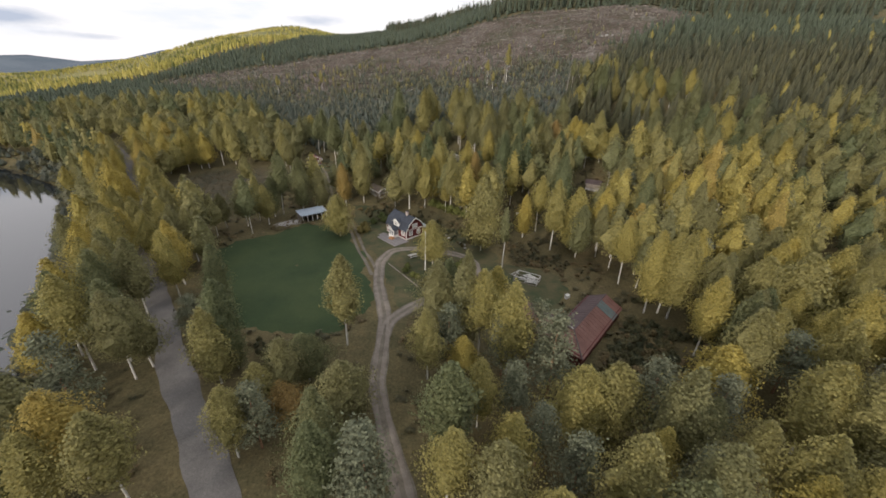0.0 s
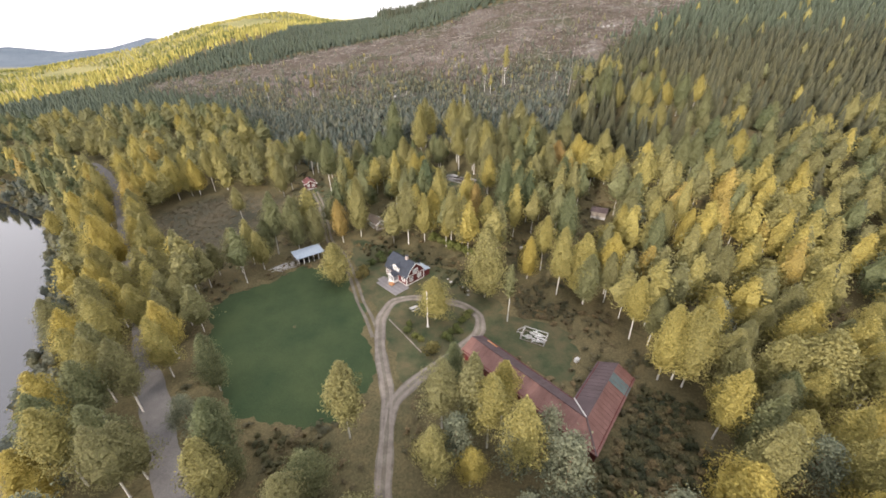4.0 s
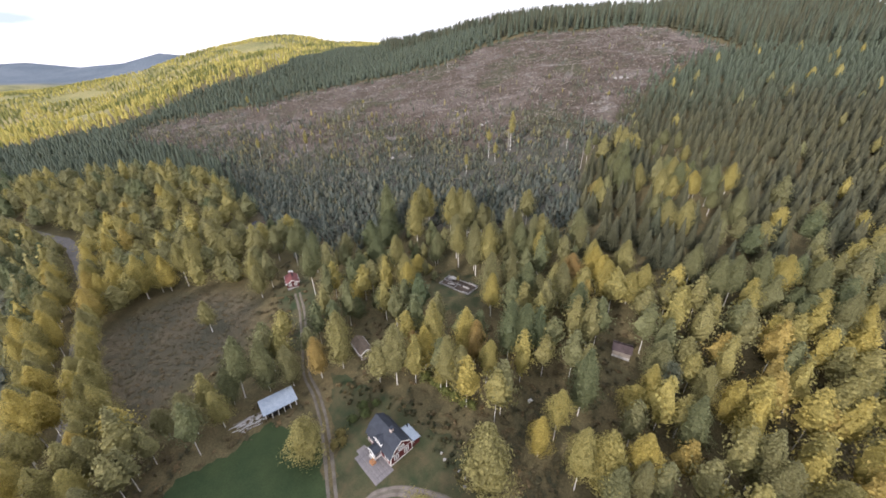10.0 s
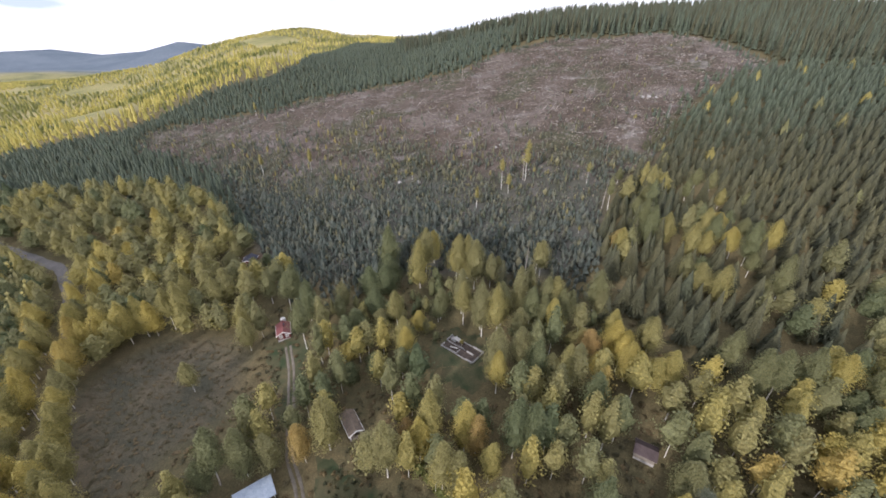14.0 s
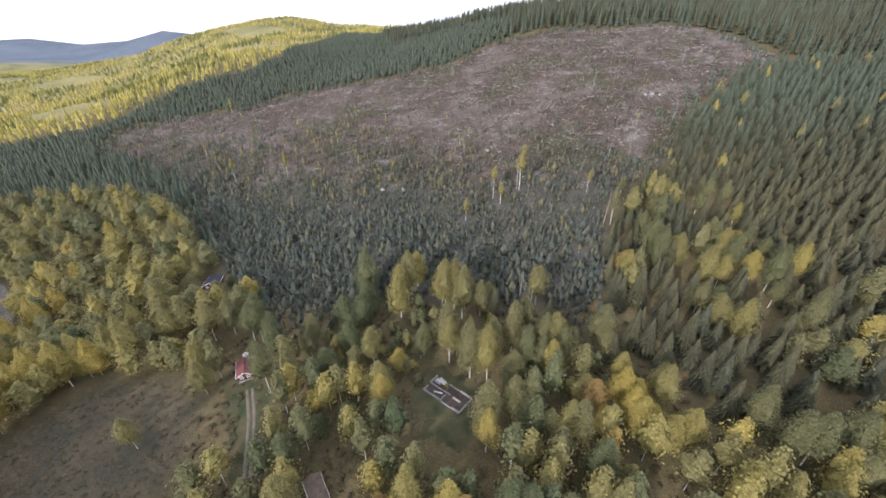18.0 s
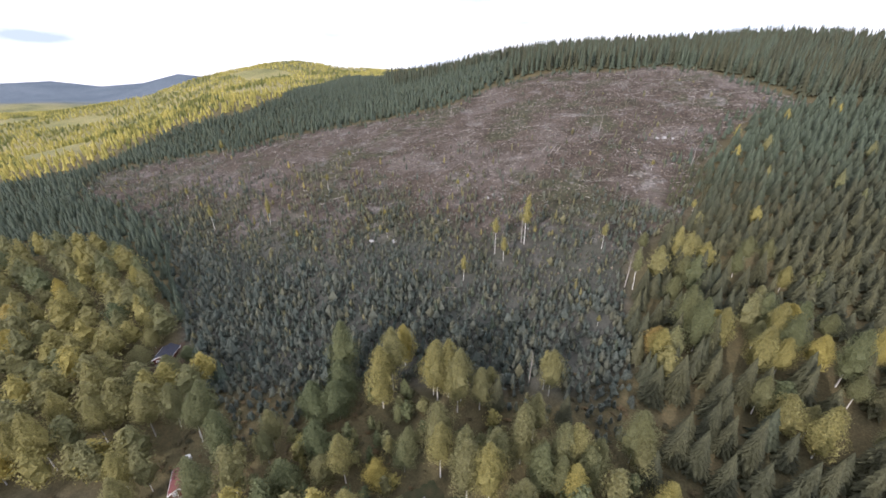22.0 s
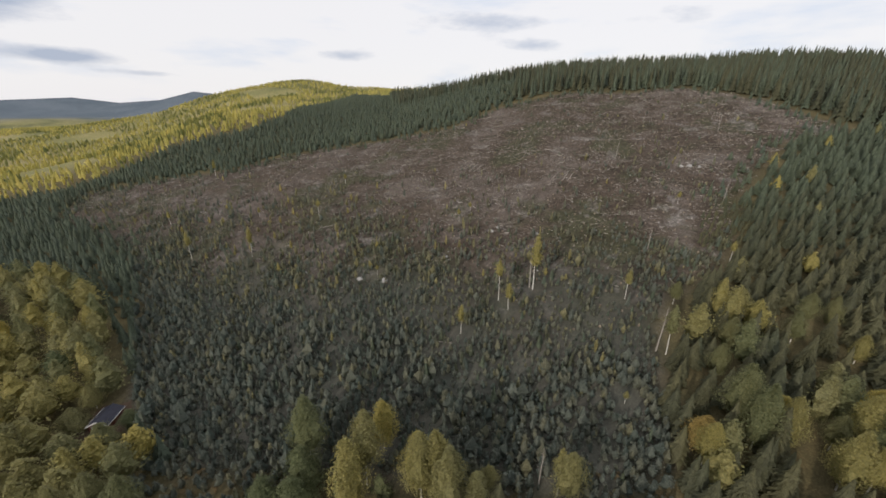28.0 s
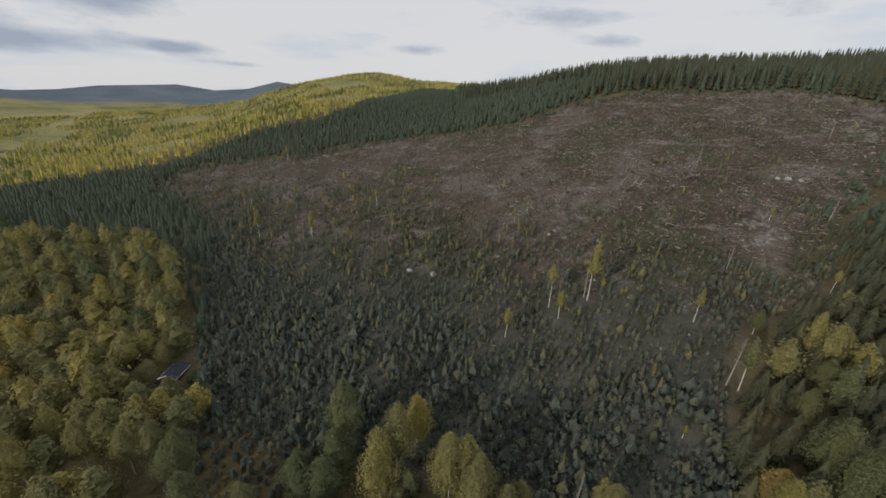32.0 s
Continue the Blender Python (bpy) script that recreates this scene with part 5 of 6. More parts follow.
mixed_wood("spruce_saplings", SAPLING, x[~leafy], y[~leafy], tall[~leafy] * 0.95, tall[~leafy] * r1.uniform(0.24, 0.36, (~leafy).sum()), r1.uniform(0.0, 0.8, (~leafy).sum()), needle_spruce_far, "young spruce saplings on logged ground", "thicket")
x, y = scatter(FOOT, 2.3, 23, ())
n = len(x)
near = swell(x, y, 14)
tall = r1.uniform(2.0, 4.0, n) * (0.75 + 0.5 * near)
mixed_wood("thicket", SCRUB, x, y, tall, tall * r1.uniform(0.28, 0.44, n), np.clip(r1.normal(0.3, 0.16, n), 0, 1), leaf_scrub, "grey green willows and aspens crowding the foot of the slope", "thicket")
x, y = scatter(LOGGED, 5.2, 25, BARE)
c = y + 0.25 * x + 9 * np.sin(x * 0.09) + 9 * np.sin(y * 0.1)
keep = r1.uniform(size=len(x)) < 0.6 * (1 - smooth(190, 270, c)) * smooth(90, 120, c) * (0.15 + swell(x, y, 30)) + 0.03
x, y = x[keep], y[keep]
n = len(x)
TALL_PLUME = [scaled_crown(180 + k, 26, 0.5, 0.05, 5, 6, 0.75) for k in range(3)]
mixed_wood("young_birches", TALL_PLUME, x, y, r1.uniform(2.6, 5.6, n), r1.uniform(0.6, 1.1, n), np.clip(r1.beta(2.6, 2.0, n), 0, 1), leaf_scrub, "young yellow green birches scattered over the slope", "thicket")
# bushes and young birches of the left half, between heaps of slash
SHRUBS = [(-138, 180), (-160, 232), (-118, 262), (-74, 262), (-30, 218), (8, 176), (-22, 156), (-84, 158)]
x, y = scatter(SHRUBS, 5.0, 29, BARE)
keep = r1.uniform(size=len(x)) < 0.15 + 0.75 * swell(x, y, 20) ** 1.5
x, y = x[keep], y[keep]
n = len(x)
mixed_wood("young_birches", TALL_PLUME, x, y, r1.uniform(2.0, 6.0, n), r1.uniform(0.8, 1.7, n), np.clip(r1.normal(0.6, 0.22, n), 0, 1), leaf_scrub, "olive and yellow bushes scattered between heaps of slash", "thicket")
# a row of young spruces across the slope beside the plantation
ROWS = [(92, 160), (104, 158), (128, 186), (118, 190), (100, 176)]
x, y = scatter(ROWS, 2.2, 24, ())
n = len(x)
mixed_wood("spruce_saplings", SAPLING, x, y, r1.uniform(1.6, 3.6, n), r1.uniform(0.6, 1.0, n), r1.uniform(0.5, 1, n), needle_spruce_far, "row of young green spruces on the slope", "thicket")
# ---- buildings ----
def part(name, bm, mat, parent, label=""):
    """Links a bmesh as one mesh under a thing or a part."""
    bmesh.ops.recalc_face_normals(bm, faces=bm.faces)
    me = bpy.data.meshes.new(name)
    bm.to_mesh(me)
    bm.free()
    me.materials.append(mat)
    ob = new(name, me)
    ob.parent = parent
    return tagged(ob, label) if label else ob


def hull(bm, corners):
    """Adds a closed solid given by its eight corners, the lower four first."""
    v = [bm.verts.new(c) for c in corners]
    for f in ((3, 2, 1, 0), (4, 5, 6, 7), (0, 1, 5, 4), (1, 2, 6, 5), (2, 3, 7, 6), (3, 0, 4, 7)):
        bm.faces.new([v[k] for k in f])


def box(x0, x1, y0, y1, z0, z1, bm=None, bevel=0.0):
    bm = bm or bmesh.new()
    hull(bm, [(x0, y0, z0), (x1, y0, z0), (x1, y1, z0), (x0, y1, z0), (x0, y0, z1), (x1, y0, z1), (x1, y1, z1), (x0, y1, z1)])
    if bevel:
        bmesh.ops.bevel(bm, geom=bm.edges[:], offset=bevel, segments=1, affect="EDGES")
    return bm


def slab(a, b, c, d, thick, bm=None):
    """A flat board between four corners, thick metres deep below them."""
    bm = bm or bmesh.new()
    a, b, c, d = (Vector(p) for p in (a, b, c, d))
    n = (b - a).cross(d - a).normalized()
    n = n if n.z >= 0 else -n
    low = [p - n * thick for p in (a, b, c, d)]
    hull(bm, low + [a, b, c, d])
    return bm


def bar(p, q, w, bm=None):
    """A square bar from p to q."""
    bm = bm or bmesh.new()
    p, q = Vector(p), Vector(q)
    d = (q - p).normalized()
    s = d.cross(Vector((0, 0, 1)) if abs(d.z) < 0.9 else Vector((1, 0, 0))).normalized() * w / 2
    u = d.cross(s).normalized() * w / 2
    hull(bm, [p - s - u, p + s - u, p + s + u, p - s + u, q - s - u, q + s - u, q + s + u, q - s + u])
    return bm


def prism(profile, x0, x1):
    """A solid with the profile (y, z), drawn from x0 to x1."""
    bm = bmesh.new()
    a, b = [bm.verts.new((x0, y, z)) for y, z in profile], [bm.verts.new((x1, y, z)) for y, z in profile]
    n = len(profile)
    bm.faces.new(a[::-1])
    bm.faces.new(b)
    for k in range(n):
        bm.faces.new((a[k], a[(k + 1) % n], b[(k + 1) % n], b[k]))
    return bm


def thing(name, x, y, rot, label, category, z=None, group=""):
    ob = tagged(new(name), label, category, group)
    ob.matrix_world = pose(x, y, float(land(x, y)) if z is None else z, 0, 0, rot)
    return ob


def window(parent, side, at, z, w, h, wall, panes=2, frame_mat=None):
    """A white framed window on the wall side x+, x-, y+ or y-, whose face lies at wall."""
    frame_mat = frame_mat or white_paint
    axis, sign = side[0], 1 if side[1] == "+" else -1

    def put(a0, a1, z0, z1, d0, d1, bm):
        lo, hi = sorted((wall + sign * d0, wall + sign * d1))
        return box(lo, hi, a0, a1, z0, z1, bm) if axis == "x" else box(a0, a1, lo, hi, z0, z1, bm)

    root = part("window", put(at - w / 2, at + w / 2, z, z + h, 0.0, 0.03, bmesh.new()), glass, parent, "dark glass window in a white frame")
    bm = bmesh.new()
    t = 0.15
    put(at - w / 2 - t, at - w / 2, z - t, z + h + t, 0, 0.08, bm)
    put(at + w / 2, at + w / 2 + t, z - t, z + h + t, 0, 0.08, bm)
    put(at - w / 2, at + w / 2, z - t, z, 0, 0.08, bm)
    put(at - w / 2, at + w / 2, z + h, z + h + t, 0, 0.08, bm)
    part("window_frame", bm, frame_mat, root)
    bm = bmesh.new()
    for k in range(1, panes):
        c = at - w / 2 + w * k / panes
        put(c - 0.05, c + 0.05, z, z + h, 0.02, 0.07, bm)
    put(at - w / 2, at + w / 2, z + h * 0.58, z + h * 0.58 + 0.05, 0.02, 0.065, bm)
    part("glazing_bar", bm, frame_mat, root)
    return root


def cottage():
    """Red cottage with a broken roof, glazed porch, dormer, chimney and low annex."""
    c = thing("cottage", -12.7, 6.25, -45, "red wooden cottage with dark grey roof and white trim", "house", 0.15)
    L, W, eave, knee, ridge = 4.75, 3.2, 3.1, 5.0, 6.5
    kn = 2.1
    part("foundation", box(-L - 0.05, L + 0.05, -W - 0.05, W + 0.05, -0.3, 0.45), concrete, c, "pale rendered foundation")
    part("wall", box(-L, L, -W, -W + 0.2, 0.45, eave), red_paint, c, "red boarded wall")
    part("wall", box(-L, L, W - 0.2, W, 0.45, eave), red_paint, c)
    prof = [(-W + 0.2, 0.45), (W - 0.2, 0.45), (W - 0.2, eave), (kn - 0.06, knee - 0.1), (0, ridge - 0.12), (-kn + 0.06, knee - 0.1), (-W + 0.2, eave)]
    part("gable_wall", prism(prof, L - 0.2, L - 0.002), red_paint, c)
    part("gable_wall", prism(prof, -L + 0.002, -L + 0.2), red_paint, c)
    o = 0.4
    for s in (-1, 1):
        part("roof_slope", slab((-L - o, s * (W + 0.25), eave - 0.28), (L + o, s * (W + 0.25), eave - 0.28), (L + o, s * kn, knee), (-L - o, s * kn, knee), 0.12), roof_slate, c)
        part("roof_slope", slab((-L - o, s * kn, knee), (L + o, s * kn, knee), (L + o, 0, ridge), (-L - o, 0, ridge), 0.12), roof_slate, c)
        part("gutter", bar((-L - o, s * (W + 0.33), eave - 0.36), (L + o, s * (W + 0.33), eave - 0.36), 0.09), roof_slate, c, "dark rain gutter")
    part("ridge_cap", bar((-L - o, 0, ridge + 0.03), (L + o, 0, ridge + 0.03), 0.14), roof_slate, c)
    for e in (-1, 1):
        bm = bmesh.new()
        x = e * (L + o + 0.03)
        pts = [(-W - 0.27, eave - 0.34), (-kn, knee - 0.05), (0, ridge - 0.05), (kn, knee - 0.05), (W + 0.27, eave - 0.34)]
        for (ya, za), (yb, zb) in zip(pts[:-1], pts[1:]):
            hull(bm, [(x - 0.03, ya, za - 0.13), (x + 0.03, ya, za - 0.13), (x + 0.03, yb, zb - 0.13), (x - 0.03, yb, zb - 0.13), (x - 0.03, ya, za + 0.12), (x + 0.03, ya, za + 0.12), (x + 0.03, yb, zb + 0.12), (x - 0.03, yb, zb + 0.12)])
        part("bargeboard", bm, white_paint if e > 0 else roof_slate, c, "white bargeboard" if e > 0 else "dark bargeboard")
        for s in (-1, 1):
            part("corner_board", box(*sorted((e * (L - 0.16), e * (L + 0.04))), *sorted((s * (W - 0.16), s * (W + 0.04))), 0.45, eave - 0.1), white_paint, c, "white corner board")
    part("belt_board", box(L - 0.01, L + 0.05, -W + 0.2, W - 0.2, 2.95, 3.12), white_paint, c, "white board across the gable")
    part("base_board", box(L - 0.01, L + 0.06, -W, W, 0.42, 0.58), white_paint, c)
    window(c, "x+", -1.55, 1.35, 1.0, 1.1, L)
    window(c, "x+", 1.45, 1.35, 1.0, 1.1, L)
    window(c, "x+", 0, 3.55, 1.55, 0.95, L, 3)
    window(c, "x-", -1.5, 1.3, 1.1, 1.25, -L)
    window(c, "x-", 1.5, 1.3, 1.1, 1.25, -L)
    window(c, "y-", 3.2, 1.3, 1.2, 1.25, -W)
    window(c, "y-", -3.3, 1.3, 1.2, 1.25, -W)
    window(c, "y+", -2.6, 1.3, 1.2, 1.25, W)
    # chimney on the ridge
    ch = part("chimney", box(1.0, 1.75, -0.38, 0.38, ridge - 0.5, ridge + 1.0, None, 0.02), brick, c, "pale brick chimney")
    part("chimney_cap", box(0.94, 1.81, -0.44, 0.44, ridge + 1.0, ridge + 1.12), roof_slate, ch)
    # glazed porch
    porch = part("porch", box(-1.2, 1.0, -W - 1.9, -W, 0.15, 0.95), white_paint, c, "white glazed porch")
    part("porch_floor", box(-1.2, 1.0, -W - 2.3, -W - 1.9, 0.0, 0.3), concrete, porch)
    for px in (-1.2, -0.1, 1.0):
        part("porch_post", box(px - 0.08, px + 0.08, -W - 1.9, -W - 1.74, 0.95, 2.55), white_paint, porch)
    for px in (-1.12, 0.92):
        part("porch_post", box(px - 0.08, px + 0.08, -W - 0.2, -W - 0.04, 0.95, 2.55), white_paint, porch)
    part("porch_glass", box(-1.1, 0.9, -W - 1.84, -W - 1.8, 0.95, 2.45), glass, porch)
    part("porch_glass", box(0.9, 0.94, -W - 1.74, -W - 0.2, 0.95, 2.45), glass, porch)
    part("porch_beam", box(-1.28, 1.08, -W - 1.95, -W, 2.45, 2.62), white_paint, porch)
    for s in (-1, 1):
        xe = -0.1 + s * 1.4
        part("porch_roof", slab((xe, -W - 2.1, 2.6), (xe, -W + 0.9, 2.6), (-0.1, -W + 0.9, 3.35), (-0.1, -W - 2.1, 3.35), 0.08), roof_slate, porch)
        part("porch_bargeboard", bar((xe, -W - 2.13, 2.56), (-0.1, -W - 2.13, 3.32), 0.14), white_paint, porch)
    # dormer above it
    dm = part("dormer", box(-1.35, 1.15, -W + 0.05, -kn + 1.0, 3.3, 4.75), white_paint, c, "white wall dormer")
    window(c, "y-", -0.1, 3.65, 1.3, 0.95, -W + 0.05)
    for s in (-1, 1):
        xe = -0.1 + s * 1.5
        part("dormer_roof", slab((xe, -W - 0.2, 4.6), (xe, 0.1, 4.6), (-0.1, 0.1, 5.5), (-0.1, -W - 0.2, 5.5), 0.08), roof_slate, dm)
        part("dormer_bargeboard", bar((xe, -W - 0.23, 4.56), (-0.1, -W - 0.23, 5.46), 0.13), white_paint, dm)
    part("dormer_gable", prism([(-1.35, 4.75), (1.15, 4.75), (-0.1, 5.42)], 0, 0.1), white_paint, dm).matrix_local = Matrix.Translation((0, -W + 0.06, 0)) @ Matrix.Rotation(radians(90), 4, "Z") @ Matrix.Scale(-1, 4, (0, 1, 0))
    # annex behind
    ax = part("annex", box(0.2, 4.6, W, W + 2.4, -0.2, 2.3), red_paint, c, "low red annex")
    part("annex_roof", slab((-0.1, W, 2.75), (4.85, W, 2.75), (4.85, W + 2.7, 2.4), (-0.1, W + 2.7, 2.4), 0.1), roof_light, ax, "pale sheet metal roof")
    part("flue", bar((0.6, W + 1.9, 2.4), (0.6, W + 1.9, 3.7), 0.28), roof_slate, ax, "black flue pipe")
    return c


cottage()
patio = thing("patio", -16.0, 2.0, -45, "grey paved terrace before the cottage porch", "terrace", 0.12)
patio["kind"] = "structure"
r2 = np.random.default_rng(4)
slab_meshes = []
for k in range(4):
    bm = box(-0.62, 0.62, -0.62, 0.62, 0.0, 0.17 + 0.008 * k, None, 0.02)
    me = bpy.data.meshes.new("paving_slab")
    bm.to_mesh(me)
    bm.free()
    me.materials.append(paving)
    slab_meshes.append(me)
for i in range(-1, 7):
    for j in range(4):
        if i == -1 and j == 3:
            continue
        p = new("paving_slab", slab_meshes[int(r2.integers(4))])
        p.parent = patio
        p.location = (-3.1 + 1.28 * i, 1.5 - 1.28 * j, 0.02)


def carport():
    """Long open shed with a pale mono-pitch roof on white posts."""
    s = thing("open_shed", -44.9, 16.8, 39.5, "open wooden shed with pale metal roof and white posts", "shed")
    part("back_wall", box(-4.1, 4.1, 2.4, 2.55, -0.2, 2.3), old_wood, s)
    for e in (-4.05, 3.95):
        part("side_wall", box(e, e + 0.1, -1.2, 2.4, -0.2, 2.2), old_wood, s)
    part("roof", slab((-4.5, -2.9, 2.35), (4.5, -2.9, 2.35), (4.5, 2.8, 2.75), (-4.5, 2.8, 2.75), 0.1), roof_light, s)
    for k in range(14):
        part("roof_rib", bar((-4.3 + 0.66 * k, -2.88, 2.38), (-4.3 + 0.66 * k, 2.78, 2.78), 0.05), roof_light, s)
    for k in range(6):
        part("post", box(-4.05 + 1.58 * k, -3.87 + 1.58 * k, -2.55, -2.37, -0.2, 2.3), white_paint, s, "white post")
    part("beam", box(-4.3, 4.3, -2.55, -2.37, 2.12, 2.3), white_paint, s)
    # floor coloured as the shade under the shed roof
    part("shed_floor", box(-4.0, 3.9, -2.2, 2.4, -0.2, 0.05), indoor_shade, s)
    return s


carport()
stack = thing("timber_stack", -50.6, 11.6, 39.5, "heap of pale sawn boards lying beside the shed", "timber stack")
r3 = np.random.default_rng(9)
for k in range(64):
    a, b, l = r3.uniform(-3.2, 3.0), r3.uniform(-2.2, 2.2), r3.uniform(1.6, 3.6)
    z = 0.06 + 0.06 * (k // 14)
    h = r3.uniform(-0.25, 0.25)
    part("board", bar((a - l / 2, b - h, z), (a + l / 2, b + h, z + 0.02), 0.13), concrete if k % 3 else old_wood, stack)


def barn():
    """Two long low wings that meet at an angle, under rusty tin roofs."""
    b = thing("barn", 23.1, -44.5, 0, "long red L shaped barn under rusty tin roofs", "barn", 0)

    def wing(ax, ay, bx, by, half, eave, ridge, mats, name, inner):
        d = Vector((bx - ax, by - ay, 0))
        L = d.length
        m = pose(ax - 23.1, ay + 44.5, 0, 0, 0, math.degrees(math.atan2(d.y, d.x)))
        root = tagged(new(name), "wing of the barn")
        root.parent = b
        root.matrix_local = m
        for s in (-1, 1):
            start = 1.156 * half * s * inner
            part("wall", box(start * 0.9, L - 0.2, *sorted((s * (half - 0.45), s * (half - 0.3))), -0.2, eave + 0.25), red_paint, root)
            part("roof_slope", slab((start, s * half, eave), (L, s * half, eave), (L, 0, ridge), (0, 0, ridge), 0.1), mats[s > 0], root)
            n = int(L / 1.05)
            bm = bmesh.new()
            for k in range(n + 1):
                q = min(k * 1.05 + 0.02, L - 0.03)
                if q < start:
                    continue
                bar((q, s * half, eave + 0.015), (q, s * 0.05, ridge + 0.005), 0.05, bm)
            part("roof_seams", bm, mats[s > 0], root)
        for x in (L - 0.35,):
            part("gable_wall", prism([(-half + 0.4, -0.2), (half - 0.4, -0.2), (half - 0.4, eave + 0.1), (0, ridge - 0.12), (-half + 0.4, eave + 0.1)], x, x + 0.15), red_paint, root)
        part("ridge_cap", bar((0, 0, ridge + 0.02), (L, 0, ridge + 0.02), 0.18), roof_shade_red, root)
        return root, L

    # outer slopes get the lit red, inner slopes the copy with painted shade
    w1, L1 = wing(23.1, -44.5, 5.2, -24.2, 3.6, 2.0, 3.9, (roof_shade_red, roof_red), "barn_wing", -1)
    w2, L2 = wing(23.1, -44.5, 33.6, -32.1, 3.7, 2.0, 3.92, (roof_red, roof_shade_red), "barn_wing", 1)
    part("roof_patch", slab((L2 - 5.6, -3.66, 2.06), (L2 - 2.9, -3.66, 2.06), (L2 - 2.9, -0.1, 3.90), (L2 - 5.6, -0.1, 3.90), 0.04), roof_patch, w2, "grey green replaced roof sheets")
    for k in range(5):
        # panels on the closed wall, their black painted as inner shade
        part("barn_door", box(3 + 4.6 * k, 4.6 + 4.6 * k, 3.3, 3.36, 0, 1.8), indoor_shade, w1, "doorway drawn as a panel of painted shade")
    part("barn_window", box(8, 8.9, 3.3, 3.38, 0.9, 1.6), white_paint, w1)
    part("valley_flashing", bar((0.1, -0.1, 3.95), (4.16, -3.6, 2.06), 0.2), concrete, w1, "pale zinc valley flashing")
    part("hip_cap", bar((0, 0, 3.98), (-4.16, 3.6, 2.06), 0.2), roof_shade_red, w1, "dull red tin hip cap")
    part("loose_ladder", bar((L1 - 5, -2.6, 2.55), (L1 - 2.2, -2.6, 2.55), 0.3), orange_wood, w1)
    return b


barn()


def small_house(name, x, y, rot, L, W, eave, ridge, wall, roof, label, z=None, trim=None, panes=True, porch=False):
    """A small pitched-roof house; its front gable looks along local +x."""
    c = thing(name, x, y, rot, label, "cabin", z)
    part("foundation", box(-L, L, -W, W, -0.9, 0.2), stone, c)
    part("wall", box(-L, L, -W, -W + 0.15, 0.2, eave), wall, c)
    part("wall", box(-L, L, W - 0.15, W, 0.2, eave), wall, c)
    prof = [(-W + 0.15, 0.2), (W - 0.15, 0.2), (W - 0.15, eave), (0, ridge - 0.1), (-W + 0.15, eave)]
    part("gable_wall", prism(prof, L - 0.15, L - 0.002), wall, c)
    part("gable_wall", prism(prof, -L + 0.002, -L + 0.15), wall, c)
    o, ov = 0.35 + (1.2 if porch else 0), 0.3
    drop = (ridge - eave) / W * ov
    for s in (-1, 1):
        part("roof_slope", slab((-L - 0.35, s * (W + ov), eave - drop), (L + o, s * (W + ov), eave - drop), (L + o, 0, ridge), (-L - 0.35, 0, ridge), 0.1), roof, c)
        if trim:
            part("bargeboard", bar((L + o + 0.03, s * (W + ov), eave - drop - 0.05), (L + o + 0.03, 0, ridge - 0.05), 0.2), trim, c, "white bargeboard")
        part("eaves_board", bar((-L - 0.35, s * (W + ov + 0.03), eave - drop - 0.06), (L + o, s * (W + ov + 0.03), eave - drop - 0.06), 0.12), trim or wall, c)
    part("ridge_cap", bar((-L - 0.35, 0, ridge + 0.02), (L + o, 0, ridge + 0.02), 0.14), roof, c)
    if porch:
        for s in (-1, 1):
            part("porch_post", box(L + 1.1, L + 1.25, *sorted((s * (W - 0.1), s * (W - 0.25))), -0.6, eave), trim or wall, c)
        part("porch_floor", box(L, L + 1.3, -W, W, -0.8, 0.1), old_wood, c)
    if panes:
        for q in (-W * 0.45, W * 0.45):
            window(c, "x+", q, 0.95, 0.8, 0.9, L, 2)
        window(c, "y-", 0, 0.95, 0.9, 0.9, -W, 2)
    else:
        part("doorway", box(L - 0.01, L + 0.03, -W * 0.6, W * 0.6, 0.2, eave - 0.1), indoor_shade, c, "open front drawn as a panel of painted shade")
    return c


# guest cabin behind the cottage, cabin in the glade, house by the thicket, hut in the wood
small_house("guest_cabin", -26.3, 36.4, -53, 3.2, 1.9, 2.1, 3.2, old_wood, roof_brown, "weathered guest cabin with mossy roof and white gable", None, white_paint, True, True)
glade_cabin = small_house("red_cabin", -60.6, 69.2, -62, 3.3, 2.2, 2.2, 3.4, red_paint, roof_wine, "small red cabin with wine red roof and white trim", None, white_paint)
part("stove_flue", bar((-0.8, 0.5, 3.0), (-0.8, 0.5, 4.1), 0.4), roof_slate, glade_cabin)
small_house("thicket_cabin", -93.6, 108.6, -77, 3.4, 2.6, 2.3, 3.6, red_paint, roof_navy, "red house with dark blue roof beside the thicket", None, white_paint)
small_house("wood_hut", 51.2, 28.8, -28, 2.3, 2.0, 1.9, 2.8, old_wood, roof_hut, "brown wooden hut with open front in the wood", None, None, False)

# white garden tank behind the glade cabin
tank = thing("water_tank", -63.4, 75.0, 0, "round white plastic tank behind the red cabin", "tank")
bm = bmesh.new()
bmesh.ops.create_cone(bm, cap_ends=True, segments=20, radius1=0.95, radius2=0.95, depth=1.3, matrix=Matrix.Translation((0, 0, 0.6)))
bmesh.ops.bevel(bm, geom=[e for e in bm.edges if abs(e.verts[0].co.z - e.verts[1].co.z) < 0.01], offset=0.16, segments=3, affect="EDGES")
part("tank_body", bm, white_paint, tank)
bm = bmesh.new()
bmesh.ops.create_cone(bm, cap_ends=True, segments=16, radius1=0.34, radius2=0.3, depth=0.16, matrix=Matrix.Translation((0, 0, 1.32)))
part("tank_lid", bm, concrete, tank)


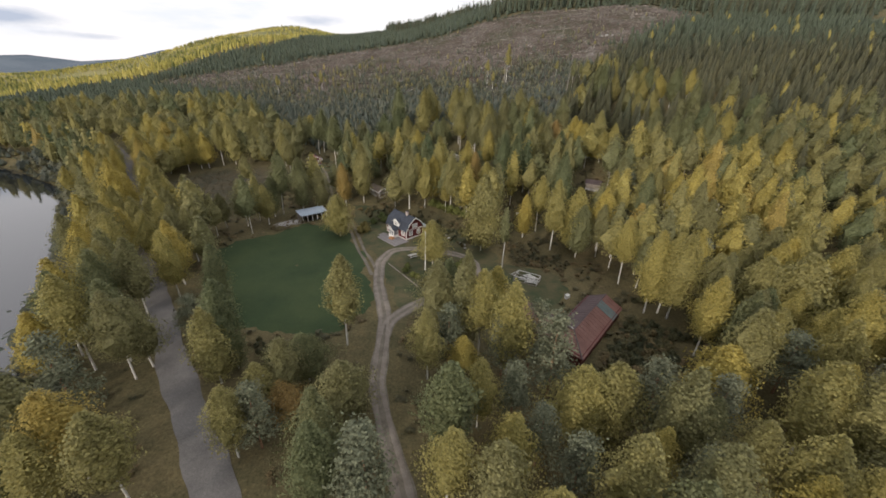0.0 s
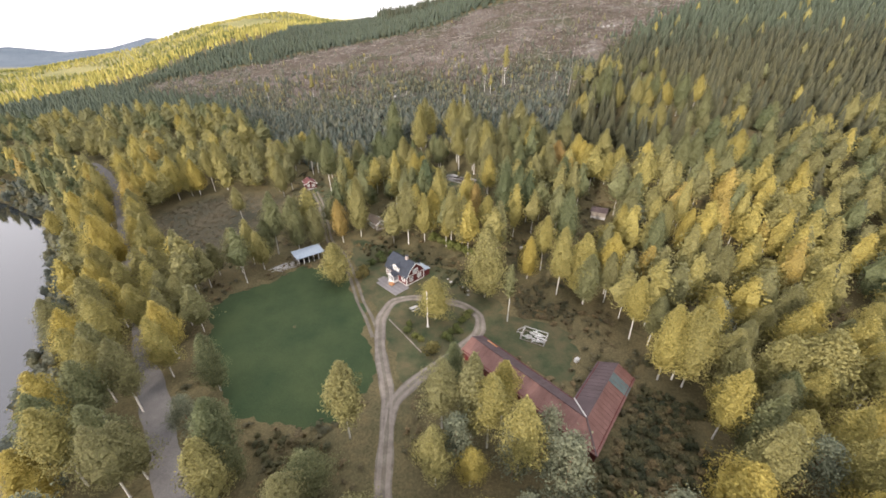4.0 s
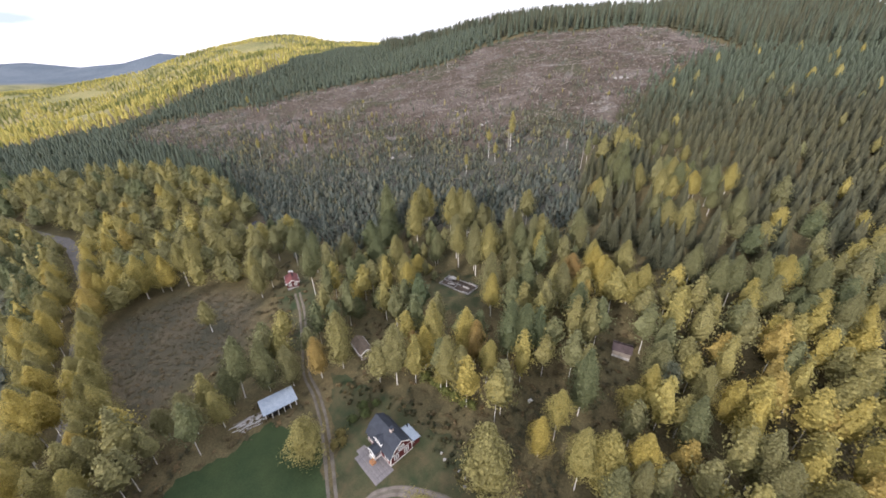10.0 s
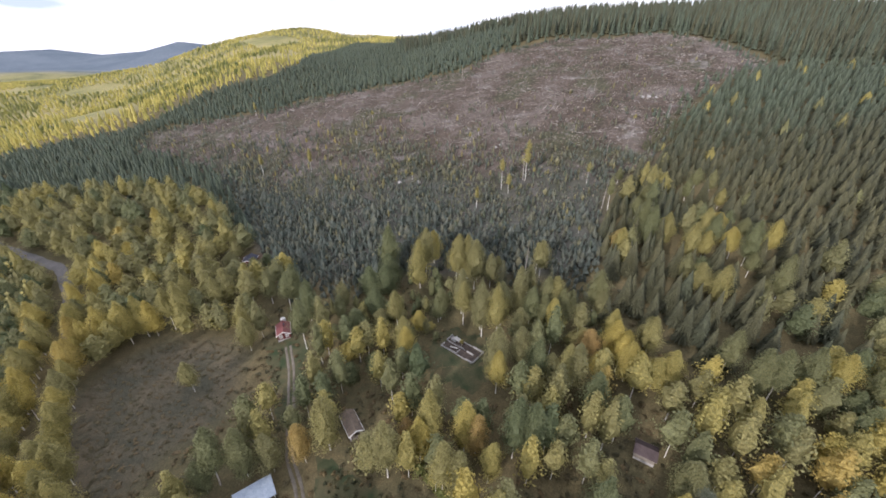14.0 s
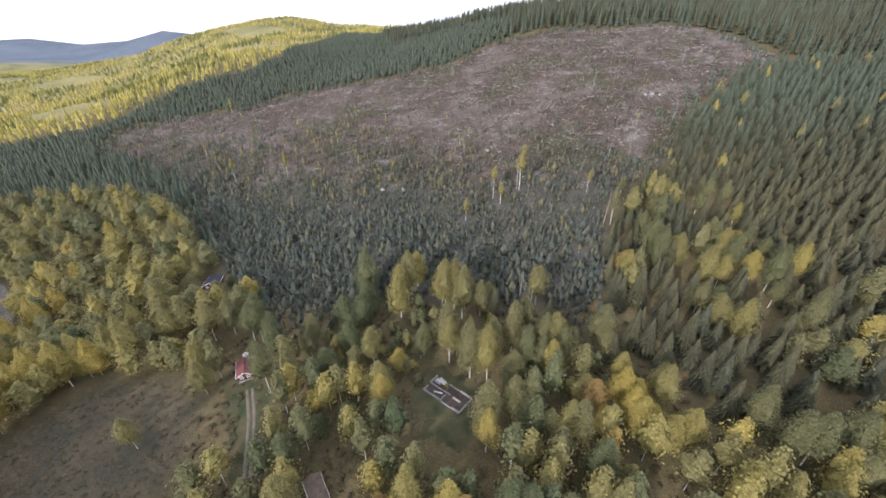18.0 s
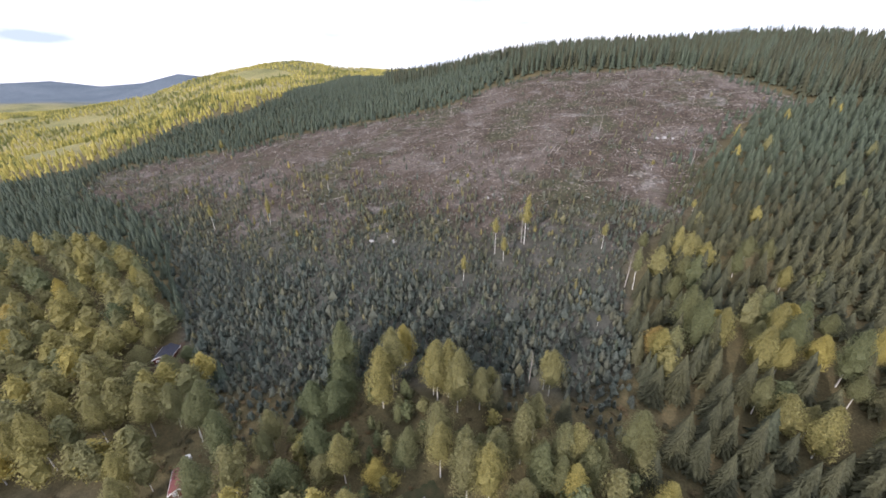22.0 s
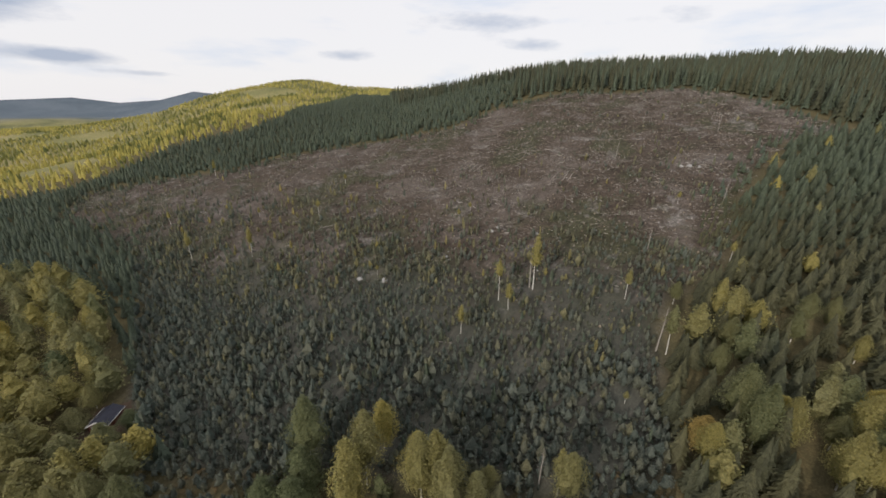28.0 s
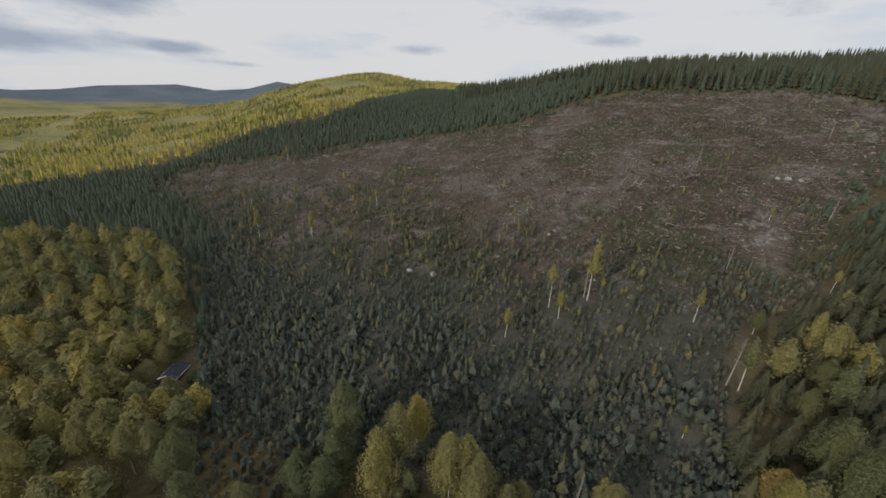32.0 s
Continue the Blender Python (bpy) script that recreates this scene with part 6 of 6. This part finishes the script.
def ruin():
    """Concrete foundation walls of a vanished house."""
    c = thing("house_ruin", 4.9, 59.5, -36, "roofless concrete foundation walls standing in grass", "ruin", float(land(4.9, 59.5)))
    runs = [((-6.3, -2.9), (-3.6, -2.9)), ((-3.0, -2.9), (-0.6, -2.9)), ((0.1, -2.9), (3.4, -2.9)), ((3.9, -2.9), (6.3, -2.9)), ((6.3, -2.9), (6.3, 0.4)), ((6.3, 1.4), (6.3, 3.1)), ((6.3, 3.1), (2.6, 3.1)), ((1.8, 3.1), (-1.2, 3.1)),
            ((-6.3, -2.9), (-6.3, -1.2)), ((-6.3, 0.2), (-6.3, 3.1)), ((-6.3, 0.3), (-2.2, 0.3)), ((-1.4, 0.3), (0.8, 0.3)), ((2.1, 0.1), (4.4, 0.1)), ((-0.4, -2.9), (-0.4, -0.5))]
    for k, ((ax, ay), (bx, by)) in enumerate(runs):
        hgt = 0.5 + 0.28 * math.sin(k * 2.3)
        lo, hi = (min(ax, bx) - 0.18, max(ax, bx) + 0.18), (min(ay, by) - 0.18, max(ay, by) + 0.18)
        part("wall_stub", box(lo[0], lo[1], hi[0], hi[1], -1.2, hgt, None, 0.04), old_concrete, c)
    part("rubble_floor", box(-6.2, 6.2, -2.8, 3.0, -1.2, 0.09), ruin_earth, c, "dark brown earth and rubble floor")
    part("stair_block", box(-5.6, -3.6, 1.2, 2.6, -0.8, 0.9, None, 0.05), stone, c, "pale concrete stair block")
    part("fallen_slab", slab((-4.6, 1.6, 1.2), (-2.4, 1.6, 0.7), (-2.4, 3.0, 0.7), (-4.6, 3.0, 1.2), 0.2), concrete, c, "tilted pale slab")
    part("beam", bar((-3.4, -1.9, 0.7), (-1.0, -0.9, 0.6), 0.28), concrete, c)
    return c


ruin()

# ---- yard and slope: loose things ----
def flagpole():
    f = thing("flagpole", -5.0, -16.5, 0, "tall white flagpole standing in the garden grass", "flagpole")
    bm = bmesh.new()
    bmesh.ops.create_cone(bm, cap_ends=True, segments=12, radius1=0.11, radius2=0.06, depth=10.4, matrix=Matrix.Translation((0, 0, 5.2)))
    part("pole", bm, white_paint, f)
    bm = bmesh.new()
    bmesh.ops.create_uvsphere(bm, u_segments=12, v_segments=8, radius=0.13, matrix=Matrix.Translation((0, 0, 10.5)))
    part("finial", bm, orange_wood, f, "gilded ball finial")
    part("footing", box(-0.28, 0.28, -0.28, 0.28, -0.2, 0.25, None, 0.04), concrete, f)
    for s in (-1, 1):
        part("hinge_plate", box(s * 0.16 - 0.03, s * 0.16 + 0.03, -0.1, 0.1, 0.2, 0.9), bark_grey, f)
    part("halyard", bar((0.14, 0, 1.2), (0.09, 0, 10.3), 0.02), white_paint, f)
    return f


flagpole()


def picnic_table():
    t = thing("picnic_table", -8.8, -9.8, 35, "pale grey wooden picnic table on the grass", "table")
    for k in range(5):
        part("top_board", box(-1.1, 1.1, -0.42 + 0.17 * k, -0.27 + 0.17 * k, 0.72, 0.76), concrete, t)
    for s in (-1, 1):
        for k in range(2):
            part("seat_board", box(-1.1, 1.1, s * 0.72 + (k - 1) * 0.16, s * 0.72 + (k - 1) * 0.16 + 0.14, 0.43, 0.47), concrete, t)
        for e in (-0.8, 0.8):
            part("leg", bar((e, s * 0.7, -0.05), (e, s * 0.25, 0.72), 0.09), old_wood, t)
    for e in (-0.8, 0.8):
        part("crossbar", bar((e, -0.85, 0.4), (e, 0.85, 0.4), 0.08), old_wood, t)
    return t


picnic_table()


def fallen_frame():
    """Open timber frame with loose pale boards heaped in it."""
    f = thing("lumber_crib", 19.8, -20.6, -28, "collapsed open wooden crib heaped with pale boards", "lumber crib")
    for a, b in (((-2.7, -1.7), (2.7, -1.7)), ((2.7, -1.7), (2.7, 1.7)), ((2.7, 1.7), (-2.7, 1.7)), ((-2.7, 1.7), (-2.7, -1.7))):
        part("rail", bar((*a, 1.25), (*b, 1.25), 0.16), concrete, f, "pale wooden rail")
        part("sill", bar((*a, 0.12), (*b, 0.12), 0.16), old_wood, f)
    for x in (-2.7, 0, 2.7):
        for y in (-1.7, 1.7):
            part("post", box(x - 0.08, x + 0.08, y - 0.08, y + 0.08, -0.1, 1.25), concrete, f)
    r = np.random.default_rng(31)
    for k in range(22):
        x, y, a, l = r.uniform(-1.9, 2.0), r.uniform(-1.2, 1.2), r.normal(0, 0.35), r.uniform(1.2, 2.6)
        dx, dy = math.cos(a) * l / 2, math.sin(a) * l / 2
        part("board", bar((x - dx, y - dy, 0.3 + 0.03 * k), (x + dx, y + dy, 0.36 + 0.03 * k), 0.14), white_paint if k % 2 else concrete, f)
    part("brace", bar((-2.7, 0.4, 0.1), (-4.0, -0.6, 0.9), 0.14), concrete, f)
    part("brace", bar((-4.2, 1.0, 0.1), (-2.7, 1.6, 1.2), 0.14), concrete, f)
    return f


fallen_frame()


def garden_box(x, y, rot, label):
    b = thing("garden_box", x, y, rot, label, "box")
    part("box_body", box(-0.5, 0.5, -0.35, 0.35, -0.05, 0.75, None, 0.04), white_paint, b)
    part("box_lid", box(-0.56, 0.56, -0.4, 0.4, 0.75, 0.83, None, 0.02), concrete, b)
    part("box_foot", box(-0.45, 0.45, -0.3, 0.3, -0.2, -0.04), old_wood, b)


garden_box(23.4, 16.6, 20, "white wooden box standing in the clearing")
garden_box(27.4, -27.8, 35, "white wooden box lying in the barn yard")


crate = thing("wood_crate", -16.1, 1.5, -45, "orange brown wooden crate on the paved terrace", "crate", 0.33)
for k in range(4):
    part("slat", box(-0.7, 0.7, -0.55 + 0.29 * k, -0.32 + 0.29 * k, 0.42, 0.46), orange_wood, crate)
    part("slat", box(-0.7, 0.7, -0.57, -0.53, 0.02 + 0.1 * k, 0.1 + 0.1 * k), orange_wood, crate)
    part("slat", box(-0.7, 0.7, 0.53, 0.57, 0.02 + 0.1 * k, 0.1 + 0.1 * k), orange_wood, crate)
for e in (-0.66, 0.66):
    part("end_panel", box(e - 0.03, e + 0.03, -0.53, 0.53, 0.0, 0.42), orange_wood, crate)


def lumpy(seed, size, flat=0.65):
    """An uneven boulder mesh."""
    bm = bmesh.new()
    bmesh.ops.create_icosphere(bm, subdivisions=2, radius=1)
    for v in bm.verts:
        d = noise.noise(v.co * 1.1 + Vector((seed * 3.7, 0, 0))) * 0.45 + noise.noise(v.co * 2.7 + Vector((0, seed, 0))) * 0.16
        v.co *= 1 + d
        v.co = Vector((v.co.x * size, v.co.y * size * 0.8, v.co.z * size * flat))
    me = bpy.data.meshes.new("boulder")
    bm.to_mesh(me)
    bm.free()
    me.materials.append(stone)
    return me


BOULDER = [lumpy(k, 1.0) for k in range(4)]


def boulder(x, y, size, k, label):
    b = tagged(new("boulder", BOULDER[k % 4]), label, "boulder", "boulders")
    b.matrix_world = Matrix.LocRotScale((x, y, float(land(x, y)) + 0.2 * size), Euler((0, 0, k * 1.3)), (size, size, size))


for k, (x, y, s) in enumerate([(-32.9, 166.9, 1.3), (-21.9, 164.1, 1.7), (21.3, 187.7, 1.1), (24, 190, 0.8), (114.1, 224.1, 1.2), (117.4, 222.8, 1.5), (120.8, 220.9, 1.2), (-7.7, 169.8, 0.8), (2.4, 174, 0.8), (12.3, 145.5, 0.6), (-60, 175, 0.7), (40, 182, 0.8)]):
    boulder(x, y, s, k, "pale granite boulder lying on the logged slope")
for k, (x, y, s) in enumerate([(4.3, -0.3, 0.45), (5.5, -1.7, 0.4), (5.4, -3.7, 0.5), (0.1, 3.9, 0.4), (0.9, 2.4, 0.5)]):
    boulder(x, y, s, k + 1, "pale stone lying in the yard grass")


def bush_kind(seed, clumps, leaves, size):
    r = np.random.default_rng(seed)
    v, f = birch_crown(1.5, 0.95, 0.05, r, clumps * leaves // 2, size, 7, 11)
    tv, tf = stem(1.2, 0.03, r, 9, 0.1)
    return mesh_of("bush_stems", tv, tf, bark_spruce), mesh_of("bush_leaves", v, f, leaf_bush)


BUSHES = [bush_kind(130 + k, 30, 16, 0.13) for k in range(3)]
bush_made = {}


def bush(x, y, tall, wide, tint, label):
    k = int(rng.integers(3))
    if k not in bush_made:
        root = tagged(new("bush"), label, "bush", "bushes of the yard")
        for nm, me in zip(("stems", "leaves"), BUSHES[k]):
            new(nm, me).parent = root
        bush_made[k] = root
    else:
        root = copy_thing(bush_made[k], Matrix())
    root.matrix_basis = Matrix.LocRotScale((x, y, float(land(x, y))), Euler((0, 0, rng.uniform(0, 6))), (wide / 0.95, wide / 0.95, tall / 1.5))
    for ch in root.children:
        ch.color = (tint, tint, tint, 1)
    tagged(root, label)


for x, y in [(-0.8, -20.3), (0.6, -18.7), (1.9, -16.8), (3.3, -14.8), (4.5, -12.9), (5.4, -11.2), (-9.7, -18.1), (-7.8, -20.2), (-6.5, -21.3), (-9.5, -15.9), (0.2, -21), (2.4, -18.6)]:
    bush(x, y, rng.uniform(1.1, 1.6), rng.uniform(0.9, 1.3), rng.uniform(0.2, 0.6), "green currant bush planted inside the drive loop")
bush(-3.8, -25.0, 3.0, 2.0, 0.95, "tall brownish lilac bush beside the drive")
for x, y, s in [(-26.2, 5.2, 2.6), (-24.4, 6.4, 2.2), (-25.4, 8.2, 2.8)]:
    bush(x, y, s, s * 0.6, 1.0, "rust brown garden bush beside the terrace")
for x, y, s in [(-4.9, 24.7, 3.0), (-2.6, 23, 2.4), (1.1, 19.8, 3.0), (3.4, 18.2, 2.8), (5.9, 16.8, 2.6), (-0.6, 21.6, 2.5), (8, 15.8, 2.2)]:
    bush(x, y, s, s * 0.72, 0.5, "bright green leafy bush behind the cottage")
for x, y, s in [(-20.5, 14, 2.6), (-21.6, 16.6, 2.4), (-18.3, 17.2, 2.0), (-23.5, 12.4, 2.2)]:
    bush(x, y, s, s * 0.7, 0.1, "dark green bush shading the garden")

# ---- standing dead trees, logs, slash and stumps on the slope ----
def dead_tree(x, y, h, seed, label):
    r = np.random.default_rng(seed)
    root = tagged(new("dead_tree"), label, "dead tree", "dead trees on the slope")
    tv, tf = stem(h, 0.011 * h + 0.03, r, 16, 0.3)
    new("trunk", mesh_of("dead_trunk", tv, tf, bark_grey, True)).parent = root
    bv = []
    for k in range(26):
        s = r.uniform(0.35, 0.95)
        a = r.uniform(0, 6.28)
        d = h * 0.16 * (1.15 - s)
        b = np.array([0, 0, s * h * 0.94])
        bv.append(tube([b, b + (math.cos(a) * d * 0.6, math.sin(a) * d * 0.6, d * 0.35), b + (math.cos(a) * d, math.sin(a) * d, d * 0.5)], [0.03, 0.02, 0.008], 3))
    new("branches", mesh_of("dead_branches", *joined(bv), bark_grey)).parent = root
    root.matrix_world = Matrix.LocRotScale((x, y, float(land(x, y)) - 0.1), Euler((r.normal(0, 0.03), r.normal(0, 0.03), 0)), (1, 1, 1))


for k, (x, y, h) in enumerate([(28.5, 91, 11), (77.2, 164.6, 9.5), (115, 189.2, 12), (-1.7, 317.8, 14), (89.6, 243.8, 10), (33.2, 150.5, 16), (64, 122, 15), (-98, 190, 8), (150, 262, 9)]):
    dead_tree(x, y, h, 200 + k, "bare grey dead tree standing on the logged slope")


def fallen_log(ax, ay, bx, by, rad, label):
    za, zb = float(land(ax, ay)) + rad, float(land(bx, by)) + rad
    c = Vector(((ax + bx) / 2, (ay + by) / 2, (za + zb) / 2))
    d = Vector((bx - ax, by - ay, zb - za))
    bm = bmesh.new()
    bmesh.ops.create_cone(bm, cap_ends=True, segments=9, radius1=rad, radius2=rad * 0.6, depth=d.length)
    me = bpy.data.meshes.new("log")
    bm.to_mesh(me)
    bm.free()
    me.materials.append(bark_grey)
    ob = tagged(new("fallen_log", me), label, "log", "logs on the slope")
    ob.matrix_world = Matrix.Translation(c) @ d.to_track_quat("Z", "Y").to_matrix().to_4x4()


for a in [(1, 131, 7.4, 129.1), (-67.1, 210.3, -57.4, 213.7), (10, 256.3, 15.1, 266.6), (13, 255, 17.5, 264), (58, 224.7, 62.1, 231.7), (60.5, 223.5, 64.5, 230.5), (54, 228, 57.5, 234), (-72, 207, -62, 209.5)]:
    fallen_log(*a, 0.2, "pale fallen birch log on the logged ground")


def many(name, template, x, y, z, sx, sz, tilt, mat, label, category):
    """Countless small pieces of one kind in one mesh."""
    v, f = template
    r = np.random.default_rng(len(x) + 3)
    n = len(x)
    a = r.uniform(0, 2 * np.pi, n)
    t = r.normal(0, tilt, n)
    px = v[None, :, 0] * sx[:, None]
    py = v[None, :, 1] * sz[:, None]
    pz = v[None, :, 2] * sz[:, None] + px * np.tan(t)[:, None]
    X = px * np.cos(a)[:, None] - py * np.sin(a)[:, None] + x[:, None]
    Y = px * np.sin(a)[:, None] + py * np.cos(a)[:, None] + y[:, None]
    V = np.stack([X, Y, pz + z[:, None]], -1).reshape(-1, 3)
    F = (f[None] + (np.arange(n) * len(v))[:, None, None]).reshape(-1, f.shape[1])
    return tagged(new(name, mesh_of(name, V, F, mat)), label, category, kind="stuff")


unit_ridge = (np.array([(x, y, z) for x in (-0.5, 0.5) for y, z in ((-0.6, -0.5), (0.0, 0.5), (0.6, -0.5))]), np.array([(0, 3, 4, 1), (1, 4, 5, 2)]))
x, y = scatter(LOGGED, 2.1, 41, ())
r4 = np.random.default_rng(12)
c = y + 0.25 * x
clump = np.sin(x * 0.16 + 2.2 * np.sin(y * 0.05)) * np.sin(y * 0.12 + 1.5 * np.sin(x * 0.07))
keep = r4.uniform(size=len(x)) < smooth(135, 205, c) * (0.25 + 0.6 * (clump > 0.1))
x, y = x[keep], y[keep]
n = len(x)
many("slash", unit_ridge, x, y, land(x, y) + 0.18, r4.uniform(0.9, 3.4, n), r4.uniform(0.08, 0.19, n), 0.12, slash_mat, "grey branches and slash left on logged ground", "slash")
x, y = scatter(LOGGED, 1.15, 42, ())
heap = np.sin(x * 0.14 + 1 + 1.8 * np.sin(y * 0.043)) * np.sin(y * 0.10 + 1.2 * np.sin(x * 0.052))
keep = r4.uniform(size=len(x)) < smooth(150, 215, y + 0.25 * x) * (0.22 + 0.6 * (heap > 0.2))
x, y = x[keep], y[keep]
n = len(x)
many("twigs", unit_ridge, x, y, land(x, y) + 0.08, r4.uniform(0.3, 1.3, n), r4.uniform(0.08, 0.26, n), 0.2, slash_mat, "pale twigs and bark scattered over the slope", "slash")
# heaps of slash raked together along the hillside
heaps = [(float(a), float(b)) for a, b in zip(*scatter(LOGGED, 17, 48, ())) if b + 0.25 * a > 190]
heaps += [(-180, 257), (-168, 254), (-150, 248), (-131, 235), (-118, 232), (-64, 189), (-78, 190), (-87, 187), (-63, 227), (36, 221), (24, 214), (11, 206), (-30, 288), (-60, 286), (120, 222)] * 2
hx = np.concatenate([a + r4.normal(0, 3.4, 56) for a, b in heaps])
hy = np.concatenate([b + r4.normal(0, 1.3, 56) for a, b in heaps])
n = len(hx)
many("slash", unit_ridge, hx, hy, land(hx, hy) + r4.uniform(0.05, 0.5, n), r4.uniform(0.8, 3.0, n), r4.uniform(0.08, 0.18, n), 0.25, slash_mat, "heaps of pale branches raked together on logged ground", "slash")
x, y = scatter(LOGGED, 5.5, 43, ())
keep = y + 0.25 * x > 140
x, y = x[keep], y[keep]
n = len(x)
ang = np.arange(8) / 8 * 2 * np.pi
cut = (np.concatenate([np.stack([np.cos(ang) * 1.25, np.sin(ang) * 1.25, np.full(8, -0.3)], 1), np.stack([np.cos(ang), np.sin(ang), np.full(8, 1.6)], 1), np.stack([0.01 * np.cos(ang), 0.01 * np.sin(ang), np.full(8, 1.62)], 1)]),
       np.array([(k, (k + 1) % 8, 8 + (k + 1) % 8, 8 + k) for k in range(8)] + [(8 + k, 8 + (k + 1) % 8, 16 + (k + 1) % 8, 16 + k) for k in range(8)]))
s = r4.uniform(0.16, 0.3, n)
many("stumps", cut, x, y, land(x, y), s, s, 0.0, stump_mat, "pale cut stumps on logged ground", "stumps")
x, y = scatter(LOGGED, 6.5, 44, ())
keep = r4.uniform(size=len(x)) < 0.35 * smooth(120, 190, y + 0.25 * x)
x, y = x[keep], y[keep]
n = len(x)
rock_bm = bmesh.new()
bmesh.ops.create_icosphere(rock_bm, subdivisions=1, radius=1)
rock_t = (np.array([tuple(v.co * (1 + 0.3 * noise.noise(v.co * 2))) for v in rock_bm.verts]) * (1, 1, 0.6), np.array([[v.index for v in f.verts] for f in rock_bm.faces]))
rock_bm.free()
s = r4.uniform(0.15, 0.42, n)
many("stones", rock_t, x, y, land(x, y) + 0.1, s, s, 0.1, stone, "grey stones strewn over the logged slope", "stones")

# ---- low growth under the birches and in the pasture ----
TUFT = scaled_crown(140, 12, 0.8, 0.0, 3, 5)
TUFT2 = scaled_crown(141, 14, 0.7, 0.0, 3, 5)
UNDER = [(-130, 30), (-75, 66), (-62, 98), (-20, 94), (20, 90), (50, 94), (70, 60), (96, 20), (98, -60), (60, -92), (-50, -92), (-75, -50), (-110, -8)]
x, y = scatter(UNDER, 2.3, 45, [LAWN, YARD, PASTURE, RUIN])
keep = r4.uniform(size=len(x)) < 0.75
x, y = x[keep], y[keep]
n = len(x)
mixed_wood("undergrowth", [TUFT, TUFT2], x, y, r4.uniform(0.25, 1.0, n), r4.uniform(0.7, 1.6, n), np.clip(r4.beta(2.4, 2.0, n), 0, 1), leaf_under, "low shrubs, ferns and saplings under the birches", "undergrowth")
SHADY = [(16, 4), (18, -12), (30, -16), (42, -2), (36, 16), (24, 20)]
x, y = scatter(SHADY, 1.3, 46, ())
n = len(x)
mixed_wood("undergrowth", [TUFT], x, y, r4.uniform(0.3, 0.9, n), r4.uniform(0.6, 1.1, n), r4.uniform(0.0, 0.6, n), leaf_under, "rough brown herbs in the overgrown clearing", "undergrowth")
# sedge, willow and alder scrub along the water
at = np.r_[0, np.cumsum(np.hypot(*np.diff(BANK, axis=0).T))]
q = r4.uniform(at[1], at[10], 900)
x, y = np.interp(q, at, BANK[:, 0]), np.interp(q, at, BANK[:, 1])
k = np.clip(np.searchsorted(at, q), 1, len(BANK) - 1)
dx, dy = (BANK[k] - BANK[k - 1]).T / (at[k] - at[k - 1])
off = r4.uniform(-9, -0.5, 900)
x, y = x - dy * off, y + dx * off
tall = r4.gamma(4, 0.55, 900)
mixed_wood("bank_scrub", SCRUB, x, y, tall, 0.5 * tall + 0.5, np.clip(r4.normal(0.45, 0.2, 900), 0, 1), leaf_scrub, "willow and alder scrub along the river bank", "thicket")
RANK = [(14, -58), (24, -50.5), (31, -44), (38, -35), (40, -28), (48, -28), (54, -44), (42, -60), (28, -68)]
x, y = scatter(RANK, 1.2, 49, ())
n = len(x)
mixed_wood("rank_growth", SCRUB, x, y, r4.uniform(0.5, 1.8, n), r4.uniform(0.9, 1.6, n), r4.uniform(0, 1, n), leaf_rank, "rank dark weeds and shrubs beside the barn", "undergrowth")
BED = [(-38.5, -47.8), (-32, -45), (-23, -45.5), (-18.5, -47.8), (-26, -52), (-33, -55)]
x, y = scatter(BED, 1.2, 51, ())
n = len(x)
mixed_wood("bramble_bed", SCRUB, x, y, r4.uniform(0.5, 1.5, n), r4.uniform(0.6, 1.2, n), r4.uniform(0.2, 1, n), leaf_rank, "tangled raspberry canes and weeds along the lawn", "undergrowth")
GARDEN = [(-31, 24), (-22, 25), (-7, 17), (3, 10), (9, 3), (9, -4), (3, -3), (-1, 3), (-7, 11), (-14, 16), (-21, 15), (-26, 17)]
x, y = scatter(GARDEN, 1.5, 50, ())
keep = r4.uniform(size=len(x)) < 0.35 + 0.6 * (np.sin(x * 0.5 + 1.3 * np.sin(y * 0.4)) * np.sin(y * 0.45) > -0.1)
x, y = x[keep], y[keep]
n = len(x)
mixed_wood("garden_growth", SCRUB, x, y, r4.uniform(0.3, 1.5, n), r4.uniform(0.5, 1.1, n), r4.uniform(0, 1, n), leaf_rank, "overgrown herbs and low shrubs behind the cottage", "undergrowth")
x, y = scatter(PASTURE, 2.2, 47, ())
n = len(x)
mixed_wood("pasture_tufts", [TUFT], x, y, r4.uniform(0.12, 0.4, n), r4.uniform(0.5, 1.2, n), r4.uniform(0.3, 0.8, n), leaf_under, "dry grass tufts of the old pasture", "grass")
